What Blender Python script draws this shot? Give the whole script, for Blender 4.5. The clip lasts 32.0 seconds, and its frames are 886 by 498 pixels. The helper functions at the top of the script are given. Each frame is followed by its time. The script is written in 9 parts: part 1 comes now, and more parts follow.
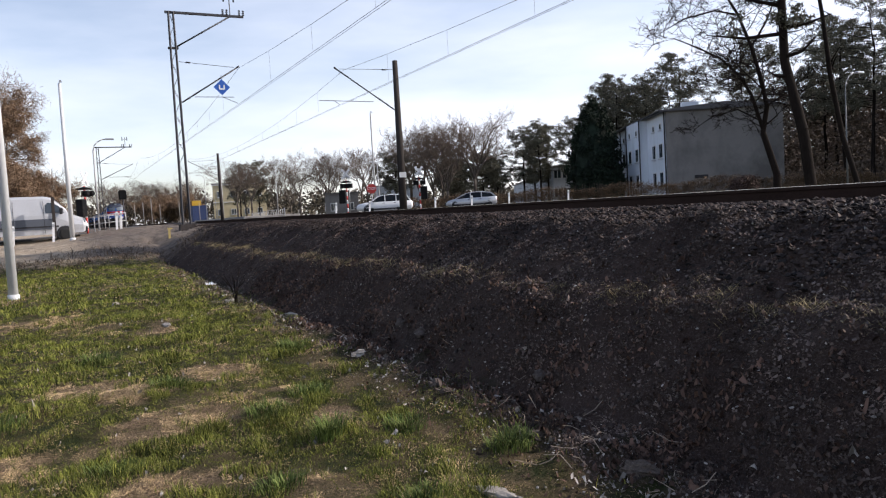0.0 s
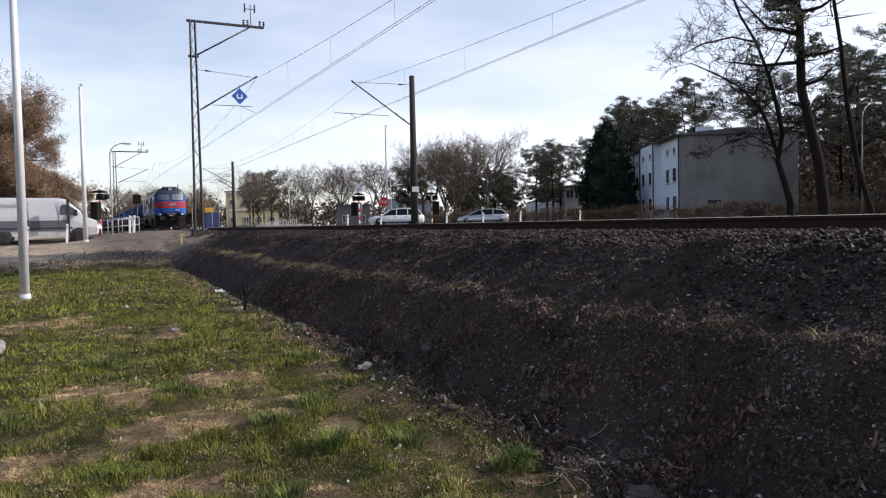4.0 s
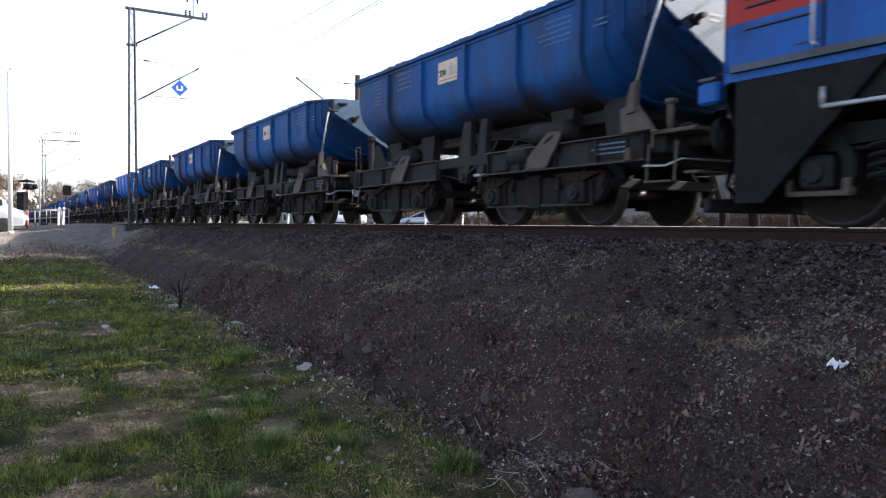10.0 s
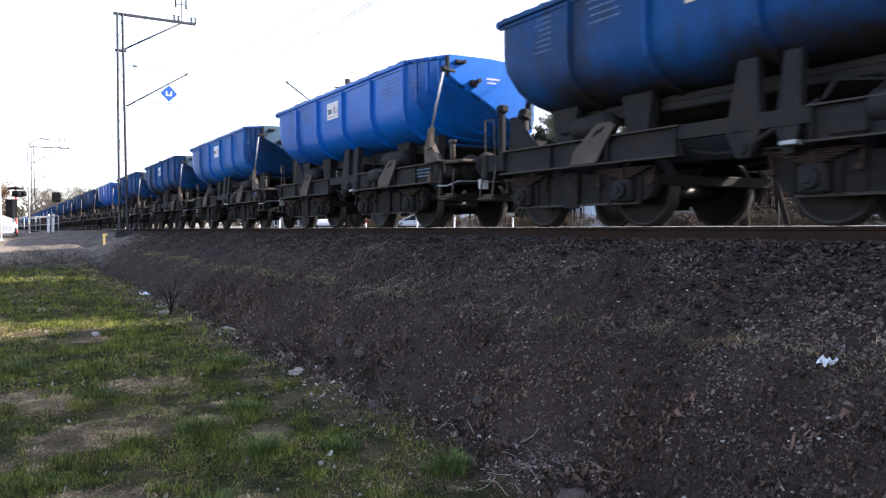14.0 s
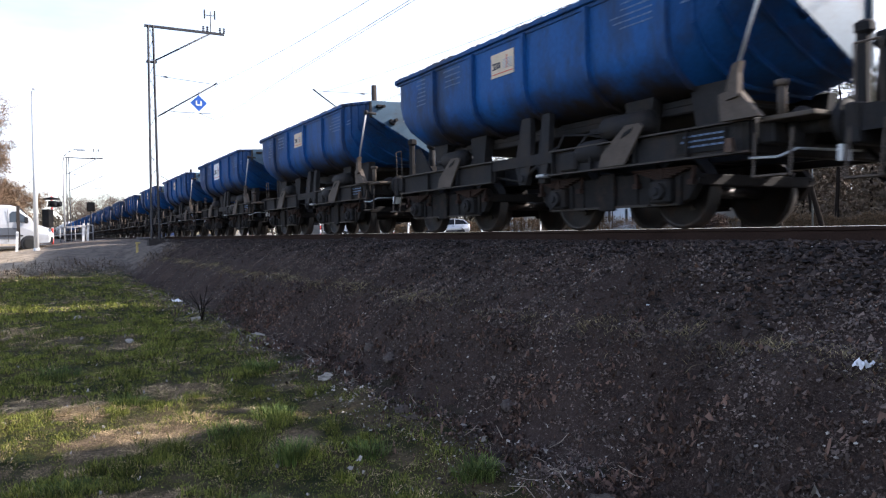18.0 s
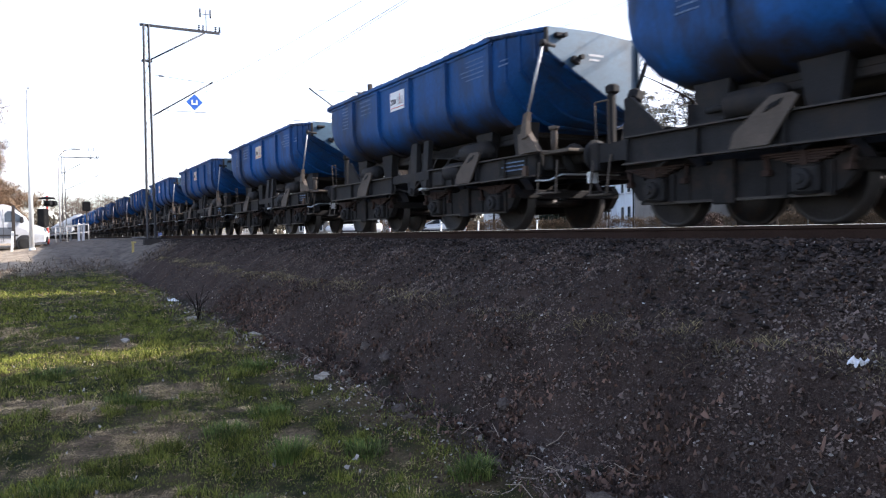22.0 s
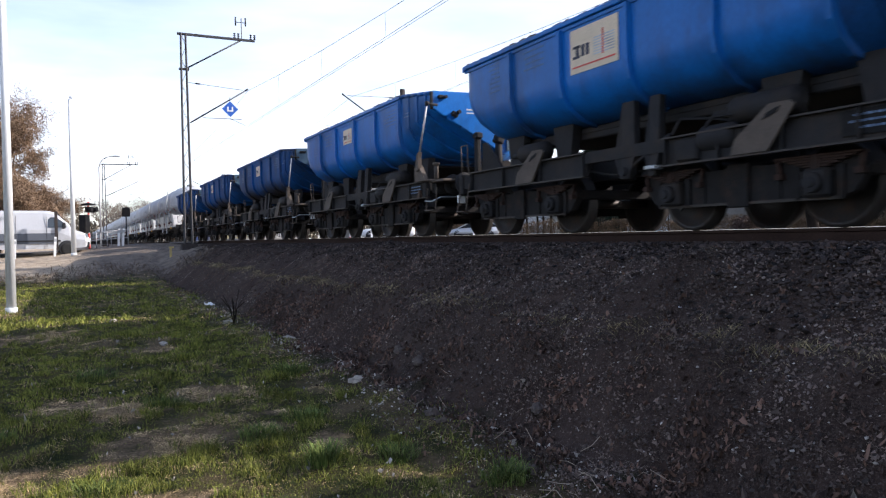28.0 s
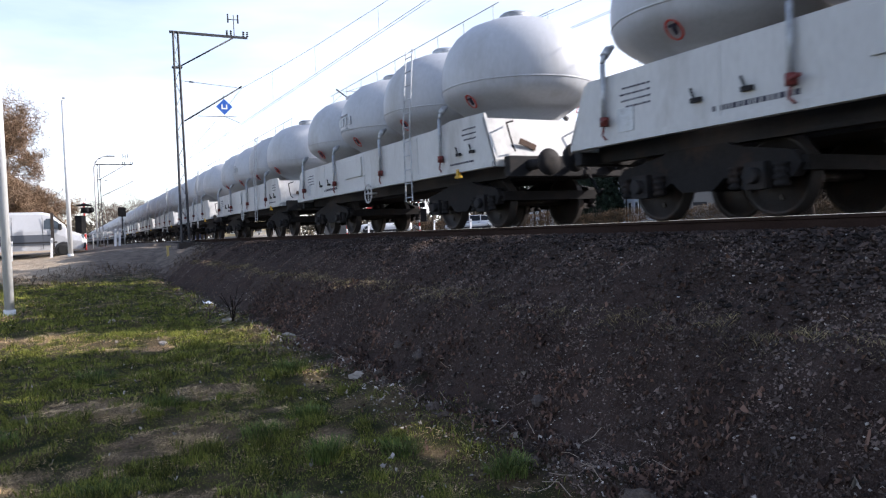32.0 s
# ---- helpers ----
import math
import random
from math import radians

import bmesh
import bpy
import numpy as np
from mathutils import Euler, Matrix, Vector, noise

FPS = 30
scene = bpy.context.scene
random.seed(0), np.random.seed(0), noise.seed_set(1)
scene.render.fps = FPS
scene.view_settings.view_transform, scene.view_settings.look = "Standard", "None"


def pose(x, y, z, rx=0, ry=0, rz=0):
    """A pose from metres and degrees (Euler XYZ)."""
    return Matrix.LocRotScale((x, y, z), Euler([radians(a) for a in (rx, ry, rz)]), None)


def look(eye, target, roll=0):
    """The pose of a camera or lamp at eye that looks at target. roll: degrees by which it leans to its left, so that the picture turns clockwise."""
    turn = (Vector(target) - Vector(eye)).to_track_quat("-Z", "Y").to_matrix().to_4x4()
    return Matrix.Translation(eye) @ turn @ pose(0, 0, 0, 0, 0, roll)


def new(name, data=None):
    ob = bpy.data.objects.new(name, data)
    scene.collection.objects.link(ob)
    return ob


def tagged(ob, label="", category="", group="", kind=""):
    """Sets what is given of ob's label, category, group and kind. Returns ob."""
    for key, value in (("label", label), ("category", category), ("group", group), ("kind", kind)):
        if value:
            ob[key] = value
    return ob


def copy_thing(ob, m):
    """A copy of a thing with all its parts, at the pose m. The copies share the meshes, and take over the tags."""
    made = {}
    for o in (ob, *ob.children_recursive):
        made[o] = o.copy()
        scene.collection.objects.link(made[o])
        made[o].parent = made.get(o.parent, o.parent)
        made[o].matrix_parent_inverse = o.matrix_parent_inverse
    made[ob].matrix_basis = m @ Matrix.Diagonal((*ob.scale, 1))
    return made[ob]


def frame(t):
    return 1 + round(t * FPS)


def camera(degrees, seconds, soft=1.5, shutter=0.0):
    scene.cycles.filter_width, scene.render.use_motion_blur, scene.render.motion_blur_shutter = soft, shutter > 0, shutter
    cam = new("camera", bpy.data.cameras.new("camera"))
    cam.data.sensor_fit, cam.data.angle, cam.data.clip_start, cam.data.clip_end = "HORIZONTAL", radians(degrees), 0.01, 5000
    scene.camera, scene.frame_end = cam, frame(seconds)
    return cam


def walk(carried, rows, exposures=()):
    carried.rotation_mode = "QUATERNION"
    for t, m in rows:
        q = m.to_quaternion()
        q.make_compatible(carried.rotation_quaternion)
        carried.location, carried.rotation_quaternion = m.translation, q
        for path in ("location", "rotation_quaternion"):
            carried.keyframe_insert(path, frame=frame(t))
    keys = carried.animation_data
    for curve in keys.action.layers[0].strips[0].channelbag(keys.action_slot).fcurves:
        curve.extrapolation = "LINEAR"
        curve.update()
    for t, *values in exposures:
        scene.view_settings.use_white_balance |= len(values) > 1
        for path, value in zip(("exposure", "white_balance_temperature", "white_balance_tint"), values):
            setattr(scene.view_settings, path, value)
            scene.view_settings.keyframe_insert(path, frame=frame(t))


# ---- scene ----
cam = camera(62.6, 32.0, soft=1.2, shutter=0.12)
PATH = [
    (0.0, pose(0.008, -0.009, 1.601, 86.72, 3.30, -27.21)),
    (0.5, pose(0.003, -0.007, 1.606, 86.79, 2.82, -26.77)),
    (1.0, pose(0.004, -0.010, 1.607, 86.73, 1.75, -26.52)),
    (1.5, pose(-0.002, -0.011, 1.606, 87.38, 1.91, -26.54)),
    (2.0, pose(-0.001, -0.014, 1.607, 87.41, 1.75, -26.26)),
    (2.5, pose(-0.000, -0.017, 1.604, 87.80, 1.77, -26.29)),
    (4.5, pose(-0.007, -0.015, 1.603, 88.01, 1.13, -26.33)),
    (5.0, pose(-0.014, -0.012, 1.602, 88.02, 1.27, -26.33)),
    (5.5, pose(-0.018, -0.011, 1.598, 87.90, 1.08, -24.73)),
    (6.0, pose(-0.013, -0.009, 1.602, 87.90, 1.74, -25.89)),
    (6.5, pose(-0.020, -0.005, 1.603, 87.37, 1.22, -25.92)),
    (7.0, pose(-0.024, -0.001, 1.602, 86.67, 0.34, -26.41)),
    (7.5, pose(-0.033, 0.007, 1.600, 86.17, -0.02, -28.30)),
    (8.0, pose(-0.034, 0.010, 1.600, 86.38, -0.09, -30.04)),
    (8.5, pose(-0.026, 0.008, 1.603, 87.72, 0.76, -30.88)),
    (9.0, pose(-0.021, 0.008, 1.600, 88.76, 0.13, -31.61)),
    (9.5, pose(-0.020, 0.014, 1.600, 88.40, -0.83, -31.45)),
    (10.0, pose(-0.017, 0.013, 1.600, 88.11, -0.44, -30.89)),
    (10.5, pose(-0.015, 0.013, 1.601, 87.45, 0.03, -31.80)),
    (11.0, pose(-0.013, 0.005, 1.597, 87.46, 0.35, -30.85)),
    (11.5, pose(-0.013, 0.003, 1.597, 87.17, -0.05, -30.36)),
    (12.0, pose(-0.011, 0.006, 1.601, 88.50, 0.29, -30.86)),
    (12.5, pose(-0.005, 0.004, 1.600, 88.73, 0.07, -30.75)),
    (13.0, pose(-0.003, 0.004, 1.598, 88.46, 0.14, -31.46)),
    (13.5, pose(-0.002, 0.006, 1.595, 88.35, -0.14, -32.18)),
    (14.0, pose(-0.004, 0.010, 1.598, 88.33, 0.20, -31.52)),
    (14.5, pose(-0.002, 0.013, 1.600, 88.25, 0.22, -31.20)),
    (16.5, pose(-0.002, 0.012, 1.600, 89.07, 0.51, -29.52)),
    (17.0, pose(0.000, 0.007, 1.597, 88.56, 0.66, -28.98)),
    (17.5, pose(0.003, 0.005, 1.599, 88.26, 0.59, -29.39)),
    (18.0, pose(0.003, 0.005, 1.599, 88.71, 0.89, -29.35)),
    (18.5, pose(0.003, 0.004, 1.599, 89.01, 0.81, -29.73)),
    (19.0, pose(0.004, 0.003, 1.599, 88.36, 0.70, -28.58)),
    (19.5, pose(0.007, 0.000, 1.596, 88.33, 0.90, -29.18)),
    (20.0, pose(0.007, 0.001, 1.597, 88.63, 1.04, -29.52)),
    (20.5, pose(0.007, 0.001, 1.599, 88.90, 1.39, -29.68)),
    (21.0, pose(0.006, 0.001, 1.598, 88.46, 1.39, -30.02)),
    (21.5, pose(0.004, 0.002, 1.600, 88.37, 1.13, -30.06)),
    (22.0, pose(0.003, 0.001, 1.599, 88.62, 0.98, -29.63)),
    (22.5, pose(0.002, -0.001, 1.597, 88.56, 0.82, -29.89)),
    (23.0, pose(0.000, -0.000, 1.600, 89.14, 0.95, -29.83)),
    (23.5, pose(0.004, -0.002, 1.600, 89.87, 1.40, -29.10)),
    (24.0, pose(0.008, -0.005, 1.599, 89.52, 1.36, -28.72)),
    (24.5, pose(0.011, -0.006, 1.599, 90.08, 1.40, -28.12)),
    (26.5, pose(0.011, -0.005, 1.599, 90.41, 1.71, -27.83)),
    (27.0, pose(0.009, -0.003, 1.599, 89.96, 1.56, -26.94)),
    (27.5, pose(0.007, -0.001, 1.597, 89.16, 1.47, -26.53)),
    (28.0, pose(0.004, 0.004, 1.597, 88.99, 1.20, -27.07)),
    (28.5, pose(0.004, 0.004, 1.595, 88.92, 1.20, -27.47)),
    (29.0, pose(0.003, 0.006, 1.595, 89.07, 1.49, -26.51)),
    (29.5, pose(0.002, 0.008, 1.596, 88.77, 1.73, -27.09)),
    (30.0, pose(-0.000, 0.010, 1.598, 88.68, 2.25, -27.27)),
    (30.5, pose(-0.002, 0.011, 1.600, 88.31, 2.02, -27.29)),
    (31.0, pose(-0.003, 0.010, 1.600, 88.19, 1.79, -27.55)),
    (31.5, pose(-0.001, 0.008, 1.600, 88.66, 2.10, -27.28)),
    (32.0, pose(-0.002, 0.008, 1.601, 88.50, 2.29, -27.31)),
]
# seconds, stops, kelvin, tint
EXPOSURES = [(0.0, 0.16, 6500, 17), (3.0, 0.16, 6500, 17), (5.0, 0.07, 6500, 17), (7.0, 0.14, 6500, 17), (8.0, 0.30, 6500, 17), (8.6, 0.36, 6500, 17), (9.5, 0.88, 6330, 17), (10.0, 1.15, 6330, 17), (11.0, 1.58, 6330, 17), (12.0, 1.7, 6330, 17), (13.0, 1.28, 6330, 17), (14.4, 1.4, 6330, 17), (17.0, 1.0, 6330, 17), (19.0, 1.0, 6330, 17), (21.0, 1.15, 6330, 17), (23.0, 1.22, 6330, 17), (24.0, 0.75, 6330, 17), (27.0, 0.55, 6330, 17), (28.0, 0.75, 6330, 17), (30.2, 0.88, 6330, 17), (31.3, 1.05, 6330, 17), (32.0, 0.72, 6330, 17)]
walk(cam, PATH, EXPOSURES)

# ---- light ----
SUN_DIR = Vector((0.785, -0.285, 0.470)).normalized()
world = bpy.data.worlds.new("sky")
scene.world = world
world.use_nodes = True
wn, wl = world.node_tree.nodes, world.node_tree.links
wn.clear()
sky = wn.new("ShaderNodeTexSky")
sky.sky_type, sky.sun_disc = "NISHITA", False
sky.sun_elevation = math.asin(SUN_DIR.z)
sky.sun_rotation = math.atan2(SUN_DIR.x, SUN_DIR.y)
sky.air_density, sky.dust_density, sky.ozone_density = 1.0, 0.8, 1.2
w_co = wn.new("ShaderNodeTexCoord")
w_map = wn.new("ShaderNodeMapping")
w_map.inputs["Scale"].default_value = (1.2, 1.2, 5.0)
w_noise = wn.new("ShaderNodeTexNoise")
w_noise.inputs["Scale"].default_value, w_noise.inputs["Detail"].default_value = 1.6, 7
w_ramp = wn.new("ShaderNodeValToRGB")
w_ramp.color_ramp.elements[0].position, w_ramp.color_ramp.elements[1].position = 0.38, 0.68
w_ramp.color_ramp.elements[0].color = (0.22, 0.22, 0.22, 1)
w_ramp.color_ramp.elements[1].color = (0.80, 0.80, 0.80, 1)
w_mix = wn.new("ShaderNodeMix")
w_mix.data_type = "RGBA"
w_mix.inputs["B"].default_value = (7.3, 7.8, 8.5, 1)
# white haze lies low, the zenith stays blue
w_sep = wn.new("ShaderNodeSeparateXYZ")
w_low = wn.new("ShaderNodeMapRange")
w_low.inputs["From Min"].default_value, w_low.inputs["From Max"].default_value = 0.12, 0.5
w_low.inputs["To Min"].default_value, w_low.inputs["To Max"].default_value = 1.0, 0.12
w_mul = wn.new("ShaderNodeMath")
w_mul.operation = "MULTIPLY"
w_bg = wn.new("ShaderNodeBackground")
w_bg.inputs["Strength"].default_value = 0.15
w_out = wn.new("ShaderNodeOutputWorld")
wl.new(w_co.outputs["Generated"], w_map.inputs["Vector"])
wl.new(w_map.outputs["Vector"], w_noise.inputs["Vector"])
wl.new(w_noise.outputs["Fac"], w_ramp.inputs["Fac"])
wl.new(w_co.outputs["Generated"], w_sep.inputs["Vector"])
wl.new(w_sep.outputs["Z"], w_low.inputs["Value"])
wl.new(w_low.outputs["Result"], w_mul.inputs[0])
w_dot = wn.new("ShaderNodeVectorMath")
w_dot.operation = "DOT_PRODUCT"
w_dot.inputs[1].default_value = SUN_DIR
w_side = wn.new("ShaderNodeMapRange")
w_side.inputs["From Min"].default_value, w_side.inputs["From Max"].default_value = 0.0, 0.8
w_side.inputs["To Max"].default_value = 0.6
w_add = wn.new("ShaderNodeMath")
w_add.operation = "ADD"
wl.new(w_co.outputs["Generated"], w_dot.inputs[0])
wl.new(w_dot.outputs["Value"], w_side.inputs["Value"])
wl.new(w_side.outputs["Result"], w_add.inputs[0])
wl.new(w_ramp.outputs["Color"], w_add.inputs[1])
wl.new(w_add.outputs["Value"], w_mul.inputs[1])
wl.new(w_mul.outputs["Value"], w_mix.inputs["Factor"])
wl.new(sky.outputs["Color"], w_mix.inputs["A"])
wl.new(w_mix.outputs["Result"], w_bg.inputs["Color"])
wl.new(w_bg.outputs["Background"], w_out.inputs["Surface"])
sun = new("sun", bpy.data.lights.new("sun", "SUN"))
sun.data.energy, sun.data.angle, sun.data.color = 5.0, radians(0.6), (1.0, 0.94, 0.84)
sun.matrix_world = look((60, -30, 60), Vector((60, -30, 60)) - SUN_DIR)


# ---- materials ----
def mat(name, color, rough=0.6, metal=0.0, var=0.25, scale=3.0, fine=40.0, bump=0.15, dirt=None, dirt_amount=0.5, streak=1.0, spec=0.4, per=0.0):
    """Paint, metal, stone: a base colour with variation at two scales, dirt in patches, and fine relief."""
    m = bpy.data.materials.new(name)
    m.use_nodes = True
    n, l = m.node_tree.nodes, m.node_tree.links
    b = n["Principled BSDF"]
    b.inputs["Roughness"].default_value, b.inputs["Metallic"].default_value = rough, metal
    b.inputs["Specular IOR Level"].default_value = spec
    co = n.new("ShaderNodeTexCoord")
    mp = n.new("ShaderNodeMapping")
    mp.inputs["Scale"].default_value = (1, 1, 1 / streak)
    l.new(co.outputs["Object"], mp.inputs["Vector"])
    big = n.new("ShaderNodeTexNoise")
    big.inputs["Scale"].default_value, big.inputs["Detail"].default_value = scale, 6
    l.new(mp.outputs["Vector"], big.inputs["Vector"])
    small = n.new("ShaderNodeTexNoise")
    small.inputs["Scale"].default_value, small.inputs["Detail"].default_value = fine, 3
    l.new(mp.outputs["Vector"], small.inputs["Vector"])
    val = n.new("ShaderNodeMath")
    val.operation = "ADD"
    l.new(big.outputs["Fac"], val.inputs[0])
    l.new(small.outputs["Fac"], val.inputs[1])
    rng = n.new("ShaderNodeMapRange")
    rng.inputs["From Min"].default_value, rng.inputs["From Max"].default_value = 0.6, 1.4
    rng.inputs["To Min"].default_value, rng.inputs["To Max"].default_value = 1 - var, 1 + var
    l.new(val.outputs["Value"], rng.inputs["Value"])
    hsv = n.new("ShaderNodeHueSaturation")
    hsv.inputs["Color"].default_value = (*color, 1)
    last = rng.outputs["Result"]
    if per:
        info = n.new("ShaderNodeObjectInfo")
        pr = n.new("ShaderNodeMapRange")
        pr.inputs["To Min"].default_value, pr.inputs["To Max"].default_value = 1 - per, 1 + per
        l.new(info.outputs["Random"], pr.inputs["Value"])
        mu = n.new("ShaderNodeMath")
        mu.operation = "MULTIPLY"
        l.new(last, mu.inputs[0])
        l.new(pr.outputs["Result"], mu.inputs[1])
        last = mu.outputs["Value"]
    l.new(last, hsv.inputs["Value"])
    colour = hsv.outputs["Color"]
    if dirt:
        dn = n.new("ShaderNodeTexNoise")
        dn.inputs["Scale"].default_value, dn.inputs["Detail"].default_value, dn.inputs["Roughness"].default_value = scale * 0.7, 9, 0.7
        l.new(mp.outputs["Vector"], dn.inputs["Vector"])
        dr = n.new("ShaderNodeMapRange")
        dr.inputs["From Min"].default_value, dr.inputs["From Max"].default_value = 0.62 - 0.3 * dirt_amount, 0.75 - 0.2 * dirt_amount
        l.new(dn.outputs["Fac"], dr.inputs["Value"])
        mx = n.new("ShaderNodeMix")
        mx.data_type = "RGBA"
        mx.inputs["B"].default_value = (*dirt, 1)
        l.new(dr.outputs["Result"], mx.inputs["Factor"])
        l.new(colour, mx.inputs["A"])
        colour = mx.outputs["Result"]
    l.new(colour, b.inputs["Base Color"])
    if bump:
        bp = n.new("ShaderNodeBump")
        bp.inputs["Strength"].default_value, bp.inputs["Distance"].default_value = bump, 0.02
        l.new(val.outputs["Value"], bp.inputs["Height"])
        l.new(bp.outputs["Normal"], b.inputs["Normal"])
    return m


def glass(name, color=(0.03, 0.04, 0.05), rough=0.04):
    m = mat(name, color, rough, 0.0, 0.1, 2.0, 10.0, 0.0, spec=0.8)
    return m


def glow(name, color, strength):
    m = bpy.data.materials.new(name)
    m.use_nodes = True
    b = m.node_tree.nodes["Principled BSDF"]
    b.inputs["Base Color"].default_value = (*color, 1)
    b.inputs["Emission Color"].default_value, b.inputs["Emission Strength"].default_value = (*color, 1), strength
    return m


M_blue = mat("blue_paint_worn", (0.007, 0.068, 0.222), 0.55, 0, 0.3, 1.6, 30, 0.06, (0.02, 0.036, 0.075), 0.5, 2.5, per=0.2, spec=0.14)


def mud_and_shade(m, colour, top, edge):
    """Dried brown mud and the tub belly's shade painted together, with a ragged upper edge."""
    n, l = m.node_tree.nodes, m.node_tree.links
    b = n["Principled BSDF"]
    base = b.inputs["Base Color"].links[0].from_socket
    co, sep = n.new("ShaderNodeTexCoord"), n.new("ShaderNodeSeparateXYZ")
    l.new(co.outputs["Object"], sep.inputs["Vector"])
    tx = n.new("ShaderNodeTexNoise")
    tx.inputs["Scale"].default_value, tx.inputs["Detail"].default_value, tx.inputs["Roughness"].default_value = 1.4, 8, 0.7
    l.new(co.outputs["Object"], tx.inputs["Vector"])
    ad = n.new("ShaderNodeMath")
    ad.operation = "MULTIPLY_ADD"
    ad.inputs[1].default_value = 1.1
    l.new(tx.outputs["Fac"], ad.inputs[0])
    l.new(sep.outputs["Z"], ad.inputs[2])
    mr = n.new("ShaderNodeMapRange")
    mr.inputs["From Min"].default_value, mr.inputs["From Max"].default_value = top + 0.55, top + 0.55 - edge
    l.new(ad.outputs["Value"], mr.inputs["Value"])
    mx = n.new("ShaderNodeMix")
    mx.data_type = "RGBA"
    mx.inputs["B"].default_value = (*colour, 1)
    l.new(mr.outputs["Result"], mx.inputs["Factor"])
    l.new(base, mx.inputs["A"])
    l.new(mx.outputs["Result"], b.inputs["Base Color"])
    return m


# belly goes brown-black below these heights: mud plus painted shade
mud_and_shade(M_blue, (0.026, 0.021, 0.02), 2.05, 0.4)
M_blue_new = mat("blue_paint_fresh", (0.003, 0.120, 0.48), 0.34, 0, 0.12, 1.6, 30, 0.04, (0.008, 0.080, 0.32), 0.35, 2.5, spec=0.25)
M_blue_mid = mat("blue_paint_newer", (0.006, 0.125, 0.42), 0.36, 0, 0.2, 1.6, 30, 0.05, (0.014, 0.075, 0.22), 0.45, 2.5, spec=0.18)
mud_and_shade(M_blue_mid, (0.024, 0.021, 0.022), 1.85, 0.5)
M_gate = mat("pale_worn_steel_paint", (0.056, 0.106, 0.155), 0.45, 0.1, 0.2, 2, 30, 0.06, (0.045, 0.068, 0.088), 0.35)
# darker than the tub blue: chute dirt and shade mixed into one colour
M_chute = mat("chute_dirt_and_shade", (0.007, 0.054, 0.175), 0.6, 0.0, 0.35, 2, 30, 0.1, (0.020, 0.034, 0.070), 0.5, 2.0, spec=0.14)
M_under = mat("underframe_grime", (0.020, 0.0195, 0.021), 0.75, 0.1, 0.35, 3, 40, 0.2, (0.034, 0.027, 0.023), 0.45, spec=0.2)
M_bogie = mat("bogie_grime", (0.017, 0.016, 0.0165), 0.8, 0.1, 0.35, 4, 40, 0.25, (0.038, 0.026, 0.02), 0.3, spec=0.15)
M_leaf_rust = mat("spring_rust", (0.048, 0.030, 0.025), 0.8, 0.1, 0.35, 5, 40, 0.2, (0.026, 0.021, 0.02), 0.4, spec=0.1)
M_wheel = mat("wheel_steel", (0.034, 0.03, 0.028), 0.5, 0.4, 0.3, 5, 40, 0.1, (0.06, 0.036, 0.025), 0.3, spec=0.25)
M_tread = mat("bright_steel", (0.5, 0.48, 0.46), 0.25, 1.0, 0.15, 5, 40, 0.05)
M_steel = mat("galvanised_steel", (0.42, 0.44, 0.46), 0.5, 0.5, 0.2, 3, 30, 0.08, (0.25, 0.25, 0.25), 0.4)
M_rust = mat("rusty_steel", (0.11, 0.065, 0.045), 0.75, 0.3, 0.35, 4, 50, 0.3, (0.05, 0.04, 0.035), 0.5)
M_rail = mat("rail_rust", (0.034, 0.021, 0.017), 0.85, 0.0, 0.3, 3, 50, 0.2, spec=0.05)
M_white = mat("white_paint_dusty", (0.50, 0.50, 0.49), 0.5, 0, 0.12, 1.2, 20, 0.05, (0.34, 0.325, 0.30), 0.4, 3)
M_silo = mat("silo_white", (0.44, 0.455, 0.48), 0.45, 0, 0.10, 0.8, 20, 0.03, (0.34, 0.335, 0.33), 0.35, 3)
M_faded = mat("faded_lettering", (0.11, 0.17, 0.28), 0.6, 0, 0.2, 8, 60, 0.0)
M_plain_white = mat("white_lettering", (0.75, 0.75, 0.75), 0.6, 0, 0.1, 8, 60, 0.0)
M_faint_white = mat("worn_white_paint", (0.45, 0.45, 0.46), 0.6, 0, 0.2, 8, 60, 0.0)
M_valve = mat("dull_red_paint", (0.16, 0.03, 0.025), 0.6, 0, 0.3, 5, 40, 0.1, (0.06, 0.03, 0.025), 0.4)
M_cream = mat("cream_panel", (0.62, 0.50, 0.36), 0.6, 0, 0.15, 5, 40, 0.0)
M_red = mat("red_paint", (0.55, 0.05, 0.03), 0.5, 0, 0.15, 4, 30, 0.05)
M_yellow = mat("yellow_paint", (0.55, 0.33, 0.03), 0.5, 0, 0.15, 4, 30, 0.05)
M_black = mat("black_paint", (0.0065, 0.0065, 0.0075), 0.6, 0, 0.3, 4, 30, 0.1, (0.016, 0.0145, 0.0135), 0.4, spec=0.12)
M_grime = mat("oily_black_grime", (0.0095, 0.009, 0.009), 0.7, 0.1, 0.4, 4, 40, 0.2, (0.020, 0.015, 0.012), 0.35, spec=0.18)
M_roof = mat("loco_roof_grey", (0.040, 0.050, 0.078), 0.42, 0.1, 0.3, 2, 30, 0.1, (0.02, 0.02, 0.02), 0.5)
M_ink = mat("dark_lettering", (0.03, 0.03, 0.05), 0.6, 0, 0.1, 8, 60, 0.0)
M_glass = glass("dark_glass")
# sky reflected in the loco windows is put into this pale base colour
M_pale_glass = glass("sky_tinted_glass", (0.17, 0.20, 0.225), 0.05)
M_lamp = glow("lamp_lit", (1.0, 0.92, 0.75), 0.15)
# weaker sky reflection painted into the colour of the other windscreen pane
M_wind = glass("windscreen_sky_tint", (0.10, 0.125, 0.15), 0.05)
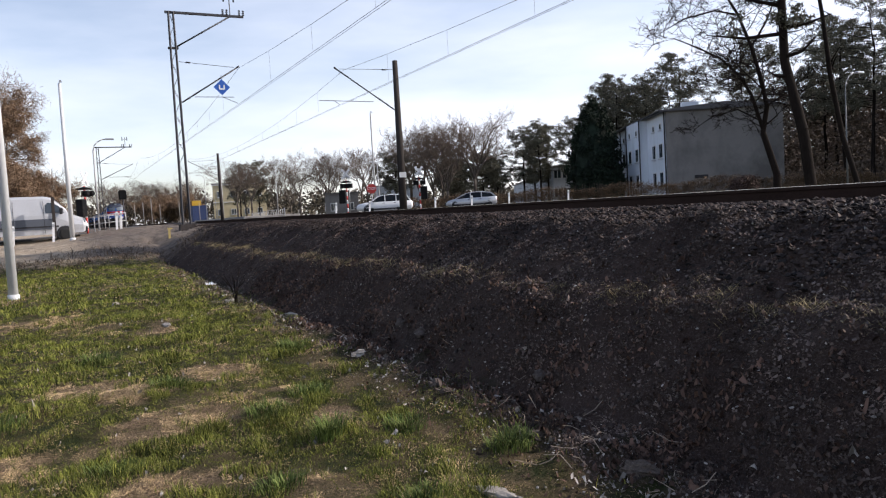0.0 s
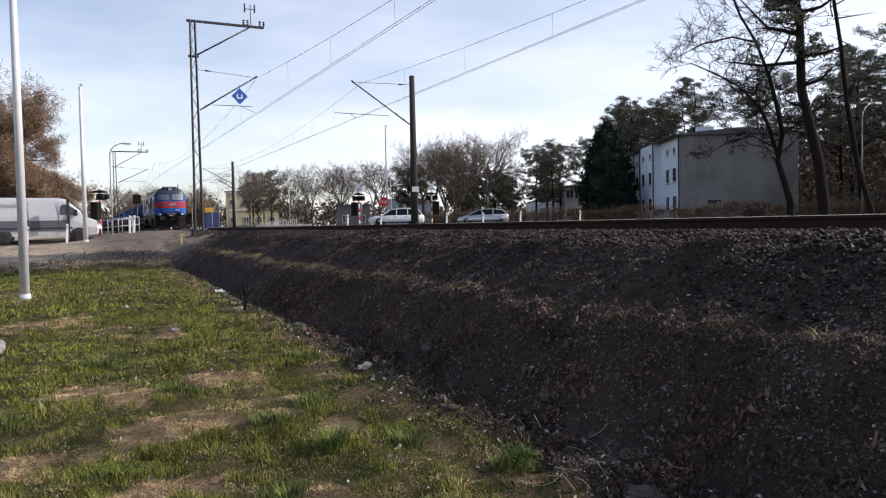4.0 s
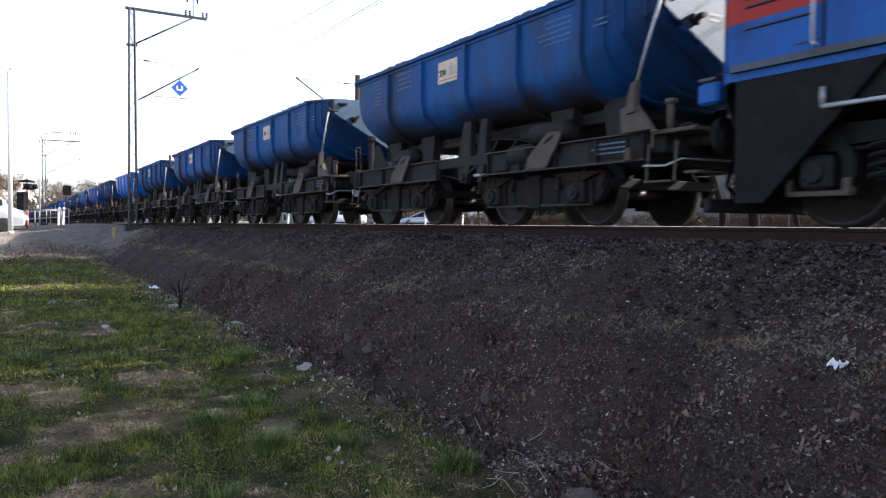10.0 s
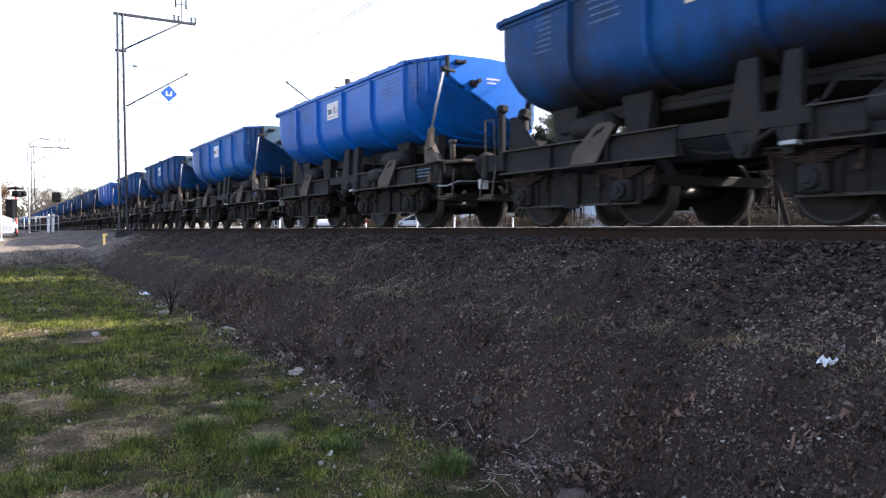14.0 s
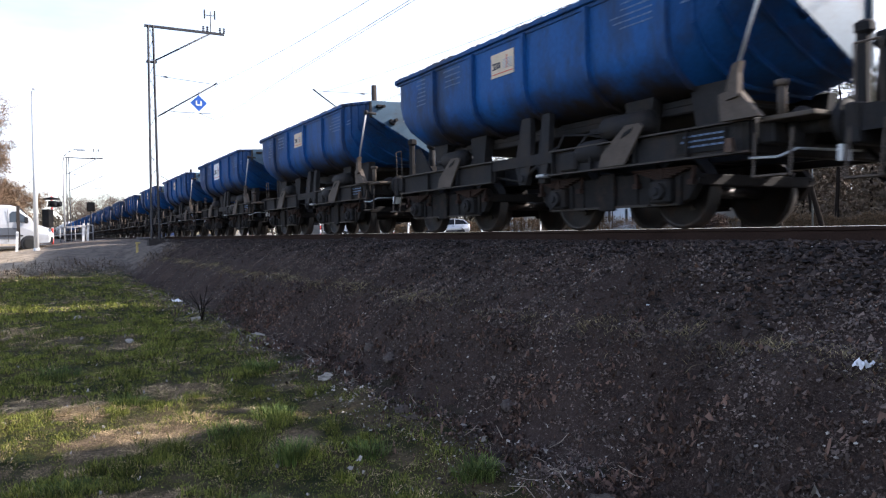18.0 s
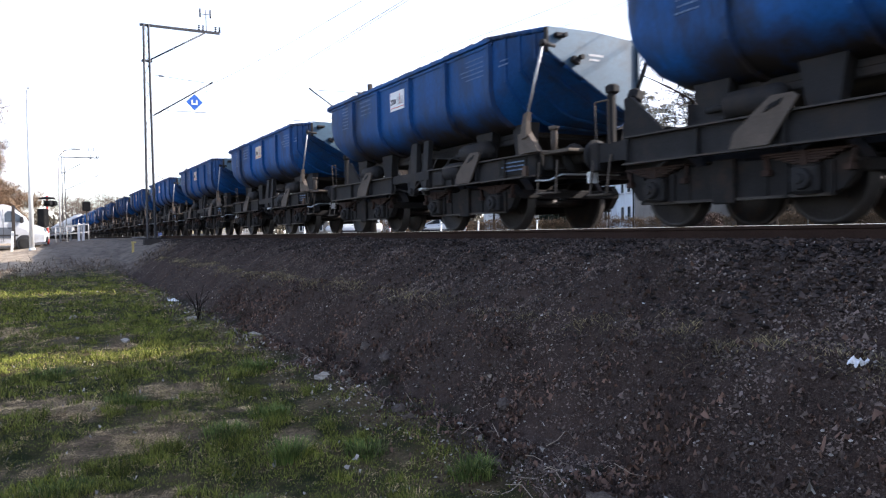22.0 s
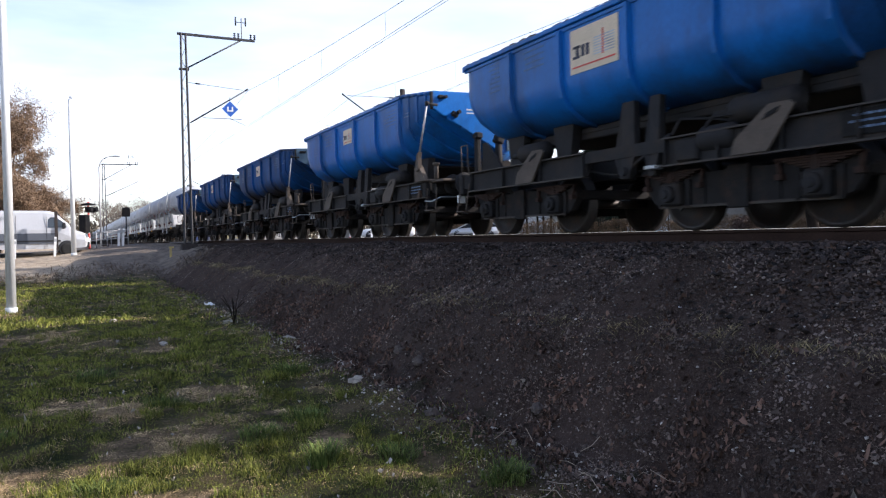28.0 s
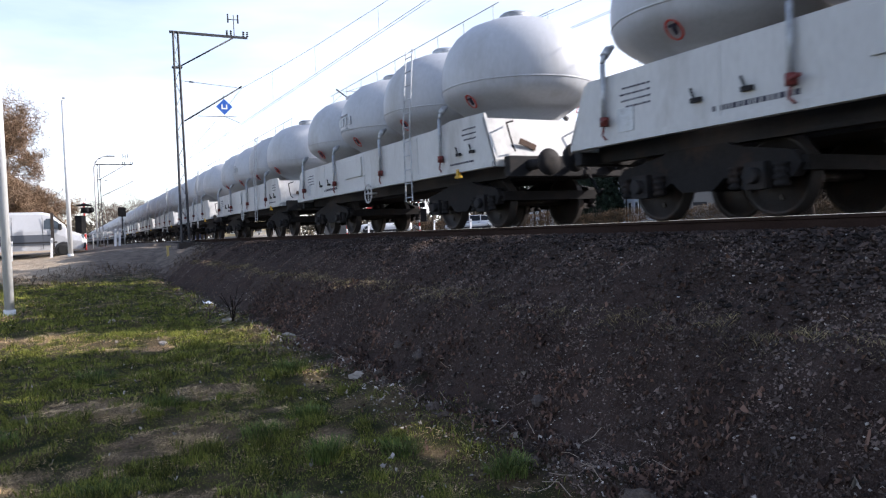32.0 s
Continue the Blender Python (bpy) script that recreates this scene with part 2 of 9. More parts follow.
M_concrete = mat("concrete", (0.30, 0.28, 0.26), 0.85, 0, 0.2, 2, 40, 0.25, (0.16, 0.15, 0.14), 0.4, 3)
M_pole = mat("dark_concrete_pole", (0.05, 0.043, 0.040), 0.9, 0, 0.25, 2, 40, 0.25, spec=0.1)
M_mast = mat("mast_steel", (0.05, 0.05, 0.055), 0.6, 0.4, 0.3, 3, 30, 0.1)
M_post_dull = mat("lamp_post_dull", (0.17, 0.175, 0.17), 0.6, 0.2, 0.12, 2, 30, 0.05)
M_post = mat("lamp_post_paint", (0.36, 0.36, 0.36), 0.5, 0.2, 0.12, 2, 30, 0.05, (0.24, 0.24, 0.235), 0.3, 4)
M_bracket = mat("dusty_bracket_steel", (0.092, 0.072, 0.058), 0.8, 0.1, 0.3, 5, 40, 0.2, (0.07, 0.055, 0.045), 0.4)
M_post_white = mat("white_post_paint", (0.62, 0.63, 0.63), 0.5, 0.1, 0.1, 2, 30, 0.05, (0.42, 0.42, 0.41), 0.3, 4)
M_wire = mat("copper_wire_weathered", (0.05, 0.05, 0.05), 0.6, 0.5, 0.1, 5, 40, 0.0)


# ---- mesh building ----
class Build:
    """Collects vertices and faces of one mesh."""

    def __init__(self):
        self.v, self.f, self.s = [], [], []

    def face(self, idx, smooth=False):
        self.f.append(idx)
        self.s.append(smooth)

    def box(self, c, s, rot=None, taper=1.0, chamfer=0.0):
        hx, hy, hz = s[0] / 2, s[1] / 2, s[2] / 2
        k = len(self.v)
        c = Vector(c)
        if chamfer:
            ch = min(chamfer, hx * 0.45, hy * 0.45, hz * 0.45)
            rings = []
            for z, i in ((-hz, ch), (-hz + ch, 0), (hz - ch, 0), (hz, ch)):
                ring = []
                for sx, sy in ((-1, -1), (1, -1), (1, 1), (-1, 1)):
                    pts = [(sx * (hx - i - ch), sy * (hy - i)), (sx * (hx - i), sy * (hy - i - ch))]
                    if (sx, sy) in ((1, -1), (-1, 1)):
                        pass
                    else:
                        pts.reverse()
                    ring += pts
                rings.append([(x, y, z) for x, y in ring])
            for ring in rings:
                for p in ring:
                    q = Vector(p)
                    if rot is not None:
                        q = rot @ q
                    self.v.append(c + q)
            for r in range(3):
                for i in range(8):
                    j = (i + 1) % 8
                    self.face((k + r * 8 + i, k + r * 8 + j, k + r * 8 + 8 + j, k + r * 8 + 8 + i))
            self.face(tuple(k + i for i in reversed(range(8))))
            self.face(tuple(k + 24 + i for i in range(8)))
            return self
        for z, t in ((-hz, 1.0), (hz, taper)):
            for x, y in ((-hx, -hy), (hx, -hy), (hx, hy), (-hx, hy)):
                q = Vector((x * t, y * t, z))
                if rot is not None:
                    q = rot @ q
                self.v.append(c + q)
        for q in ((3, 2, 1, 0), (4, 5, 6, 7), (0, 1, 5, 4), (1, 2, 6, 5), (2, 3, 7, 6), (3, 0, 4, 7)):
            self.face(tuple(k + i for i in q))
        return self

    def tube(self, p0, p1, r0, r1=None, seg=8, cap=True):
        r1 = r0 if r1 is None else r1
        p0, p1 = Vector(p0), Vector(p1)
        d = (p1 - p0).normalized()
        a = d.orthogonal().normalized()
        b = d.cross(a)
        k = len(self.v)
        for p, r in ((p0, r0), (p1, r1)):
            for i in range(seg):
                w = 2 * math.pi * i / seg
                self.v.append(p + (a * math.cos(w) + b * math.sin(w)) * r)
        for i in range(seg):
            j = (i + 1) % seg
            self.face((k + i, k + j, k + seg + j, k + seg + i), seg > 5)
        if cap:
            self.face(tuple(k + i for i in reversed(range(seg))))
            self.face(tuple(k + seg + i for i in range(seg)))
        return self

    def path(self, pts, r, seg=6):
        for p, q in zip(pts[:-1], pts[1:]):
            self.tube(p, q, r, None, seg)
        return self

    def loft(self, rings, closed=True, caps=True, smooth=False):
        n = len(rings[0])
        k = len(self.v)
        for ring in rings:
            self.v += [Vector(p) for p in ring]
        for a in range(len(rings) - 1):
            for i in range(n if closed else n - 1):
                j = (i + 1) % n
                self.face((k + a * n + i, k + a * n + j, k + a * n + n + j, k + a * n + n + i), smooth)
        if caps:
            self.face(tuple(k + i for i in reversed(range(n))))
            self.face(tuple(k + (len(rings) - 1) * n + i for i in range(n)))
        return self

    def revolve(self, c, profile, seg=20, axis="z", smooth=True):
        """profile: (r, h) pairs along the axis."""
        rings = []
        for r, h in profile:
            ring = []
            for i in range(seg):
                w = 2 * math.pi * i / seg
                u, v = r * math.cos(w), r * math.sin(w)
                p = {"z": (u, v, h), "x": (h, u, v), "y": (v, h, u)}[axis]
                ring.append(Vector(c) + Vector(p))
            rings.append(ring)
        return self.loft(rings, True, True, smooth)

    def plate(self, outline, thick):
        """A flat plate from a 3D outline, pushed along its normal."""
        pts = [Vector(p) for p in outline]
        nrm = (pts[1] - pts[0]).cross(pts[2] - pts[0]).normalized() * thick
        return self.loft([[p - nrm / 2 for p in pts], [p + nrm / 2 for p in pts]])

    def mesh(self, name):
        me = bpy.data.meshes.new(name)
        me.from_pydata([tuple(p) for p in self.v], [], self.f)
        me.polygons.foreach_set("use_smooth", self.s)
        me.update()
        return me


def part(name, bld, material, parent, label="", at=None):
    ob = new(name, bld.mesh(name) if isinstance(bld, Build) else bld)
    if not ob.data.materials:
        ob.data.materials.append(material)
    ob.parent = parent
    if at is not None:
        ob.matrix_basis = at
    if label:
        ob["label"] = label
    return ob


def thing(name, label, category, at, group="", kind=""):
    ob = new(name)
    ob.empty_display_size = 0.2
    ob.matrix_basis = at
    return tagged(ob, label, category, group, kind)


def solid(name, bld, material, label, category="", group="", kind="", at=None):
    ob = new(name, bld.mesh(name))
    ob.data.materials.append(material)
    if at is not None:
        ob.matrix_basis = at
    return tagged(ob, label, category, group, kind)


def raw(name, verts, faces, material, smooth=False):
    """A mesh from numpy arrays, for what comes in great numbers."""
    me = bpy.data.meshes.new(name)
    k = faces.shape[1]
    me.vertices.add(len(verts))
    me.vertices.foreach_set("co", verts.astype(np.float32).ravel())
    me.loops.add(faces.size)
    me.loops.foreach_set("vertex_index", faces.astype(np.int32).ravel())
    me.polygons.add(len(faces))
    me.polygons.foreach_set("loop_start", np.arange(0, faces.size, k, dtype=np.int32))
    me.polygons.foreach_set("use_smooth", np.full(len(faces), smooth))
    me.update(calc_edges=True)
    me.validate()
    me.materials.append(material)
    return me


def smoothstep(a, b, v):
    t = np.clip((np.asarray(v, float) - a) / (b - a), 0, 1)
    return t * t * (3 - 2 * t)


# ---- ground ----
RAIL_Z, TRACK_X, TRACK2_X = 1.6, 7.9, 12.0
PROFILE_X = np.array([-3000, -40, -6, 2.2, 2.5, 2.68, 2.86, 3.04, 3.3, 3.70, 3.84, 4.04, 4.80, 5.3, 6.35, 6.6, 13.4, 14.4, 16.0, 18.0, 3000])
PROFILE_Z = np.array([0.0, 0.0, 0.0, 0.0, 0.05, 0.11, 0.06, 0.12, 0.40, 0.77, 0.835, 0.88, 1.345, 1.42, 1.44, 1.45, 1.45, 1.36, 1.28, 1.30, 1.30])


def lattice(x, y, seed):
    """Smooth value noise on arrays, -1 to 1."""
    x, y = np.asarray(x, float), np.asarray(y, float)
    xi, yi = np.floor(x), np.floor(y)

    def rnd(a, b):
        h = np.sin(a * 127.1 + b * 311.7 + seed * 74.7) * 43758.5453
        return (h - np.floor(h)) * 2 - 1
    fx, fy = x - xi, y - yi
    fx, fy = fx * fx * (3 - 2 * fx), fy * fy * (3 - 2 * fy)
    return (rnd(xi, yi) * (1 - fx) + rnd(xi + 1, yi) * fx) * (1 - fy) + (rnd(xi, yi + 1) * (1 - fx) + rnd(xi + 1, yi + 1) * fx) * fy


def height(x, y):
    x, y = np.broadcast_arrays(np.asarray(x, float), np.asarray(y, float))
    wob = 0.16 * lattice(y * 0.35, x * 0.0, 3) + 0.07 * lattice(y * 1.3, x * 0.2, 4) + 0.22 * (1 - smoothstep(1.4, 3.8, y))
    edge = smoothstep(2.0, 2.8, x) * (1 - smoothstep(4.6, 5.6, x))
    z = np.interp(x + wob * edge, PROFILE_X, PROFILE_Z)
    lawn = 1 - smoothstep(2.2, 3.4, x)
    z = z + lawn * 0.013 * np.clip(y - 3, 0, 40)
    up = smoothstep(25, 37, y)
    shelf = 0.88 + 0.42 * smoothstep(-2.5, 3.2, x)
    z = np.where(x < 6.6, z * (1 - up) + np.maximum(z, shelf) * up, z)
    road = smoothstep(44.0, 46.5, y) * (1 - smoothstep(56.5, 59, y))
    deck_z = 0.95 + 0.57 * smoothstep(-4.0, 5.0, x) - 0.16 * smoothstep(14.0, 18.0, x)
    z = z * (1 - road) + deck_z * road
    near = smoothstep(-30, -8, y) * (1 - smoothstep(40, 48, y)) * smoothstep(-30, -10, x) * (1 - smoothstep(6.0, 6.5, x))
    bank = smoothstep(2.4, 2.9, x) * (1 - smoothstep(5.6, 6.3, x))
    z = z + near * (0.03 * lattice(x * 1.1, y * 1.1, 1) + 0.022 * lattice(x * 4, y * 4, 2) + 0.010 * lattice(x * 9, y * 8, 7) + bank * (0.04 * lattice(x * 2.2, y * 2.2, 5) + 0.034 * lattice(x * 6, y * 6, 6) + 0.016 * lattice(x * 12, y * 11, 8)))
    return z


DRY_SPOTS = [(-0.03, 7.7, 0.42, 0.40), (0.45, 7.1, 0.32, 0.42), (0.5, 6.1, 0.42, 0.40), (1.15, 7.6, 0.36, 0.34), (0.93, 6.0, 0.30, 0.25), (-0.3, 5.6, 0.50, 0.34), (0.5, 4.6, 0.42, 0.25), (1.7, 5.3, 0.22, 0.30), (-0.4, 13.2, 0.7, 0.7), (-0.9, 13.1, 0.5, 0.6), (1.6, 6.5, 0.2, 0.2), (-0.1, 4.2, 0.7, 0.3), (-1.1, 4.9, 0.6, 0.4), (1.0, 11.0, 0.3, 0.3), (0.3, 3.5, 0.6, 0.3)]


def dry(x, y):
    """How bare and dry the lawn is, 0 to 1."""
    x, y = np.broadcast_arrays(np.asarray(x, float), np.asarray(y, float))
    d = 0.55 * smoothstep(-0.03, 0.67, 0.45 * lattice(x * 0.9, y * 0.6, 11) + 0.45 * lattice(x * 2.6, y * 2.0, 12) + 0.25 * lattice(x * 7, y * 6, 17))
    for cx, cy, rx, ry in DRY_SPOTS:
        q = ((x - cx) / rx) ** 2 + ((y - cy) / ry) ** 2
        d = np.maximum(d, 0.88 * (1 - smoothstep(0.0, 1.7, q + 0.7 * lattice(x * 4.5, y * 4.5, 18) + 0.8 * lattice(x * 9, y * 8, 19))))
    d = np.maximum(d, 0.55 * np.exp(-((x - 2.35 + 0.2 * lattice(y * 1.1, x, 20)) / 0.32) ** 2) * smoothstep(0.1, 0.7, 0.5 + 0.5 * lattice(x * 5, y * 4, 24)))
    return d * (1 - smoothstep(2.6, 2.9, x))


def ground_material():
    m = bpy.data.materials.new("ground_soil_and_turf")
    m.use_nodes = True
    n, l = m.node_tree.nodes, m.node_tree.links
    b = n["Principled BSDF"]
    b.inputs["Roughness"].default_value, b.inputs["Specular IOR Level"].default_value = 0.95, 0.1
    geo = n.new("ShaderNodeTexCoord")
    sep = n.new("ShaderNodeSeparateXYZ")
    l.new(geo.outputs["Object"], sep.inputs["Vector"])

    def tex(scale, detail=6, rough=0.6):
        t = n.new("ShaderNodeTexNoise")
        t.inputs["Scale"].default_value, t.inputs["Detail"].default_value, t.inputs["Roughness"].default_value = scale, detail, rough
        l.new(geo.outputs["Object"], t.inputs["Vector"])
        return t.outputs["Fac"]

    def mathn(op, a, c):
        t = n.new("ShaderNodeMath")
        t.operation = op
        for i, q in enumerate((a, c)):
            if isinstance(q, (int, float)):
                t.inputs[i].default_value = q
            else:
                l.new(q, t.inputs[i])
        return t.outputs["Value"]

    def ramp(fac, lo, hi):
        t = n.new("ShaderNodeMapRange")
        t.inputs["From Min"].default_value, t.inputs["From Max"].default_value = lo, hi
        l.new(fac, t.inputs["Value"])
        return t.outputs["Result"]

    def blend(fac, a, c):
        t = n.new("ShaderNodeMix")
        t.data_type = "RGBA"
        l.new(fac, t.inputs["Factor"])
        for k, q in (("A", a), ("B", c)):
            if isinstance(q, tuple):
                t.inputs[k].default_value = (*q, 1)
            else:
                l.new(q, t.inputs[k])
        return t.outputs["Result"]
    big, mid, fine = tex(0.55, 4), tex(3.0), tex(28, 6, 0.7)
    turf = blend(ramp(mid, 0.4, 0.62), (0.022, 0.028, 0.009), (0.070, 0.056, 0.026))
    attr = n.new("ShaderNodeAttribute")
    attr.attribute_name = "dry"
    bare = blend(ramp(fine, 0.35, 0.65), (0.075, 0.050, 0.031), (0.27, 0.19, 0.12))
    worn = mathn("ADD", attr.outputs["Fac"], mathn("MULTIPLY", mathn("SUBTRACT", tex(45, 5, 0.75), 0.5), 1.6))
    turf = blend(ramp(worn, 0.2, 0.95), turf, bare)
    soil = blend(ramp(mid, 0.35, 0.7), (0.019, 0.0125, 0.0105), (0.046, 0.030, 0.024))
    soil = blend(ramp(tex(1.3, 5, 0.7), 0.45, 0.7), soil, (0.070, 0.047, 0.039))
    soil = blend(ramp(fine, 0.42, 0.72), soil, (0.066, 0.045, 0.037))
    soil = blend(ramp(tex(75, 4, 0.7), 0.50, 0.78), soil, (0.13, 0.098, 0.082))
    ballast = blend(ramp(fine, 0.35, 0.7), (0.010, 0.0075, 0.0066), (0.028, 0.021, 0.018))
    sand = blend(ramp(mid, 0.35, 0.65), (0.27, 0.215, 0.155), (0.46, 0.375, 0.28))
    jitter = mathn("MULTIPLY", mathn("SUBTRACT", mid, 0.5), 1.5)
    xj = mathn("ADD", sep.outputs["X"], jitter)
    yj = mathn("ADD", sep.outputs["Y"], mathn("MULTIPLY", jitter, 4.0))
    col = blend(ramp(xj, 2.5, 2.95), turf, soil)
    col = blend(ramp(xj, 4.6, 5.6), col, ballast)
    far = ramp(xj, 14.5, 15.5)
    col = blend(far, col, blend(ramp(big, 0.4, 0.6), (0.10, 0.10, 0.04), (0.17, 0.14, 0.09)))
    dirt = mathn("MULTIPLY", ramp(yj, 26.5, 29.5), mathn("SUBTRACT", 1.0, ramp(sep.outputs["X"], 5.2, 5.8)))
    track_side = blend(ramp(mid, 0.35, 0.65), (0.115, 0.094, 0.077), (0.215, 0.176, 0.144))
    col = blend(dirt, col, blend(ramp(sep.outputs["X"], -0.4, 1.0), sand, track_side))
    l.new(col, b.inputs["Base Color"])
    bp = n.new("ShaderNodeBump")
    bp.inputs["Strength"].default_value, bp.inputs["Distance"].default_value = 0.9, 0.05
    l.new(mathn("ADD", mid, fine), bp.inputs["Height"])
    l.new(bp.outputs["Normal"], b.inputs["Normal"])
    return m


gx = np.unique(np.concatenate([np.array([-2500, -1200, -500, -200, -100, -60, -40, -28, -20, -15, -11, -8, -6]), np.arange(-4.5, 1.6, 0.10), np.arange(1.6, 6.7, 0.09), np.arange(7, 19, 0.7), np.array([22, 28, 36, 50, 80, 140, 260, 500, 1200, 2500])]))
gy = np.unique(np.concatenate([np.array([-2500, -1200, -500, -200, -100, -50, -25, -14, -8, -5]), np.arange(-3, 14, 0.09), np.arange(14, 40, 0.3), np.arange(40, 62, 0.8), np.array([66, 75, 90, 120, 170, 260, 500, 1200, 2500])]))
GX, GY = np.meshgrid(gx, gy)
gv = np.stack([GX, GY, height(GX, GY)], -1).reshape(-1, 3)
gi = np.arange(len(gv)).reshape(GX.shape)
gf = np.stack([gi[:-1, :-1], gi[:-1, 1:], gi[1:, 1:], gi[1:, :-1]], -1).reshape(-1, 4)
ground_mesh = raw("ground", gv, gf, ground_material(), True)
dry_attr = ground_mesh.attributes.new("dry", "FLOAT", "POINT")
dry_attr.data.foreach_set("value", dry(gv[:, 0], gv[:, 1]).astype(np.float32))
ground = new("ground", ground_mesh)
tagged(ground, "lawn, dark earth bank and bare soil beside the railway", "ground", kind="structure")


# ---- tracks ----
def rail_profile(x, y):
    """Flat-bottomed rail, head at RAIL_Z."""
    pts = [(-0.07, -0.172), (0.07, -0.172), (0.07, -0.162), (0.012, -0.14), (0.012, -0.045), (0.036, -0.035), (0.036, -0.004), (0.03, 0), (-0.03, 0), (-0.036, -0.004), (-0.036, -0.035), (-0.012, -0.045), (-0.012, -0.14), (-0.07, -0.162)]
    return [(x + a, y, RAIL_Z + c) for a, c in pts]


for tx, tag in ((TRACK_X, "near"), (TRACK2_X, "far")):
    for side in (-0.7525, 0.7525):
        b = Build().loft([rail_profile(tx + side, y) for y in (-420, -20, 0, 20, 60, 760)])
        rail = solid("rail", b, M_rail, "rusty steel rail with a bright worn head on dark ballast", "rail", "running rails of the " + tag + " track", "structure")
        top = Build().box((tx + side, 170, RAIL_Z + 0.003), (0.05, 1180, 0.006))
        part("running_surface", top, M_tread, rail, "bright worn running surface")
M_sleeper = mat("sleeper_concrete", (0.17, 0.15, 0.13), 0.9, 0, 0.25, 3, 40, 0.3, (0.09, 0.07, 0.055), 0.5)
sleeper_mesh = Build().box((0, 0, 0), (2.5, 0.26, 0.16), None, 0.9).mesh("sleeper")
sleeper_mesh.materials.append(M_sleeper)
sleepers = thing("track_sleepers", "grey concrete sleepers half sunk in ballast", "sleepers", pose(0, 0, 0), kind="structure")
for tx in (TRACK_X, TRACK2_X):
    for i in range(92):
        part("sleeper", sleeper_mesh, M_sleeper, sleepers, "", pose(tx, -8 + i * 0.6, RAIL_Z - 0.235))

# ---- catenary ----
MAST_Y = 33.6


def lattice_mast(x, y, z0, arm_len, hgt, sign):
    t = thing("catenary_mast", "dark lattice steel overhead line mast with cantilever arm", "mast", pose(x, y, z0))
    w0, w1 = 0.16, 0.10
    for sx in (-1, 1):
        for sy in (-1, 1):
            part("upright", Build().tube((sx * w0, sy * w0 * 0.8, -0.3), (sx * w1, sy * w1 * 0.8, hgt), 0.04, 0.036, 5), M_mast, t)
    n = 17
    for i in range(n):
        za, zb = hgt * i / n, hgt * (i + 1) / n
        wa, wb = w0 + (w1 - w0) * i / n, w0 + (w1 - w0) * (i + 1) / n
        lac = Build()
        s = 1 if i % 2 else -1
        for sy in (-1, 1):
            lac.tube((-s * wa, sy * wa * 0.8, za), (s * wb, sy * wb * 0.8, zb), 0.009, None, 4)
        for sx in (-1, 1):
            lac.tube((sx * wa, -s * wa * 0.8, za), (sx * wb, s * wb * 0.8, zb), 0.009, None, 4)
            lac.tube((sx * wb, -wb * 0.8, zb), (sx * wb, wb * 0.8, zb), 0.012, None, 4)
        part("lacing", lac, M_mast, t)
    part("foot", Build().box((0, 0, -0.1), (0.7, 0.65, 0.5), None, 0.85), M_pole, t, "dark concrete foot")
    # top arm
    arm = Build().box((sign * (arm_len / 2 - 0.15), 0, hgt - 0.03), (arm_len + 0.2, 0.09, 0.10))
    part("top_arm", arm, M_mast, t)
    part("stay", Build().tube((sign * 0.1, 0, hgt - 1.52), (sign * arm_len * 0.78, 0, hgt - 0.08), 0.034, None, 6).box((0, 0, hgt - 1.56), (0.42, 0.2, 0.07)), M_mast, t)
    for q in (0.70, 0.755, 0.93, 0.985):
        ins = Build()
        for k in range(3):
            ins.revolve((sign * arm_len * q, 0, hgt + 0.02), [(0.035, 0.085 * k), (0.06, 0.085 * k + 0.03), (0.035, 0.085 * k + 0.06)], 8)
        part("insulator", ins, M_mast, t, "ribbed brown insulator")
    if sign > 0:
        horn = Build().tube((arm_len * 0.80, 0, hgt), (arm_len * 0.80, 0, hgt + 0.95), 0.022, None, 5).tube((arm_len * 0.72, 0, hgt + 0.75), (arm_len * 0.86, 0, hgt + 0.75), 0.018, None, 5)
        for dx in (0.72, 0.86):
            horn.tube((arm_len * dx, 0, hgt + 0.6), (arm_len * dx, 0, hgt + 0.98), 0.035, None, 6)
        part("disconnector", horn, M_mast, t)
    return t


def cantilever(t, sign, foot, tip, tie, reg, drop):
    """Bracket that carries the wires; foot, tip: ends of the slanted tube, tie: height of the upper rod at the mast, reg: registration arm (x0, x1, z), drop: end of the steady arm."""
    fx, fz, tx, tz = sign * foot[0], foot[1], sign * tip[0], tip[1]
    part("cantilever_tube", Build().tube((fx, 0, fz), (tx, 0, tz), 0.032, None, 7).tube((tx, 0, tz), (tx + sign * 0.12, 0, tz + 0.09), 0.04, None, 6), M_mast, t)
    part("tie_rod", Build().tube((fx * 0.9, 0, tie), (tx * 0.96, 0, tz + 0.02), 0.011, None, 5), M_mast, t)
    part("registration_arm", Build().tube((sign * reg[0], 0, reg[2]), (sign * reg[1], 0, reg[2] + 0.02), 0.015, None, 5).tube((sign * (reg[0] + (reg[1] - reg[0]) * 0.72), 0, reg[2]), (sign * drop[0], 0, drop[1]), 0.012, None, 5), M_mast, t)
    for a in (0.10, 0.22):
        ins = Build()
        for k in range(3):
            u = a + 0.022 * k
            ins.revolve((fx + (tx - fx) * u, 0, fz + (tz - fz) * u), [(0.035, -0.02), (0.06, 0), (0.035, 0.02)], 8, "x")
        part("insulator", ins, M_mast, t, "ribbed brown insulator")
    part("insulator", Build().tube((fx * 0.9 + (tx - fx) * 0.12, 0, tie - 0.02), (fx * 0.9 + (tx - fx) * 0.2, 0, tie - 0.03), 0.035, None, 8), M_mast, t, "ribbed brown insulator")


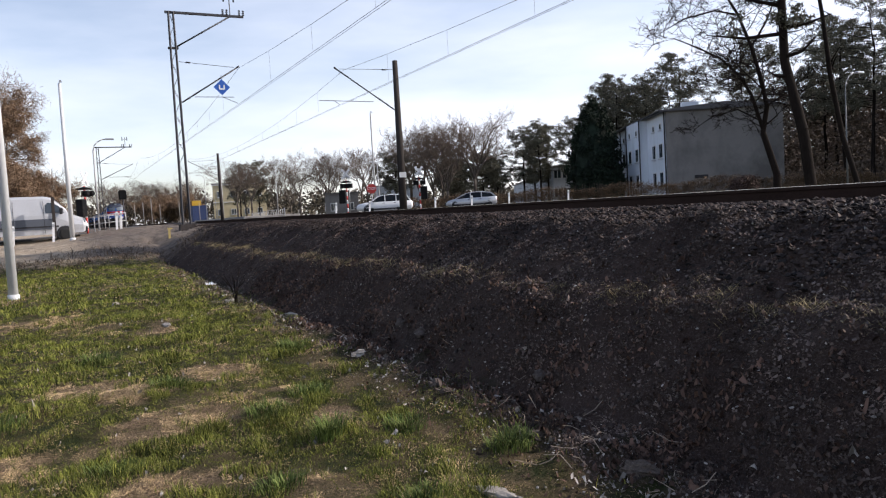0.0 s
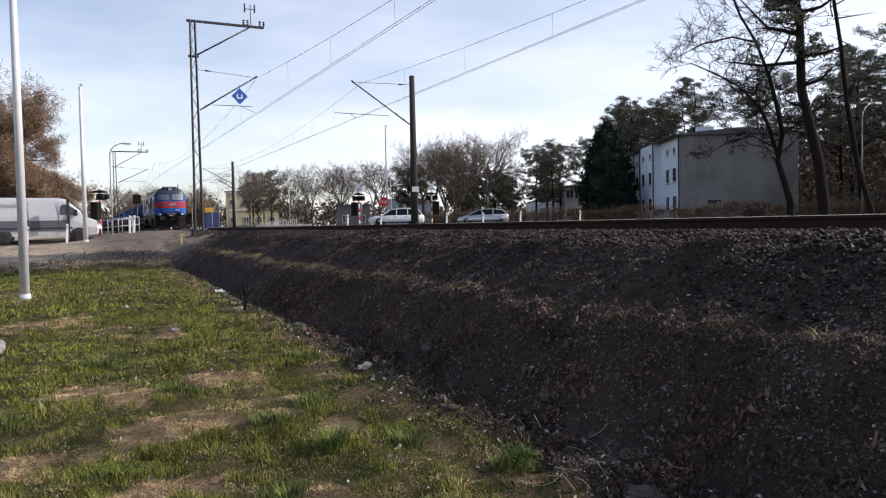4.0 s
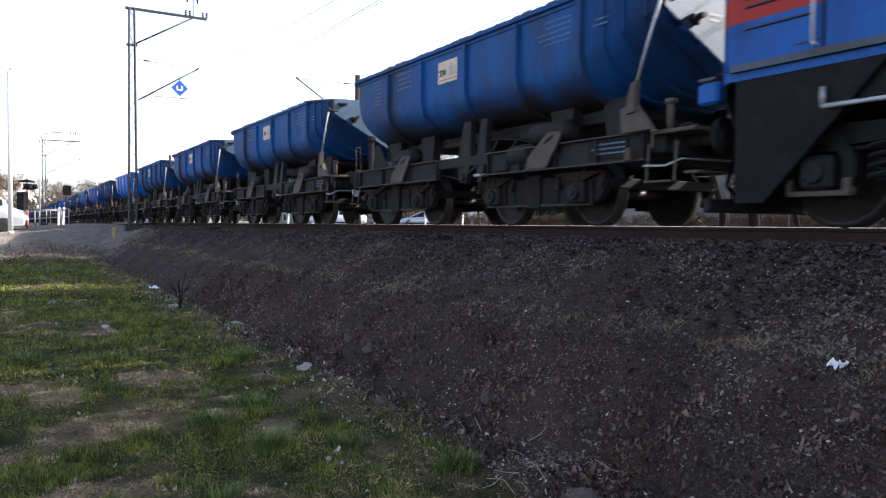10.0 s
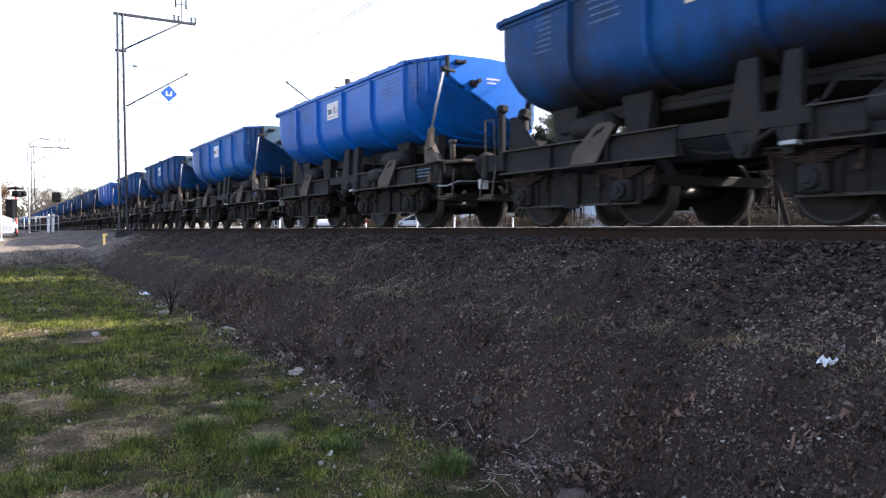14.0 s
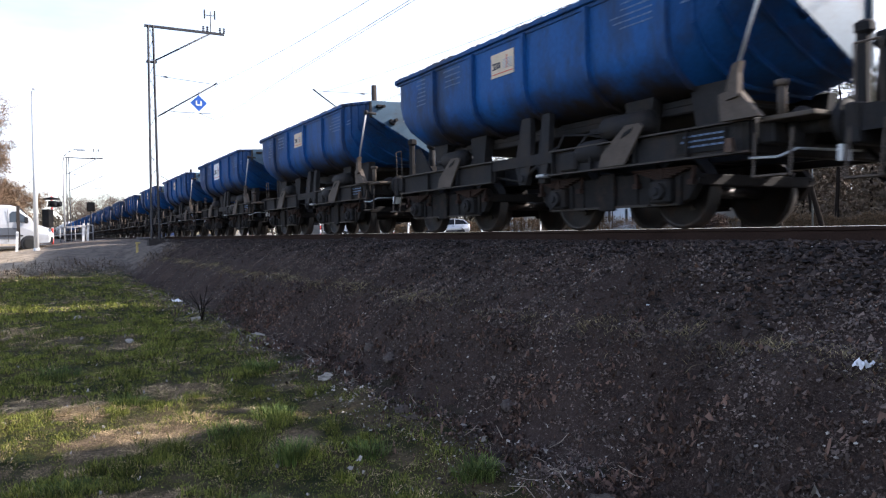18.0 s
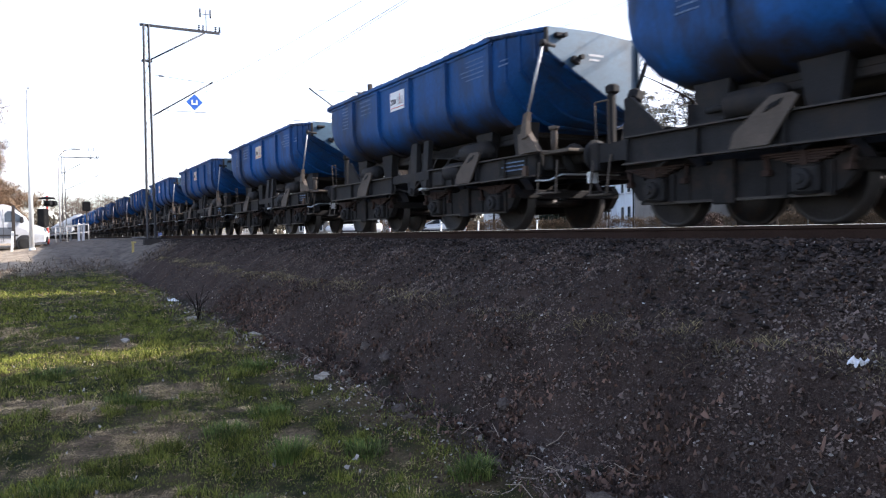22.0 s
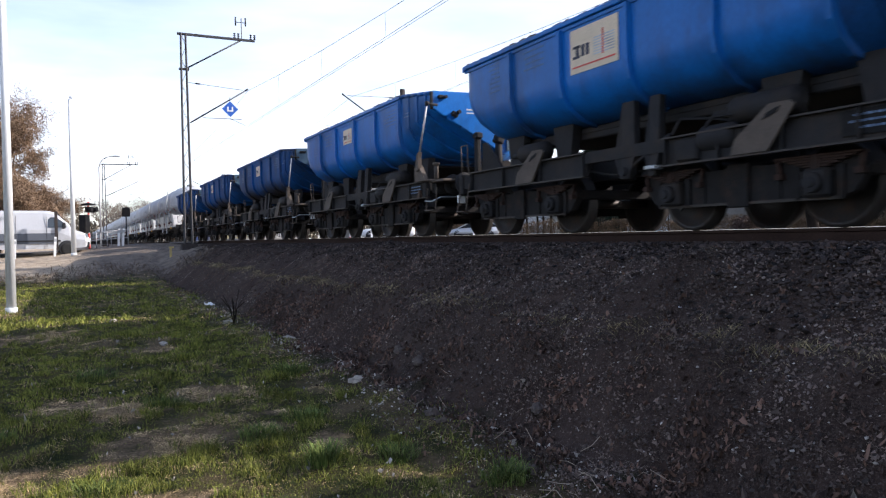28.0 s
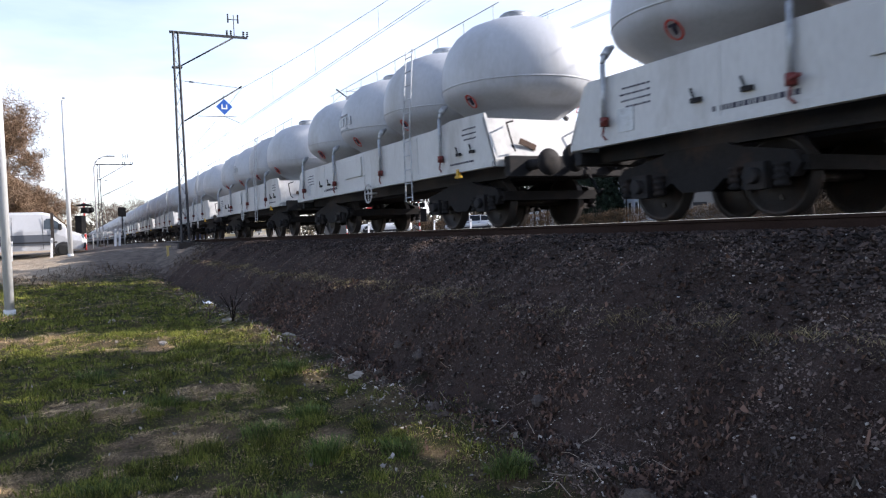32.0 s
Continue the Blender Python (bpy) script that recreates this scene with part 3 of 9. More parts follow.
mast = lattice_mast(4.62, MAST_Y, 1.35, 3.15, 9.35, 1)
cantilever(mast, 1, (0.20, 5.46), (2.63, 7.03), 7.22, (0.75, 2.45, 5.71), (2.60, 5.46))
M_sign_blue = mat("sign_blue", (0.02, 0.10, 0.42), 0.4, 0, 0.08, 4, 30, 0.0)
sign = thing("diamond_sign", "blue diamond sign with a white symbol, on the overhead bracket", "sign", pose(4.62 + 1.92, MAST_Y - 0.06, 1.35 + 6.15))
dm = 0.36
part("plate", Build().plate([(-dm, 0, 0), (0, 0, -dm), (dm, 0, 0), (0, 0, dm)], 0.02), M_sign_blue, sign)
part("symbol", Build().box((-0.10, -0.016, 0), (0.06, 0.006, 0.20)).box((0.10, -0.016, 0), (0.06, 0.006, 0.20)).box((0, -0.016, -0.08), (0.26, 0.0065, 0.06)), M_plain_white, sign, "white angular mark")
part("hanger", Build().tube((0, 0.02, dm), (0, 0.02, dm + 0.16), 0.015, None, 5), M_mast, sign)

pole = thing("catenary_pole", "dark concrete overhead line pole with slanted bracket", "pole", pose(14.72, 32.85, 1.3))
part("shaft", Build().tube((0, 0, -0.4), (0, 0, 7.55), 0.20, 0.125, 12), M_pole, pole)
cantilever(pole, -1, (0.16, 5.18), (3.0, 7.03), 7.12, (1.25, 3.95, 5.55), (2.95, 5.38))
part("number_plate", Build().box((-0.02, -0.2, 2.0), (0.36, 0.02, 0.26)), M_steel, pole, "pale blank plate")
far_mast = lattice_mast(3.1, 80, 1.3, 3.2, 8.2, 1)
cantilever(far_mast, 1, (0.20, 5.0), (3.0, 6.4), 6.6, (0.75, 2.9, 5.2), (3.0, 5.0))
far_pole = thing("catenary_pole", "dark concrete overhead line pole far along the track", "pole", pose(15.0, 82, 1.3))
part("shaft", Build().tube((0, 0, -0.4), (0, 0, 7.55), 0.20, 0.13, 10), M_pole, far_pole)
cantilever(far_pole, -1, (0.16, 5.15), (3.0, 6.7), 6.85, (1.25, 3.6, 5.5), (2.9, 5.3))


def wire_run(name, sag_top, z_contact, stations):
    t = thing(name, "overhead line of carrier wire, contact wire and droppers", "overhead wire", pose(0, 0, 0), kind="structure")
    b_top, b_con = Build(), Build()
    for (y0, x0), (y1, x1) in zip(stations[:-1], stations[1:]):
        n = 12
        pt, pc = [], []
        for i in range(n + 1):
            u = i / n
            y, x = y0 + (y1 - y0) * u, x0 + (x1 - x0) * u
            z = sag_top - (sag_top - z_contact - 0.35) * (1 - (2 * u - 1) ** 2)
            pt.append((x, y, z))
            pc.append((x, y, z_contact))
            if 0 < i < n:
                part("dropper", Build().tube((x, y, z_contact), (x, y, z), 0.0035, None, 4), M_wire, t)
        b_top.path(pt, 0.007, 5)
        b_con.path(pc, 0.007, 5)
        b_con.path([(x + 0.10, y, z) for x, y, z in pc], 0.006, 5)
    part("carrier_wire", b_top, M_wire, t)
    part("contact_wire", b_con, M_wire, t)
    return t


wire_run("overhead_wire", 8.38, 6.84, [(-30, 7.9), (MAST_Y, 7.35), (80, 6.9), (140, 7.9), (210, 7.9), (300, 7.9)])
wire_run("overhead_wire", 8.3, 6.8, [(-30, 12.1), (32.85, 12.05), (82, 12.0), (140, 12.2), (210, 12.2), (300, 12.2)])


# ---- rolling stock: local x across, y back along the train, z up from the rail head ----
def wheelset(parent, y, r, name="wheelset", steel=None):
    b = Build().tube((-0.85, 0, 0), (0.85, 0, 0), 0.075, None, 8)
    for s in (-1, 1):
        x = s * 0.75
        prof = [(0.09, -0.07), (r * 0.86, -0.03), (r * 0.88, -0.065), (r, -0.065), (r + 0.004, 0.04), (r + 0.03, 0.045), (r + 0.03, 0.07), (r * 0.88, 0.07), (r * 0.86, 0.035), (0.1, 0.06)]
        prof = [(a, -h * s) for a, h in prof]
        b.revolve((x, 0, 0), prof, 20, "x")
        for k in range(3):
            w = k * 2.094
            b.box((x - s * -0.055, math.cos(w) * r * 0.55, math.sin(w) * r * 0.55), (0.02, 0.06, 0.06))
    return part(name, b, steel or M_wheel, parent, "worn steel wheelset", pose(0, y, r))


def bogie(parent, yc, axles, r, halfw=1.02, fine=True):
    """Frame, springs and axle boxes; axles: offsets from yc."""
    fr = Build()
    a0, a1 = min(axles), max(axles)
    fr.box((0, yc, r + 0.12), (2 * halfw, 0.5, 0.26))
    bg = part("bogie", fr, M_bogie, parent, "grimy cast bogie frame")
    for s in (-1, 1):
        x = s * halfw
        side = [(a0 - 0.52, r + 0.10), (a0 - 0.42, r - 0.04), (a0 + 0.32, r - 0.06), (a0 + 0.48, r + 0.02), (a0 + 0.66, r - 0.12), (a1 - 0.66, r - 0.12), (a1 - 0.48, r + 0.02), (a1 - 0.32, r - 0.06), (a1 + 0.42, r - 0.04), (a1 + 0.52, r + 0.10), (a1 + 0.42, r + 0.24), (a1 - 0.3, r + 0.36), (0.45, r + 0.42), (-0.45, r + 0.42), (a0 + 0.3, r + 0.36), (a0 - 0.42, r + 0.24)]
        part("side_frame", Build().loft([[(x - 0.07, yc + a, c) for a, c in side], [(x + 0.07, yc + a, c) for a, c in side]]), M_bogie, bg)
    for e in (a0 - 0.5, a1 + 0.5):
        part("end_beam", Build().box((0, yc + e, r + 0.1), (2 * halfw, 0.12, 0.16)), M_bogie, bg)
    for a in axles:
        for s in (-1, 1):
            x = s * (halfw + 0.09)
            ab = Build().box((x, yc + a, r), (0.16, 0.30, 0.30), None, 0.9).tube((x + s * 0.05, yc + a, r), (x + s * 0.16, yc + a, r), 0.10, 0.085, 10)
            part("axle_box", ab, M_under, bg)
            for d in (-0.30, 0.30) if fine else ():
                prof = []
                for k in range(4):
                    prof += [(0.06, r - 0.14 + 0.07 * k), (0.085, r - 0.12 + 0.07 * k), (0.085, r - 0.09 + 0.07 * k)]
                part("spring", Build().revolve((x, yc + a + d, 0), prof, 8), M_bogie, bg)
    return bg


def buffers(parent, y, sgn, z=1.04):
    """Two buffers and a draw hook at a headstock; sgn: -1 looks forward."""
    for s in (-1, 1):
        b = Build().tube((s * 0.875, y, z), (s * 0.875, y + sgn * 0.42, z), 0.10, 0.085, 10).tube((s * 0.875, y + sgn * 0.42, z), (s * 0.875, y + sgn * 0.52, z), 0.07, None, 10)
        b.revolve((s * 0.875, y + sgn * 0.56, z), [(0.05, -0.04), (0.21, -0.035), (0.225, 0), (0.21, 0.035), (0.05, 0.05)], 16, "y")
        part("buffer", b, M_under, parent, "greasy steel buffer")
    h = Build().box((0, y + sgn * 0.22, z), (0.06, 0.42, 0.10)).tube((0, y + sgn * 0.3, z + 0.02), (0, y + sgn * 0.52, z - 0.18), 0.035, None, 6).box((0, y + sgn * 0.5, z - 0.16), (0.22, 0.07, 0.07))
    part("coupling", h, M_under, parent)
    hose = Build().path([(0.3, y, z - 0.1), (0.32, y + sgn * 0.2, z - 0.3), (0.3, y + sgn * 0.36, z - 0.55), (0.26, y + sgn * 0.5, z - 0.45)], 0.025, 6)
    part("brake_hose", hose, M_black, parent)


def bars(parent, x, y0, z0, rows, length, pitch, hgt, material, name="lettering", seed=0):
    """Illegible writing on a side wall as rows of short bars."""
    rnd = random.Random(seed)
    b = Build()
    for r in range(rows):
        y = 0.0
        lim = length * rnd.uniform(0.7, 1.0)
        while y < lim:
            w = rnd.uniform(0.022, 0.075)
            b.box((x, y0 + y + w / 2, z0 - r * pitch), (0.004, w, hgt * 0.7))
            y += w + 0.024
    ob = part(name, b, material, parent, "faded painted writing")
    ob["kind"] = "stuff"
    return ob


def hopper_ring(y, hw, ztop, zbot, curve):
    """Open tub cross-section from one rim round the belly to the other."""
    out = [(-hw, ztop), (-hw, zbot + curve + 0.12), (-hw + 0.05, zbot + curve * 0.78), (-hw + 0.17, zbot + curve * 0.45), (-hw + 0.38, zbot + curve * 0.16), (-hw + 0.70, zbot)]
    out = out + [(-a, c) for a, c in reversed(out)]
    return [(a, y, c) for a, c in out]


def chute_ring(y, zt):
    """The mouth of the chute: a slanting floor from one rim down to a lip past the centre line."""
    return [(-1.27, y, zt - 0.10), (-1.27, y, 2.62), (-0.93, y, 2.44), (-0.59, y, 2.27), (-0.25, y, 2.09), (0.10, y, 1.91), (0.44, y, 1.74), (0.48, y, 1.82), (0.50, y, 2.05), (0.50, y, 2.30), (0.50, y, 2.55), (0.50, y, zt - 0.14)]


def dump_bogie(parent, yc, r, halfw=1.04):
    """Two-axle bogie with a deep side frame, leaf springs, axle boxes, brake rods and a lower tie bar."""
    bg = part("bogie", Build().box((0, yc, 0.60), (2 * halfw, 0.46, 0.30), None, 1, 0.03).box((0, yc, 0.80), (1.1, 0.7, 0.12)), M_bogie, parent, "grimy bogie with deep side frames")
    for s in (-1, 1):
        x = s * halfw
        top = [(-1.52, 0.60), (-1.40, 0.74), (-0.72, 0.76), (-0.46, 0.70), (0.46, 0.70), (0.72, 0.76), (1.40, 0.74), (1.52, 0.60)]
        low = [(1.50, 0.54), (1.36, 0.36), (1.20, 0.30), (-1.20, 0.30), (-1.36, 0.36), (-1.50, 0.54)]
        side = top + low
        fr = Build().loft([[(x - 0.06, yc + a, c) for a, c in side], [(x + 0.06, yc + a, c) for a, c in side]])
        for a in (-1.24, -0.76, 0.76, 1.24):
            fr.box((x + s * 0.07, yc + a, 0.46), (0.05, 0.06, 0.34))
        for a in (-0.52, 0.52):
            fr.box((x + s * 0.065, yc + a, 0.50), (0.03, 0.04, 0.36))
        fr.box((x + s * 0.09, yc, 0.50), (0.06, 0.30, 0.50), None, 1, 0.015)
        part("side_frame", fr, M_bogie, bg)
        if s < 0:
            part("tie_bar", Build().box((x + s * 0.07, yc, 0.30), (0.05, 2.5, 0.03)), M_wheel, bg, "rubbed lower tie bar")
        for a in (-1.0, 1.0):
            xx = s * (halfw + 0.09)
            ab = Build().box((xx, yc + a, r), (0.17, 0.31, 0.30), None, 1, 0.03).tube((xx + s * 0.06, yc + a, r), (xx + s * 0.15, yc + a, r), 0.115, 0.10, 12).tube((xx + s * 0.14, yc + a, r), (xx + s * 0.175, yc + a, r), 0.06, 0.05, 8)
            part("axle_box", ab, M_under, bg)
            if s > 0:
                continue
            leaf = Build()
            for k in range(5):
                leaf.box((xx, yc + a, 0.735 - 0.026 * k), (0.10, 0.98 - 0.17 * k, 0.021))
            leaf.box((xx, yc + a, 0.655), (0.13, 0.09, 0.15))
            for d in (-0.48, 0.48):
                leaf.tube((xx, yc + a + d, 0.74), (xx, yc + a + d * 0.93, 0.56), 0.028, None, 6).box((xx, yc + a + d * 0.93, 0.55), (0.10, 0.08, 0.06))
            part("leaf_spring", leaf, M_leaf_rust, bg, "rust-brown stacked leaf spring")
            w = 1 if a > 0 else -1
            part("brake_shoe", Build().box((s * 0.77, yc + a - w * (r + 0.04), r - 0.02), (0.09, 0.07, 0.30), Euler((w * 0.15, 0, 0)).to_matrix(), 0.8).tube((s * 0.80, yc + a - w * (r + 0.05), 0.36), (s * 0.80, yc + a - w * (r - 0.03), 0.86), 0.025, None, 6), M_bogie, bg)
    for e in (-1.46, 1.46):
        part("end_beam", Build().box((0, yc + e, 0.58), (2 * halfw, 0.09, 0.14), None, 1, 0.015), M_bogie, bg)
    return bg


def dump_wagon(name, blue, label, fresh=False):
    t = thing(name, label, "railway wagon", pose(0, 0, 0), "string of blue tipping wagons")
    hw, zt, zb = 1.46, 3.02, 1.60
    # tub: outer skin, inner skin, chute drawn in towards the mouth
    outer = [hopper_ring(0.0, hw - 0.06, zt, zb + 0.52, 0.36), hopper_ring(-0.06, hw - 0.02, zt, zb + 0.36, 0.42), hopper_ring(-0.2, hw, zt, zb + 0.19, 0.46), hopper_ring(-0.42, hw, zt, zb + 0.07, 0.49), hopper_ring(-0.75, hw, zt, zb, 0.5), hopper_ring(-7.1, hw, zt, zb, 0.5)]
    base, mouth = outer[-1], chute_ring(-8.24, zt)
    for u in (0.2, 0.4, 0.6, 0.8, 1.0):
        k = u ** 1.08
        outer.append([(a[0] + (c[0] - a[0]) * k, -7.1 - 1.14 * u, a[2] + (c[2] - a[2]) * k) for a, c in zip(base, mouth)])
    b, ch = Build(), Build()
    b.loft(outer[:6], False, False, True)
    ch.loft(outer[5:], False, False, True)
    inner = [[(p[0] * 0.965, p[1] - (0.08 if i == 0 else 0), p[2] + (0.04 if 0 < j < 11 else 0)) for j, p in enumerate(r)] for i, r in enumerate(outer)]
    b.loft([list(reversed(r)) for r in inner], False, False, True)
    k = len(b.v)
    b.v += [Vector(p) for p in outer[0]] + [Vector((p[0], p[1] - 0.05, p[2])) for p in outer[0]]
    b.face(tuple(k + i for i in range(12)))
    b.face(tuple(k + 12 + i for i in reversed(range(12))))
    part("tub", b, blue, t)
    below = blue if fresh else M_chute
    part("chute", ch, below, t, "" if fresh else "dirty dark blue chute with its shade in the colour")
    # stiffeners that run down round the chute
    for u in (0.28, 0.55, 0.82):
        k = u ** 1.08
        pts = [(a[0] + (c[0] - a[0]) * k, -7.1 - 1.14 * u - 0.012, a[2] + (c[2] - a[2]) * k - 0.012) for a, c in zip(base[:7], mouth[:7])]
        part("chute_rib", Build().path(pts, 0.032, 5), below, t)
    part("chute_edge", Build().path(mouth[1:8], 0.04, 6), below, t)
    rim = Build()
    for s in (-1, 1):
        rim.box((s * (hw + 0.015), -3.565, zt - 0.015), (0.085, 7.17, 0.075), None, 1, 0.012)
        rim.box((s * (hw + 0.004), -3.565, zt - 0.075), (0.03, 7.17, 0.06))
    for col in (0, 11):
        rim.path([(r[col][0], r[col][1], r[col][2]) for r in outer[5:]], 0.042, 6)
    rim.box((0, 0.01, zt - 0.03), (2 * hw + 0.10, 0.08, 0.09))
    part("rim", rim, blue, t, "thick top rim")
    dust = Build()
    rd = random.Random(31)
    yy = -0.1
    while yy > -7.0:
        ln = rd.uniform(0.10, 0.34)
        dust.box((-hw - 0.012 + rd.uniform(-0.01, 0.012), yy - ln / 2, zt + 0.024 + rd.uniform(0, 0.008)), (0.05 + rd.uniform(0, 0.03), ln, 0.018 + rd.uniform(0, 0.02)), Euler((rd.uniform(-0.06, 0.06), 0, rd.uniform(-0.08, 0.08))).to_matrix(), rd.uniform(0.5, 0.9))
        yy -= ln + rd.uniform(0.0, 0.12)
    tagged(part("rim_dirt", dust, M_bracket, t), "spilt ore dirt along the rim", kind="stuff")
    # ribs follow the tub's curve
    hoop_in = [(p[0], p[2]) for p in hopper_ring(0, hw - 0.02, zt - 0.08, zb + 0.02, 0.5)]
    hoop_out = [(p[0], p[2]) for p in hopper_ring(0, hw + 0.07, zt - 0.08, zb - 0.035, 0.52)]
    for y in (-1.52, -2.86, -4.3, -5.7, -7.08):
        hoop = Build()
        rings = []
        for (xi, zi), (xo, zo) in zip(hoop_in, hoop_out):
            rings.append([(xi, y - 0.05, zi), (xo, y - 0.035, zo), (xo, y + 0.035, zo), (xi, y + 0.05, zi)])
        hoop.loft(rings)
        part("rib", hoop, blue, t)
    # gate plate closing the mouth of the chute
    yg = -8.275
    gp = part("gate_plate", Build().plate([(-1.27, yg, 2.62), (0.44, yg, 1.72), (0.53, yg, 1.80), (0.53, yg, zt - 0.10), (-0.40, yg, zt - 0.04), (-1.27, yg, zt - 0.06)], 0.03), blue if fresh else M_gate, t, "" if fresh else "pale scuffed steel gate plate")
    part("corner_post", Build().box((-1.295, yg - 0.015, 2.76), (0.05, 0.07, 0.36), None, 1, 0.01), M_under, gp)
    part("pin_block", Build().box((-1.08, yg - 0.05, 2.84), (0.16, 0.08, 0.07), None, 1, 0.015).tube((-1.0, yg - 0.03, 2.84), (-1.0, yg - 0.12, 2.84), 0.035, None, 8), M_under, gp)
    part("hinge", Build().box((-0.78, yg - 0.05, 2.50), (0.15, 0.09, 0.10), Euler((0, 0.5, 0)).to_matrix(), 1, 0.02).tube((-0.70, yg - 0.05, 2.55), (-0.70, yg - 0.13, 2.55), 0.04, None, 8), M_under, gp)
    part("stiffener", Build().box((0.50, yg - 0.03, 2.35), (0.05, 0.05, 1.1)), M_gate, gp)
    part("paint_mark", Build().box((-0.35, yg - 0.018, 2.62), (0.28, 0.004, 0.03)).box((-0.38, yg - 0.018, 2.55), (0.2, 0.004, 0.025)), M_faint_white, gp)
    for s in (-1,):
        st = Build().tube((s * 1.47, -8.44, 2.66), (s * 1.50, -8.09, 1.68), 0.019, None, 8)
        sp = part("lock_strut", st, M_steel, t, "bright thin steel locking strut")
        part("end_eye", Build().tube((s * 1.20, -8.36, 2.66), (s * 1.50, -8.45, 2.66), 0.028, None, 8).revolve((s * 1.47, -8.44, 2.66), [(0.02, -0.03), (0.05, -0.03), (0.05, 0.03), (0.02, 0.03)], 10, "x"), M_under, sp)
        part("sleeve", Build().loft([[(s * 1.46, -8.03 + a, c), (s * 1.54, -8.03 + a, c), (s * 1.54, -8.03 + a - w, c + 0.02), (s * 1.46, -8.03 + a - w, c + 0.02)] for a, w, c in ((0.06, 0.13, 1.34), (0.06, 0.14, 1.45), (0.03, 0.11, 1.58), (-0.02, 0.09, 1.70))]), M_bracket, sp, "rusty strut sleeve")
        ft = Build().plate([(s * 1.46, -7.84, 1.42), (s * 1.46, -8.06, 1.46), (s * 1.46, -8.34, 1.13), (s * 1.46, -7.86, 1.13)], 0.09)
        part("strut_bracket", ft, M_bracket, t, "rusty strut bracket")
        part("corner_stake", Build().tube((s * 1.30, -8.45, 1.12), (s * 1.30, -8.45, 1.42), 0.045, None, 8).revolve((s * 1.30, -8.45, 1.42), [(0.045, 0.0), (0.07, 0.01), (0.07, 0.06), (0.03, 0.07)], 10), M_bracket, t)
    part("front_platform", Build().box((0, -8.52, 1.11), (2.7, 0.62, 0.05), None, 1, 0.01), M_bracket, t, "dusty front platform")
    # underframe: channel sills broken at the middle, gussets, cross beams
    for s in (-1, 1):
        part("centre_sill", Build().box((s * 0.45, -3.45, 0.98), (0.16, 9.1, 0.34)), M_under, t)
        for y0, y1 in ((0.12, -3.25), (-4.75, -8.15)):
            yc, ln = (y0 + y1) / 2, y0 - y1
            web = Build().box((s * 1.30, yc, 0.965), (0.03, ln, 0.33))
            n = int(ln / 0.85)
            for k in range(n + 1):
                web.box((s * 1.345, y0 - 0.05 - (ln - 0.1) * k / n, 0.965), (0.07, 0.02, 0.30))
            part("side_sill", web, M_under, t)
            # lighter steel on the flanges stands in for sky glinting along their edges
            part("sill_flange", Build().box((s * 1.345, yc, 0.80), (0.12, ln, 0.022)).box((s * 1.335, yc, 1.135), (0.10, ln, 0.02)), M_wheel, t, "flanges in lighter steel that paints in the sky glint")
        part("middle_sill", Build().box((s * 1.30, -4.0, 1.06), (0.10, 1.6, 0.16)), M_under, t)
        for y0 in (-1.50, -5.85) if s < 0 else ():
            g = Build().plate([(s * 1.41, y0, 0.815), (s * 1.41, y0 - 0.47, 0.815), (s * 1.41, y0 - 0.80, 1.25), (s * 1.41, y0 - 0.74, 1.30), (s * 1.41, y0 - 0.50, 1.30), (s * 1.41, y0 - 0.30, 1.16), (s * 1.41, y0 - 0.06, 0.98)], 0.03)
            gp = part("gusset", g, M_bracket, t, "dust-coated slanted gusset plate with a slot")
            part("slot", Build().plate([(s * 1.432, y0 - 0.42, 1.14), (s * 1.432, y0 - 0.60, 1.20), (s * 1.432, y0 - 0.64, 1.26), (s * 1.432, y0 - 0.48, 1.21)], 0.006), M_black, gp)
        # swing legs that carry the tub
        for y0, w0, w1 in ((-4.05, 0.11, 0.20), (-4.55, 0.09, 0.13)):
            part("swing_leg", Build().plate([(s * 1.22, y0 + w0, 1.72), (s * 1.22, y0 - w0, 1.72), (s * 1.30, y0 - w1, 0.98), (s * 1.30, y0 - w1 * 0.4, 0.70), (s * 1.30, y0 + w1 * 0.4, 0.70), (s * 1.30, y0 + w1, 0.98)], 0.10), M_under, t)
        part("leg_link", Build().tube((s * 1.1, -4.05, 0.80), (s * 1.40, -4.05, 0.80), 0.06, None, 10).tube((s * 1.32, -4.1, 0.82), (s * 1.32, -4.85, 1.18), 0.03, None, 6), M_under, t)
    for y in (-0.95, -2.3, -6.2, -7.3):
        bear = Build().box((0, y, 1.16), (1.9, 0.14, 0.10))
        for s in (-1, 1):
            bear.plate([(s * 0.95, y - 0.16, 1.1), (s * 0.95, y + 0.16, 1.1), (s * 0.95, y + 0.26, 1.68), (s * 0.95, y - 0.26, 1.68)], 0.16)
        part("tub_bearer", bear, M_under, t)
    part("belly_beam", Build().box((0, -4.0, 1.555), (1.7, 6.2, 0.10), None, 1, 0.02), M_under, t)
    part("belly_beam", Build().box((-0.78, -4.0, 1.50), (0.12, 6.4, 0.16), None, 1, 0.02).box((0.78, -4.0, 1.50), (0.12, 6.4, 0.16), None, 1, 0.02), M_under, t)
    for y, w in ((1.05, 2.1), (-7.95, 2.66)):
        part("headstock", Build().box((0, y, 0.99), (w, 0.16, 0.40), None, 1, 0.02), M_under, t)
    for y in (-0.3, -2.3, -3.9, -5.2, -6.6):
        part("cross_beam", Build().box((0, y, 0.98), (2.5, 0.16, 0.28), None, 1, 0.015), M_under, t)
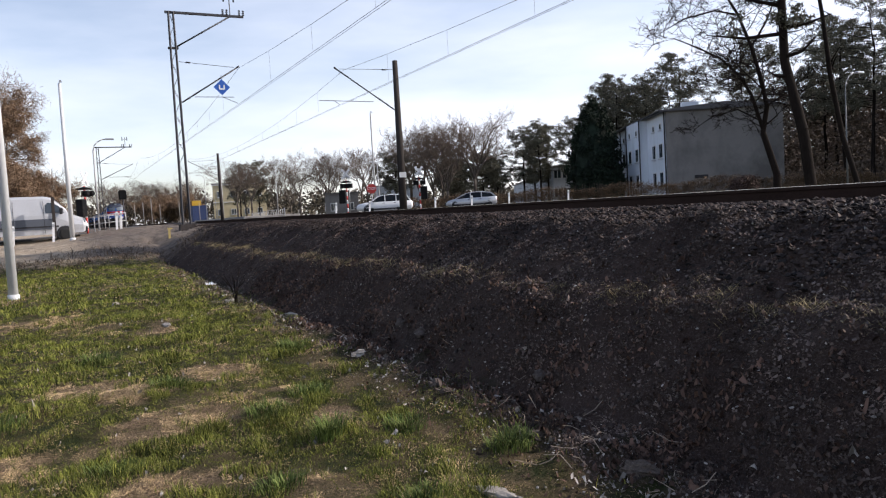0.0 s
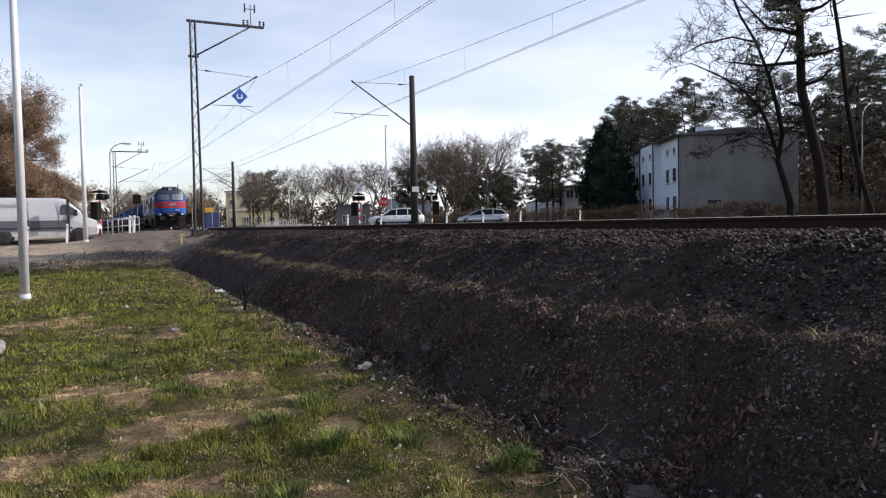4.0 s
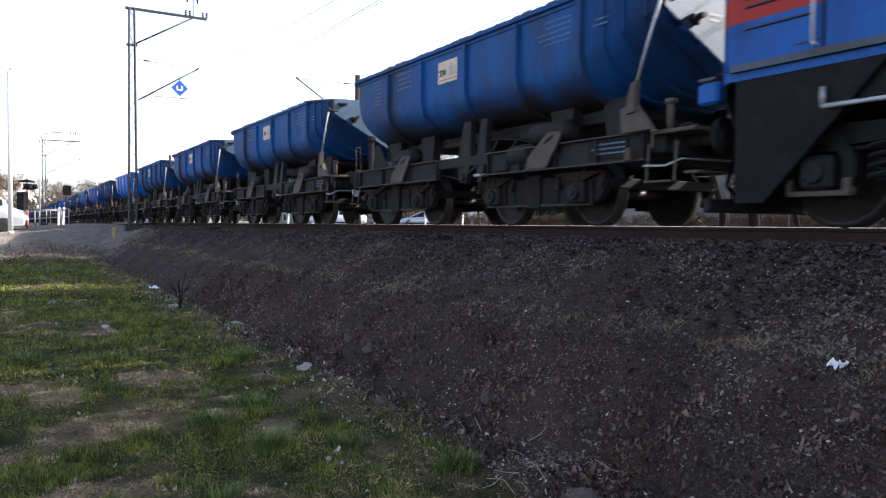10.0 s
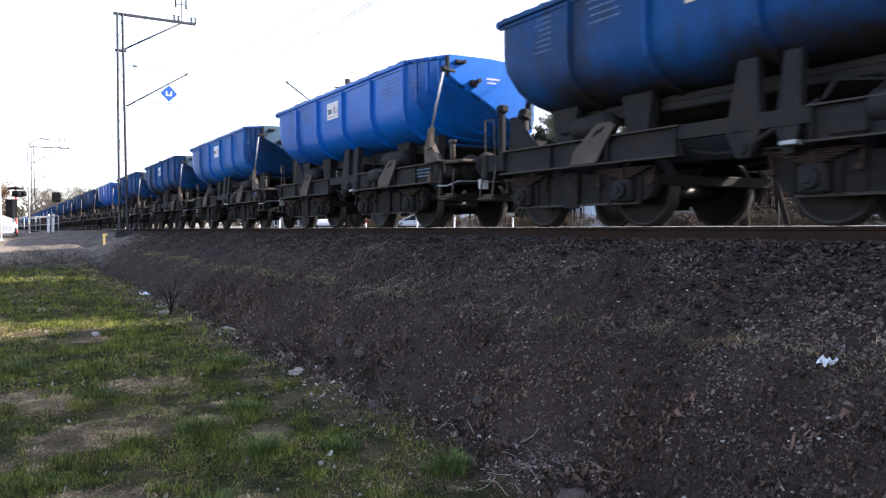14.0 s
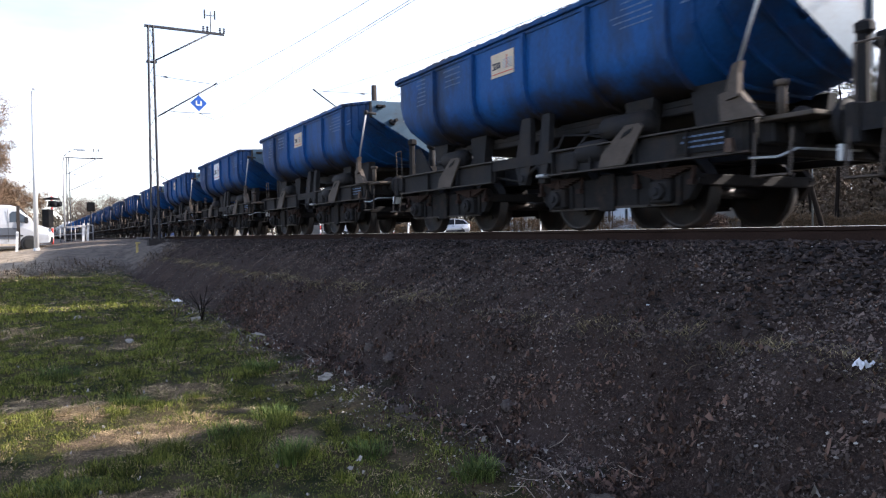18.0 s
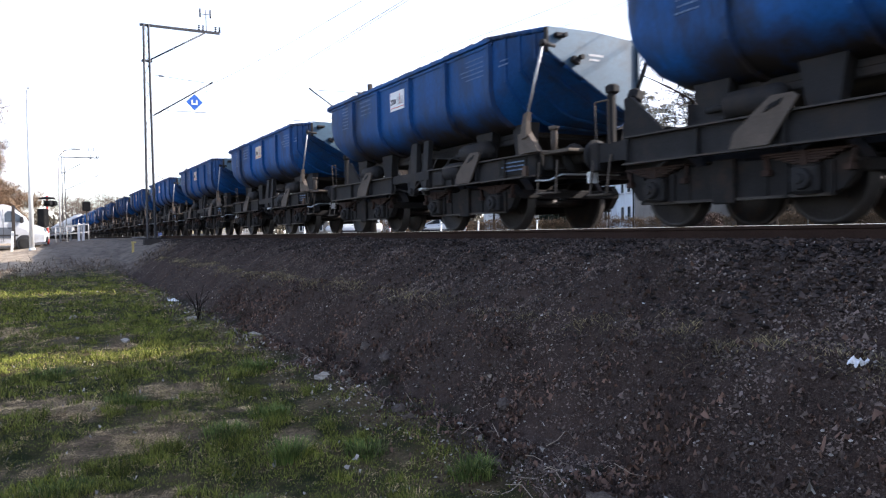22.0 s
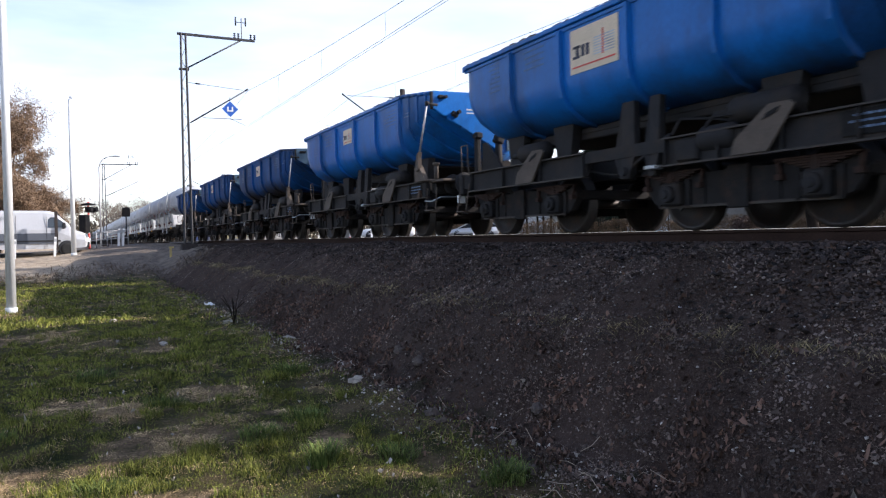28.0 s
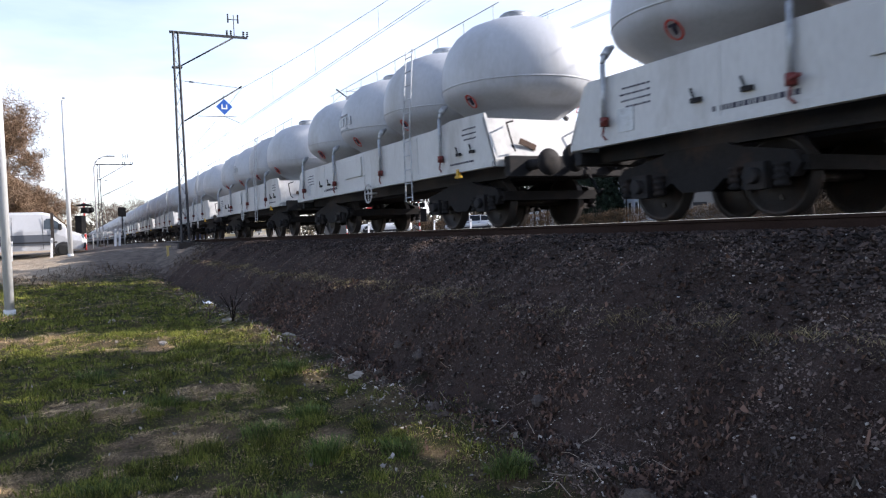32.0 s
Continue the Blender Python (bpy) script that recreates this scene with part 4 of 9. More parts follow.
    for y, x, z, ln in ((-6.05, -1.08, 1.36, 0.85), (-1.55, -1.05, 1.34, 0.7), (-5.55, -1.24, 1.06, 0.5), (-3.3, 1.05, 1.36, 0.8)):
        part("air_cylinder", Build().revolve((x, y, z), [(0.05, -ln / 2 - 0.05), (0.13, -ln / 2), (0.16, -ln / 2 + 0.05), (0.16, ln / 2 - 0.05), (0.13, ln / 2), (0.05, ln / 2 + 0.05)], 14, "y").tube((x, y + ln / 2, z), (x, y + ln / 2 + 0.3, z), 0.04, None, 8), M_under, t, "dark compressed-air cylinder")
    rp = random.Random(77)
    for k in range(2):
        y = -5.4 + 0.5 * k
        part("air_pipe", Build().path([(-1.33, y, 1.18), (-1.30, y - 0.1, 1.30 + 0.05 * k), (-1.1, y - rp.uniform(0.3, 0.7), 1.32), (-1.0, y - 0.9, 1.2)], 0.018, 5), M_under, t)
    part("air_pipe", Build().path([(-1.2, 0.1, 0.9), (-1.2, -3.2, 0.88), (-1.16, -3.6, 0.80), (-1.16, -4.5, 0.80), (-1.2, -4.9, 0.88), (-1.2, -7.9, 0.9)], 0.022, 5), M_under, t)
    for s in (-1,):
        part("valve_box", Build().box((s * 1.30, -5.15, 0.96), (0.16, 0.36, 0.28), None, 1, 0.03), M_under, t)
        part("step_plate", Build().box((s * 1.38, -4.62, 0.80), (0.16, 0.18, 0.05), None, 1, 0.01), M_steel, t, "worn bare step plate")
        for y, w in ((-6.1, 0.30), (-7.45, 0.62)):
            part("number_panel", Build().box((s * 1.325, y, 0.98), (0.02, w + 0.1, 0.24)), M_black, t)
            bars(t, s * 1.338, y - w / 2, 1.05, 3 if w > 0.5 else 2, w, 0.06, 0.03, M_faded, "lettering", 5)
        part("grab_rail", Build().path([(s * 1.02, 1.02, 1.15), (s * 1.04, 1.02, 1.74), (s * 1.04, 0.76, 1.74), (s * 1.02, 0.76, 1.15)], 0.012, 5), M_bracket, t, "bent steel grab rail")
        part("step", Build().path([(s * 1.38, -8.2, 0.98), (s * 1.42, -8.2, 0.52), (s * 1.42, -8.62, 0.52), (s * 1.38, -8.62, 0.98)], 0.016, 5).box((s * 1.40, -8.41, 0.525), (0.14, 0.40, 0.02)), M_bracket, t, "bent step iron")
        part("coupler_lever", Build().path([(s * 1.42, -8.16, 0.72), (s * 1.44, -8.5, 0.70), (s * 1.30, -8.62, 0.78), (s * 0.2, -8.6, 0.80)], 0.014, 5), M_steel, t, "pale uncoupling lever")
        part("rear_step", Build().path([(s * 1.03, 0.72, 1.0), (s * 1.12, 0.72, 0.46), (s * 1.12, 1.06, 0.46), (s * 1.03, 1.06, 1.0)], 0.016, 5).box((s * 1.10, 0.89, 0.465), (0.14, 0.34, 0.02)), M_bracket, t)
        part("lamp_bracket", Build().box((s * 0.98, 1.15, 0.72), (0.16, 0.04, 0.16)), M_plain_white, t, "small pale signal bracket")
    part("rear_platform", Build().box((0, 0.60, 1.14), (2.0, 1.05, 0.05)).box((-0.98, 0.60, 1.03), (0.06, 1.05, 0.24)).box((0.98, 0.60, 1.03), (0.06, 1.05, 0.24)), M_under, t)
    part("end_wall", Build().plate([(-0.62, 0.86, 1.14), (-0.62, 0.86, 1.80), (-0.62, 0.72, 1.80), (-0.62, 0.10, 1.22), (-0.62, 0.10, 1.14)], 0.05).plate([(0.62, 0.86, 1.14), (0.62, 0.86, 1.80), (0.62, 0.72, 1.80), (0.62, 0.10, 1.22), (0.62, 0.10, 1.14)], 0.05).box((0, 0.86, 1.30), (1.3, 0.06, 0.32)), M_under, t, "dark triangular end brackets")
    # brake stand and tipping lever on the rear platform
    part("brake_stand", Build().box((-0.55, 1.22, 1.62), (0.10, 0.12, 0.84), None, 1, 0.02).box((-0.55, 1.20, 2.0), (0.16, 0.18, 0.14), None, 1, 0.03), M_under, t)
    part("tipping_lever", Build().tube((-0.02, 1.30, 1.22), (0.0, 1.30, 1.90), 0.10, 0.07, 8).box((0.0, 1.30, 1.96), (0.20, 0.20, 0.20), Euler((0, 0.4, 0)).to_matrix(), 1, 0.04).tube((0.02, 1.30, 2.0), (0.16, 1.15, 2.62), 0.035, 0.03, 8), M_under, t, "dark jointed tipping lever")
    part("jack_point", Build().box((-1.43, -7.92, 0.88), (0.06, 0.10, 0.15), None, 0.7), M_rust, t, "rusty orange jacking point")
    buffers(t, 1.1, 1)
    buffers(t, -8.3, -1)
    part("buffer_beam", Build().box((0, -8.22, 1.0), (2.5, 0.2, 0.26), None, 1, 0.02), M_under, t)
    for yc in (-1.2, -5.7):
        dump_bogie(t, yc, 0.46)
    for y in (-0.2, -2.2, -4.7, -6.7):
        wheelset(t, y, 0.46)
    # writing
    bars(t, -hw - 0.006, -1.15, 2.86, 7, 0.34, 0.075, 0.03, M_faded, "lettering", 1)
    bars(t, -hw - 0.006, -2.42, 2.84, 4, 0.55, 0.09, 0.035, M_faded, "lettering", 2)
    bars(t, -hw - 0.006, -6.86, 2.80, 5, 0.70, 0.075, 0.026, M_faded, "lettering", 3)
    bars(t, -hw - 0.006, -7.55, 2.62, 2, 0.25, 0.07, 0.028, M_faded, "lettering", 4)
    return t


def owner_panel(t, material, big):
    """Company panel on the side: a pale board with plain bars."""
    w, h = (1.02, 0.62) if big else (0.62, 0.37)
    y, z, x = -3.60 if big else -3.72, 2.56 if big else 2.61, -1.468
    p = part("owner_panel", Build().box((x, y, z), (0.008, w, h)), material, t, "pale company board with dark bars and thin red line")
    b = Build()
    for i, (u, hh) in enumerate(((0.34, 0.26), (0.22, 0.26), (0.12, 0.26))):
        b.box((x - 0.006, y + w * u, z - h * 0.02), (0.004, w * 0.07, h * hh))
    b.box((x - 0.006, y + w * 0.36, z + h * 0.09), (0.004, w * 0.16, h * 0.06)).box((x - 0.006, y + w * 0.36, z - h * 0.14), (0.0045, w * 0.16, h * 0.06))
    part("mark", b, M_ink, p)
    g = Build()
    for i in range(7):
        g.box((x - 0.006, y - w * 0.22, z + h * (0.16 - 0.06 * i)), (0.004, w * 0.42, h * 0.028))
    part("line", g, M_steel, p)
    part("line", Build().box((x - 0.006, y, z - h * 0.36), (0.004, w * 0.9, h * 0.035)).box((x - 0.006, y - w * 0.2, z + 0.02), (0.0045, w * 0.03, h * 0.55)), M_red, p)


def silo_wagon(near=True):
    t = thing("cement_wagon", "dusty white cement wagon with four upright round silos", "railway wagon", pose(0, 0, 0), "string of white silo wagons")
    # local y: 0 at the rear edge of the side panel, front edge at -11.6
    L, hw = 11.6, 1.46
    for s in (-1, 1):
        part("sole_beam", Build().box((s * 0.9, -L / 2, 1.02), (0.18, L + 0.3, 0.3)), M_under, t)
    for y in (0.12, -L - 0.12):
        part("headstock", Build().box((0, y, 1.02), (2.6, 0.16, 0.36), None, 1, 0.02), M_under, t)
    part("centre_sill", Build().box((0, -L / 2, 0.95), (1.2, L * 0.9, 0.2)), M_under, t)
    for s in (-1, 1):
        out = [(0.05, 1.03), (-L - 0.05, 1.03), (-L - 0.05, 1.14), (-L + 0.30, 1.98), (-L + 1.5, 2.02), (-9.3, 1.94), (-2.3, 1.94), (-0.35, 1.94), (0.05, 1.14)]
        sk = Build().loft([[(s * hw, a, c) for a, c in out], [(s * (hw - 0.05), a, c) for a, c in out]])
        part("side_skirt", sk, M_white, t)
        for y in (-2.6, -5.6, -8.6) if near else ():
            part("skirt_seam", Build().box((s * (hw + 0.004), y, 1.5), (0.012, 0.05, 0.8)), M_white, t)
        part("sole_bar", Build().box((s * (hw + 0.02), -L / 2, 1.08), (0.05, L, 0.09)), M_white, t)
        # hatch flap, wheel, ladder
        part("hatch", Build().box((s * (hw + 0.02), -4.9, 1.62), (0.03, 1.15, 0.46), None, 1, 0.01), M_white, t)
        wheel = Build()
        for k in range(16):
            a, c = 2 * math.pi * k / 16, 2 * math.pi * (k + 1) / 16
            wheel.tube((s * (hw + 0.12), -6.1 + 0.22 * math.cos(a), 0.92 + 0.22 * math.sin(a)), (s * (hw + 0.12), -6.1 + 0.22 * math.cos(c), 0.92 + 0.22 * math.sin(c)), 0.018, None, 5)
        wheel.tube((s * (hw + 0.12), -6.32, 0.92), (s * (hw + 0.12), -5.88, 0.92), 0.014, None, 5).tube((s * (hw + 0.12), -6.1, 0.70), (s * (hw + 0.12), -6.1, 1.14), 0.014, None, 5).tube((s * (hw - 0.1), -6.1, 0.92), (s * (hw + 0.14), -6.1, 0.92), 0.03, None, 6)
        part("hand_brake_wheel", wheel, M_white, t, "pale spoked hand wheel")
        lad = Build()
        for d in (-0.16, 0.16):
            lad.path([(s * (hw + 0.08), -8.3 + d, 0.62), (s * (hw + 0.08), -8.3 + d, 2.2), (s * (hw - 0.05), -8.3 + d, 3.75)], 0.016, 5)
        for k in range(11):
            z = 0.7 + 0.29 * k
            x = hw + 0.08 if z < 2.2 else hw + 0.08 - 0.13 * (z - 2.2) / 1.55
            lad.tube((s * x, -8.46, z), (s * x, -8.14, z), 0.012, None, 5)
        part("ladder", lad, M_steel, t, "slim pale steel ladder")
        for y in (-0.75, -3.55, -6.75, -9.75):
            pipe = Build().path([(s * (hw + 0.06), y, 1.38), (s * (hw + 0.06), y, 2.10), (s * (hw + 0.02), y, 2.24), (s * (hw - 0.12), y, 2.34)], 0.036, 8).tube((s * (hw + 0.03), y, 2.20), (s * (hw - 0.06), y, 2.31), 0.06, None, 8)
            pp = part("discharge_pipe", pipe, M_steel, t, "grey discharge pipe down the side")
            part("valve", Build().tube((s * (hw + 0.06), y, 1.28), (s * (hw + 0.06), y, 1.40), 0.06, None, 8).tube((s * (hw + 0.10), y, 1.33), (s * (hw + 0.12), y - 0.14, 1.36), 0.022, None, 6).path([(s * (hw + 0.07), y, 1.28), (s * (hw + 0.08), y + 0.02, 1.16), (s * (hw + 0.08), y - 0.05, 1.10)], 0.016, 5), M_valve, pp, "dull red valve handle")
        for y in (-2.3, -3.0, -10.4, -10.9) if near else ():
            part("handle", Build().box((s * (hw + 0.03), y, 1.36), (0.05, 0.14, 0.05)).tube((s * (hw + 0.05), y, 1.36), (s * (hw + 0.05), y + 0.06, 1.5), 0.015, None, 5), M_under, t)
        if not near or s > 0:
            continue
        bars(t, s * (hw + 0.003), -1.55, 1.72, 4, 0.55, 0.08, 0.035, M_ink, "lettering", 11)
        bars(t, s * (hw + 0.003), -11.0, 1.78, 3, 0.5, 0.09, 0.04, M_ink, "lettering", 12)
        bars(t, s * (hw + 0.025), -5.3, 1.72, 3, 0.9, 0.09, 0.03, M_ink, "lettering", 13)
        bars(t, s * (hw + 0.003), -3.6, 1.22, 1, 1.5, 0.1, 0.085, M_ink, "lettering", 14)
        bars(t, s * (hw + 0.003), -10.9, 1.2, 1, 0.9, 0.1, 0.05, M_ink, "lettering", 15)
        part("placard", Build().box((s * (hw + 0.006), -1.1, 1.32), (0.012, 0.3, 0.3)), M_steel, t)
    for y, sg in ((0.06, 1), (-L - 0.02, -1)):
        endp = [(-hw, 1.03), (hw, 1.03), (hw, 1.16), (hw, 1.90), (-hw, 1.90), (-hw, 1.16)]
        slope = 0.34
        part("end_plate", Build().loft([[(a, y - sg * (slope if c > 1.5 else 0), c) for a, c in endp], [(a, y - sg * (slope if c > 1.5 else 0) - sg * 0.04, c) for a, c in endp]]), M_white, t)
        for hx in (-1.05, 0.55):
            part("end_rail", Build().path([(hx, y + sg * 0.0, 1.30), (hx - 0.1, y + sg * 0.09, 1.36), (hx - 0.12, y - sg * 0.06, 1.78), (hx + 0.1, y - sg * 0.2, 1.84)], 0.016, 5), M_under, t)
        part("marker", Build().box((-0.75, y - sg * 0.12 + sg * 0.06, 1.42), (0.34, 0.03, 0.1), Euler((0, 0.35, 0)).to_matrix()), M_rust, t)
    for i in range(4):
        y = -L / 2 + (i - 1.5) * 2.92
        prof = [(0.72, 1.62), (0.76, 2.02), (1.03, 2.19), (1.30, 2.37), (1.40, 2.46), (1.452, 2.57), (1.468, 2.72), (1.464, 2.92), (1.43, 3.14), (1.34, 3.38), (1.18, 3.60), (0.95, 3.78), (0.62, 3.91), (0.3, 3.96)]
        so = part("silo", Build().revolve((0, y, 0), prof, 36), M_silo, t, "rounded white pressure silo")
        part("hatch", Build().revolve((0, y, 0), [(0.3, 3.92), (0.3, 4.08), (0.24, 4.12), (0.02, 4.13)], 16), M_steel, so)
        part("seam", Build().revolve((0, y, 0), [(1.462, 2.62), (1.473, 2.63), (1.473, 2.64), (1.462, 2.65)], 36), M_silo, so)
        for s in (-1, 1) if near else ():
            cx, cz = s * 1.24, 2.31
            sg = Build()
            rim_rings = []
            for k in range(17):
                a = 2 * math.pi * k / 16
                rim_rings.append([(cx + s * (0.085 * rr * math.sin(a) + dx), y - 0.35 + 0.115 * rr * math.cos(a), cz + 0.108 * rr * math.sin(a)) for rr, dx in ((0.93, 0.0), (1.07, 0.0), (1.07, 0.02), (0.93, 0.02))])
            sg.loft(rim_rings, True, False)
            part("warning_mark", sg, M_red, so, "red ring mark")
            part("letter", Build().box((cx, y - 0.35, cz), (0.04, 0.03, 0.12), Euler((0, s * 0.6, 0)).to_matrix()).box((cx + s * 0.04, y - 0.35, cz + 0.05), (0.04, 0.11, 0.03), Euler((0, s * 0.6, 0)).to_matrix()), M_ink, so)
        part("support", Build().tube((0, y, 0.98), (0, y, 1.7), 0.7, 0.62, 14), M_white, t)
    # writing on the second silo
    for s in (-1,):
        for k in range(5):
            yy = -L / 2 + 0.5 * 2.92 + 0.42 - 0.19 * k
            x = s * math.sqrt(max(0.01, 1.47 ** 2 - (yy - (-L / 2 + 0.5 * 2.92)) ** 2))
            part("lettering", Build().box((x, yy, 2.85), (0.03, 0.12, 0.2)), M_steel, t, "faded blue-grey company mark")
        for z in (3.02, 2.68):
            part("lettering", Build().box((s * 1.452, -L / 2 + 0.5 * 2.92 + 0.04, z), (0.03, 0.5, 0.025)), M_steel, t)
    wk = Build()
    for s in (-1, 1):
        wk.tube((s * 0.62, -1.0, 4.16), (s * 0.62, -L + 1.0, 4.16), 0.011, None, 5)
        for k in range(9):
            wk.tube((s * 0.62, -1.2 - k * 1.15, 3.88), (s * 0.62, -1.2 - k * 1.15, 4.16), 0.011, None, 4)
    for k in range(4):
        wk.box((0, -L / 2 + (k - 1.0) * 2.92 - 1.46, 3.80), (0.5, 1.3, 0.025))
    part("roof_walkway", wk, M_steel, t, "thin rails and short gratings on top")
    buffers(t, 0.18, 1)
    buffers(t, -L - 0.18, -1)
    for yc in (-1.9, -L + 1.9):
        bogie(t, yc, (-0.9, 0.9), 0.46, 1.02, near)
    for y in (-1.0, -2.8, -L + 2.8, -L + 1.0):
        wheelset(t, y, 0.46)
    part("jack_point", Build().box((-1.5, -10.4, 1.02), (0.06, 0.07, 0.14)).box((-1.5, -10.4, 0.95), (0.07, 0.2, 0.05), None, 1, 0.015), M_yellow, t, "yellow rope hook")
    return t


def loco_bogie(parent, yc, r, halfw=1.10):
    """Three-axle bogie: a beam with a horseshoe over each axle box, coil springs between, levers and brake blocks."""
    bg = part("bogie", Build().box((0, yc, 0.86), (2 * halfw, 0.6, 0.2), None, 1, 0.03).box((0, yc - 1.05, 0.84), (2 * halfw, 0.3, 0.16)).box((0, yc + 1.05, 0.84), (2 * halfw, 0.3, 0.16)), M_grime, parent, "oily black three-axle bogie")
    for s in (-1, 1):
        x = s * halfw
        top = [(-2.75, 0.86), (-2.6, 1.0), (-1.5, 0.98), (-1.2, 0.92), (-0.9, 0.92), (-0.5, 1.0), (0.5, 1.0), (0.9, 0.92), (1.2, 0.92), (1.5, 0.98), (2.6, 1.0), (2.75, 0.86)]
        low = [(2.7, 0.72), (1.5, 0.80), (1.2, 0.78), (0.9, 0.78), (-0.9, 0.78), (-1.2, 0.78), (-1.5, 0.80), (-2.7, 0.72)]
        part("side_frame", Build().loft([[(x - 0.07, yc + a, c) for a, c in top + low], [(x + 0.07, yc + a, c) for a, c in top + low]]), M_grime, bg)
        for a in (-2.1, 0.0, 2.1):
            rings = []
            for k in range(13):
                w = math.radians(-32 + 244 * k / 12)
                c, d = math.cos(w), math.sin(w)
                rings.append([(x - s * 0.04, yc + a + 0.25 * c, 0.56 + 0.25 * d), (x + s * 0.12, yc + a + 0.25 * c, 0.56 + 0.25 * d), (x + s * 0.12, yc + a + 0.37 * c, 0.56 + 0.37 * d), (x - s * 0.04, yc + a + 0.37 * c, 0.56 + 0.37 * d)])
            part("horseshoe", Build().loft(rings), M_grime, bg)
            xx = s * (halfw + 0.08)
            ab = Build().box((xx, yc + a, r), (0.20, 0.32, 0.34), None, 1, 0.04).tube((xx + s * 0.08, yc + a, r + 0.01), (xx + s * 0.15, yc + a, r + 0.01), 0.12, 0.11, 12)
            for by, bz in ((-0.07, 0.07), (0.07, 0.07), (-0.07, -0.06), (0.07, -0.06)):
                ab.tube((xx + s * 0.15, yc + a + by, r + bz), (xx + s * 0.17, yc + a + by, r + bz), 0.018, None, 6)
            part("axle_box", ab, M_under, bg)
            part("keeper_bar", Build().box((xx, yc + a, 0.33), (0.10, 0.62, 0.05)).box((xx, yc + a - 0.29, 0.40), (0.10, 0.07, 0.14)).box((xx, yc + a + 0.29, 0.40), (0.10, 0.07, 0.14)), M_bracket, bg, "rusty keeper bar")
            for d in (-0.56, 0.56):
                coil = []
                for k in range(33):
                    w = k * math.pi / 4
                    coil.append((xx + 0.075 * math.cos(w), yc + a + d + 0.075 * math.sin(w), 0.44 + 0.36 * k / 32))
                rings = []
                for cx, cy, cz in coil:
                    ux, uy = (cx - xx) / 0.075, (cy - yc - a - d) / 0.075
                    rings.append([(cx + ux * 0.02, cy + uy * 0.02, cz), (cx, cy, cz + 0.02), (cx - ux * 0.02, cy - uy * 0.02, cz), (cx, cy, cz - 0.02)])
                part("spring", Build().loft(rings), M_under, bg, "coil spring")
            part("brake_block", Build().box((s * 0.78, yc + a - 0.60, r), (0.10, 0.10, 0.36), Euler((0.15, 0, 0)).to_matrix(), 0.8).tube((s * 0.9, yc + a - 0.62, 0.4), (s * 0.9, yc + a - 0.55, 1.0), 0.03, None, 6), M_under, bg)
        part("brake_cylinder", Build().tube((s * 1.24, yc - 1.32, 0.98), (s * 1.24, yc - 0.78, 0.98), 0.14, None, 12).tube((s * 1.24, yc - 0.78, 0.98), (s * 1.24, yc - 0.62, 0.98), 0.04, None, 8), M_under, bg)
        part("brake_cylinder", Build().tube((s * 1.24, yc + 0.72, 0.98), (s * 1.24, yc + 1.28, 0.98), 0.14, None, 12), M_under, bg)
        part("brake_rod", Build().tube((s * 1.16, yc - 2.4, 0.74), (s * 1.16, yc + 2.4, 0.74), 0.022, None, 6), M_under, bg)
        for e in (-2.55, 2.55):
            part("sand_pipe", Build().path([(s * 1.15, yc + e, 1.2), (s * 1.12, yc + e, 0.6), (s * 0.80, yc + e * 1.02, 0.12)], 0.022, 5), M_under, bg)
    for e in (-2.72, 2.72):
        part("end_beam", Build().box((0, yc + e, 0.80), (2 * halfw, 0.12, 0.2), None, 1, 0.02), M_grime, bg)
    return bg


# ---- locomotive: y 0 at the nose, 15.6 at the rear end ----
def livery():
    """Blue body with red bands laid out by height and length."""
    m = mat("loco_livery", (0.012, 0.098, 0.36), 0.5, 0, 0.2, 1.5, 30, 0.04, (0.012, 0.05, 0.18), 0.45, 3, spec=0.18)
    n, l = m.node_tree.nodes, m.node_tree.links
    b = n["Principled BSDF"]
    base = b.inputs["Base Color"].links[0].from_socket
    co = n.new("ShaderNodeTexCoord")
    sep = n.new("ShaderNodeSeparateXYZ")
    l.new(co.outputs["Object"], sep.inputs["Vector"])
    y, z = sep.outputs["Y"], sep.outputs["Z"]

    def op(kind, a, c):
        t = n.new("ShaderNodeMath")
        t.operation = kind
        for i, q in enumerate((a, c)):
            if isinstance(q, (int, float)):
                t.inputs[i].default_value = q
            else:
                l.new(q, t.inputs[i])
        return t.outputs["Value"]

    def band(v, lo, hi):
        return op("MULTIPLY", op("GREATER_THAN", v, lo), op("LESS_THAN", v, hi))
    ends = op("MAXIMUM", op("LESS_THAN", y, 3.02), op("GREATER_THAN", y, 12.4))
    wide = op("MULTIPLY", ends, op("MAXIMUM", band(z, 2.08, 2.36), band(z, 2.43, 2.70)))
    eave = op("MULTIPLY", band(y, 3.0, 11.0), band(z, 3.14, 3.27))
    s1 = op("ADD", z, op("MULTIPLY", op("SUBTRACT", y, 10.2), 0.32))
    diag = op("MULTIPLY", band(y, 10.0, 12.6), band(s1, 3.02, 3.40))
    s2 = op("ADD", z, op("MULTIPLY", op("SUBTRACT", y, 2.2), -0.22))
    diag2 = op("MULTIPLY", band(y, 3.0, 4.4), band(s2, 2.35, 2.70))
    mask = op("MAXIMUM", op("MAXIMUM", wide, eave), op("MAXIMUM", diag, diag2))
    mx = n.new("ShaderNodeMix")
    mx.data_type = "RGBA"
    l.new(mask, mx.inputs["Factor"])
    l.new(base, mx.inputs["A"])
    mx.inputs["B"].default_value = (0.37, 0.032, 0.023, 1)
    l.new(mx.outputs["Result"], b.inputs["Base Color"])
    return m


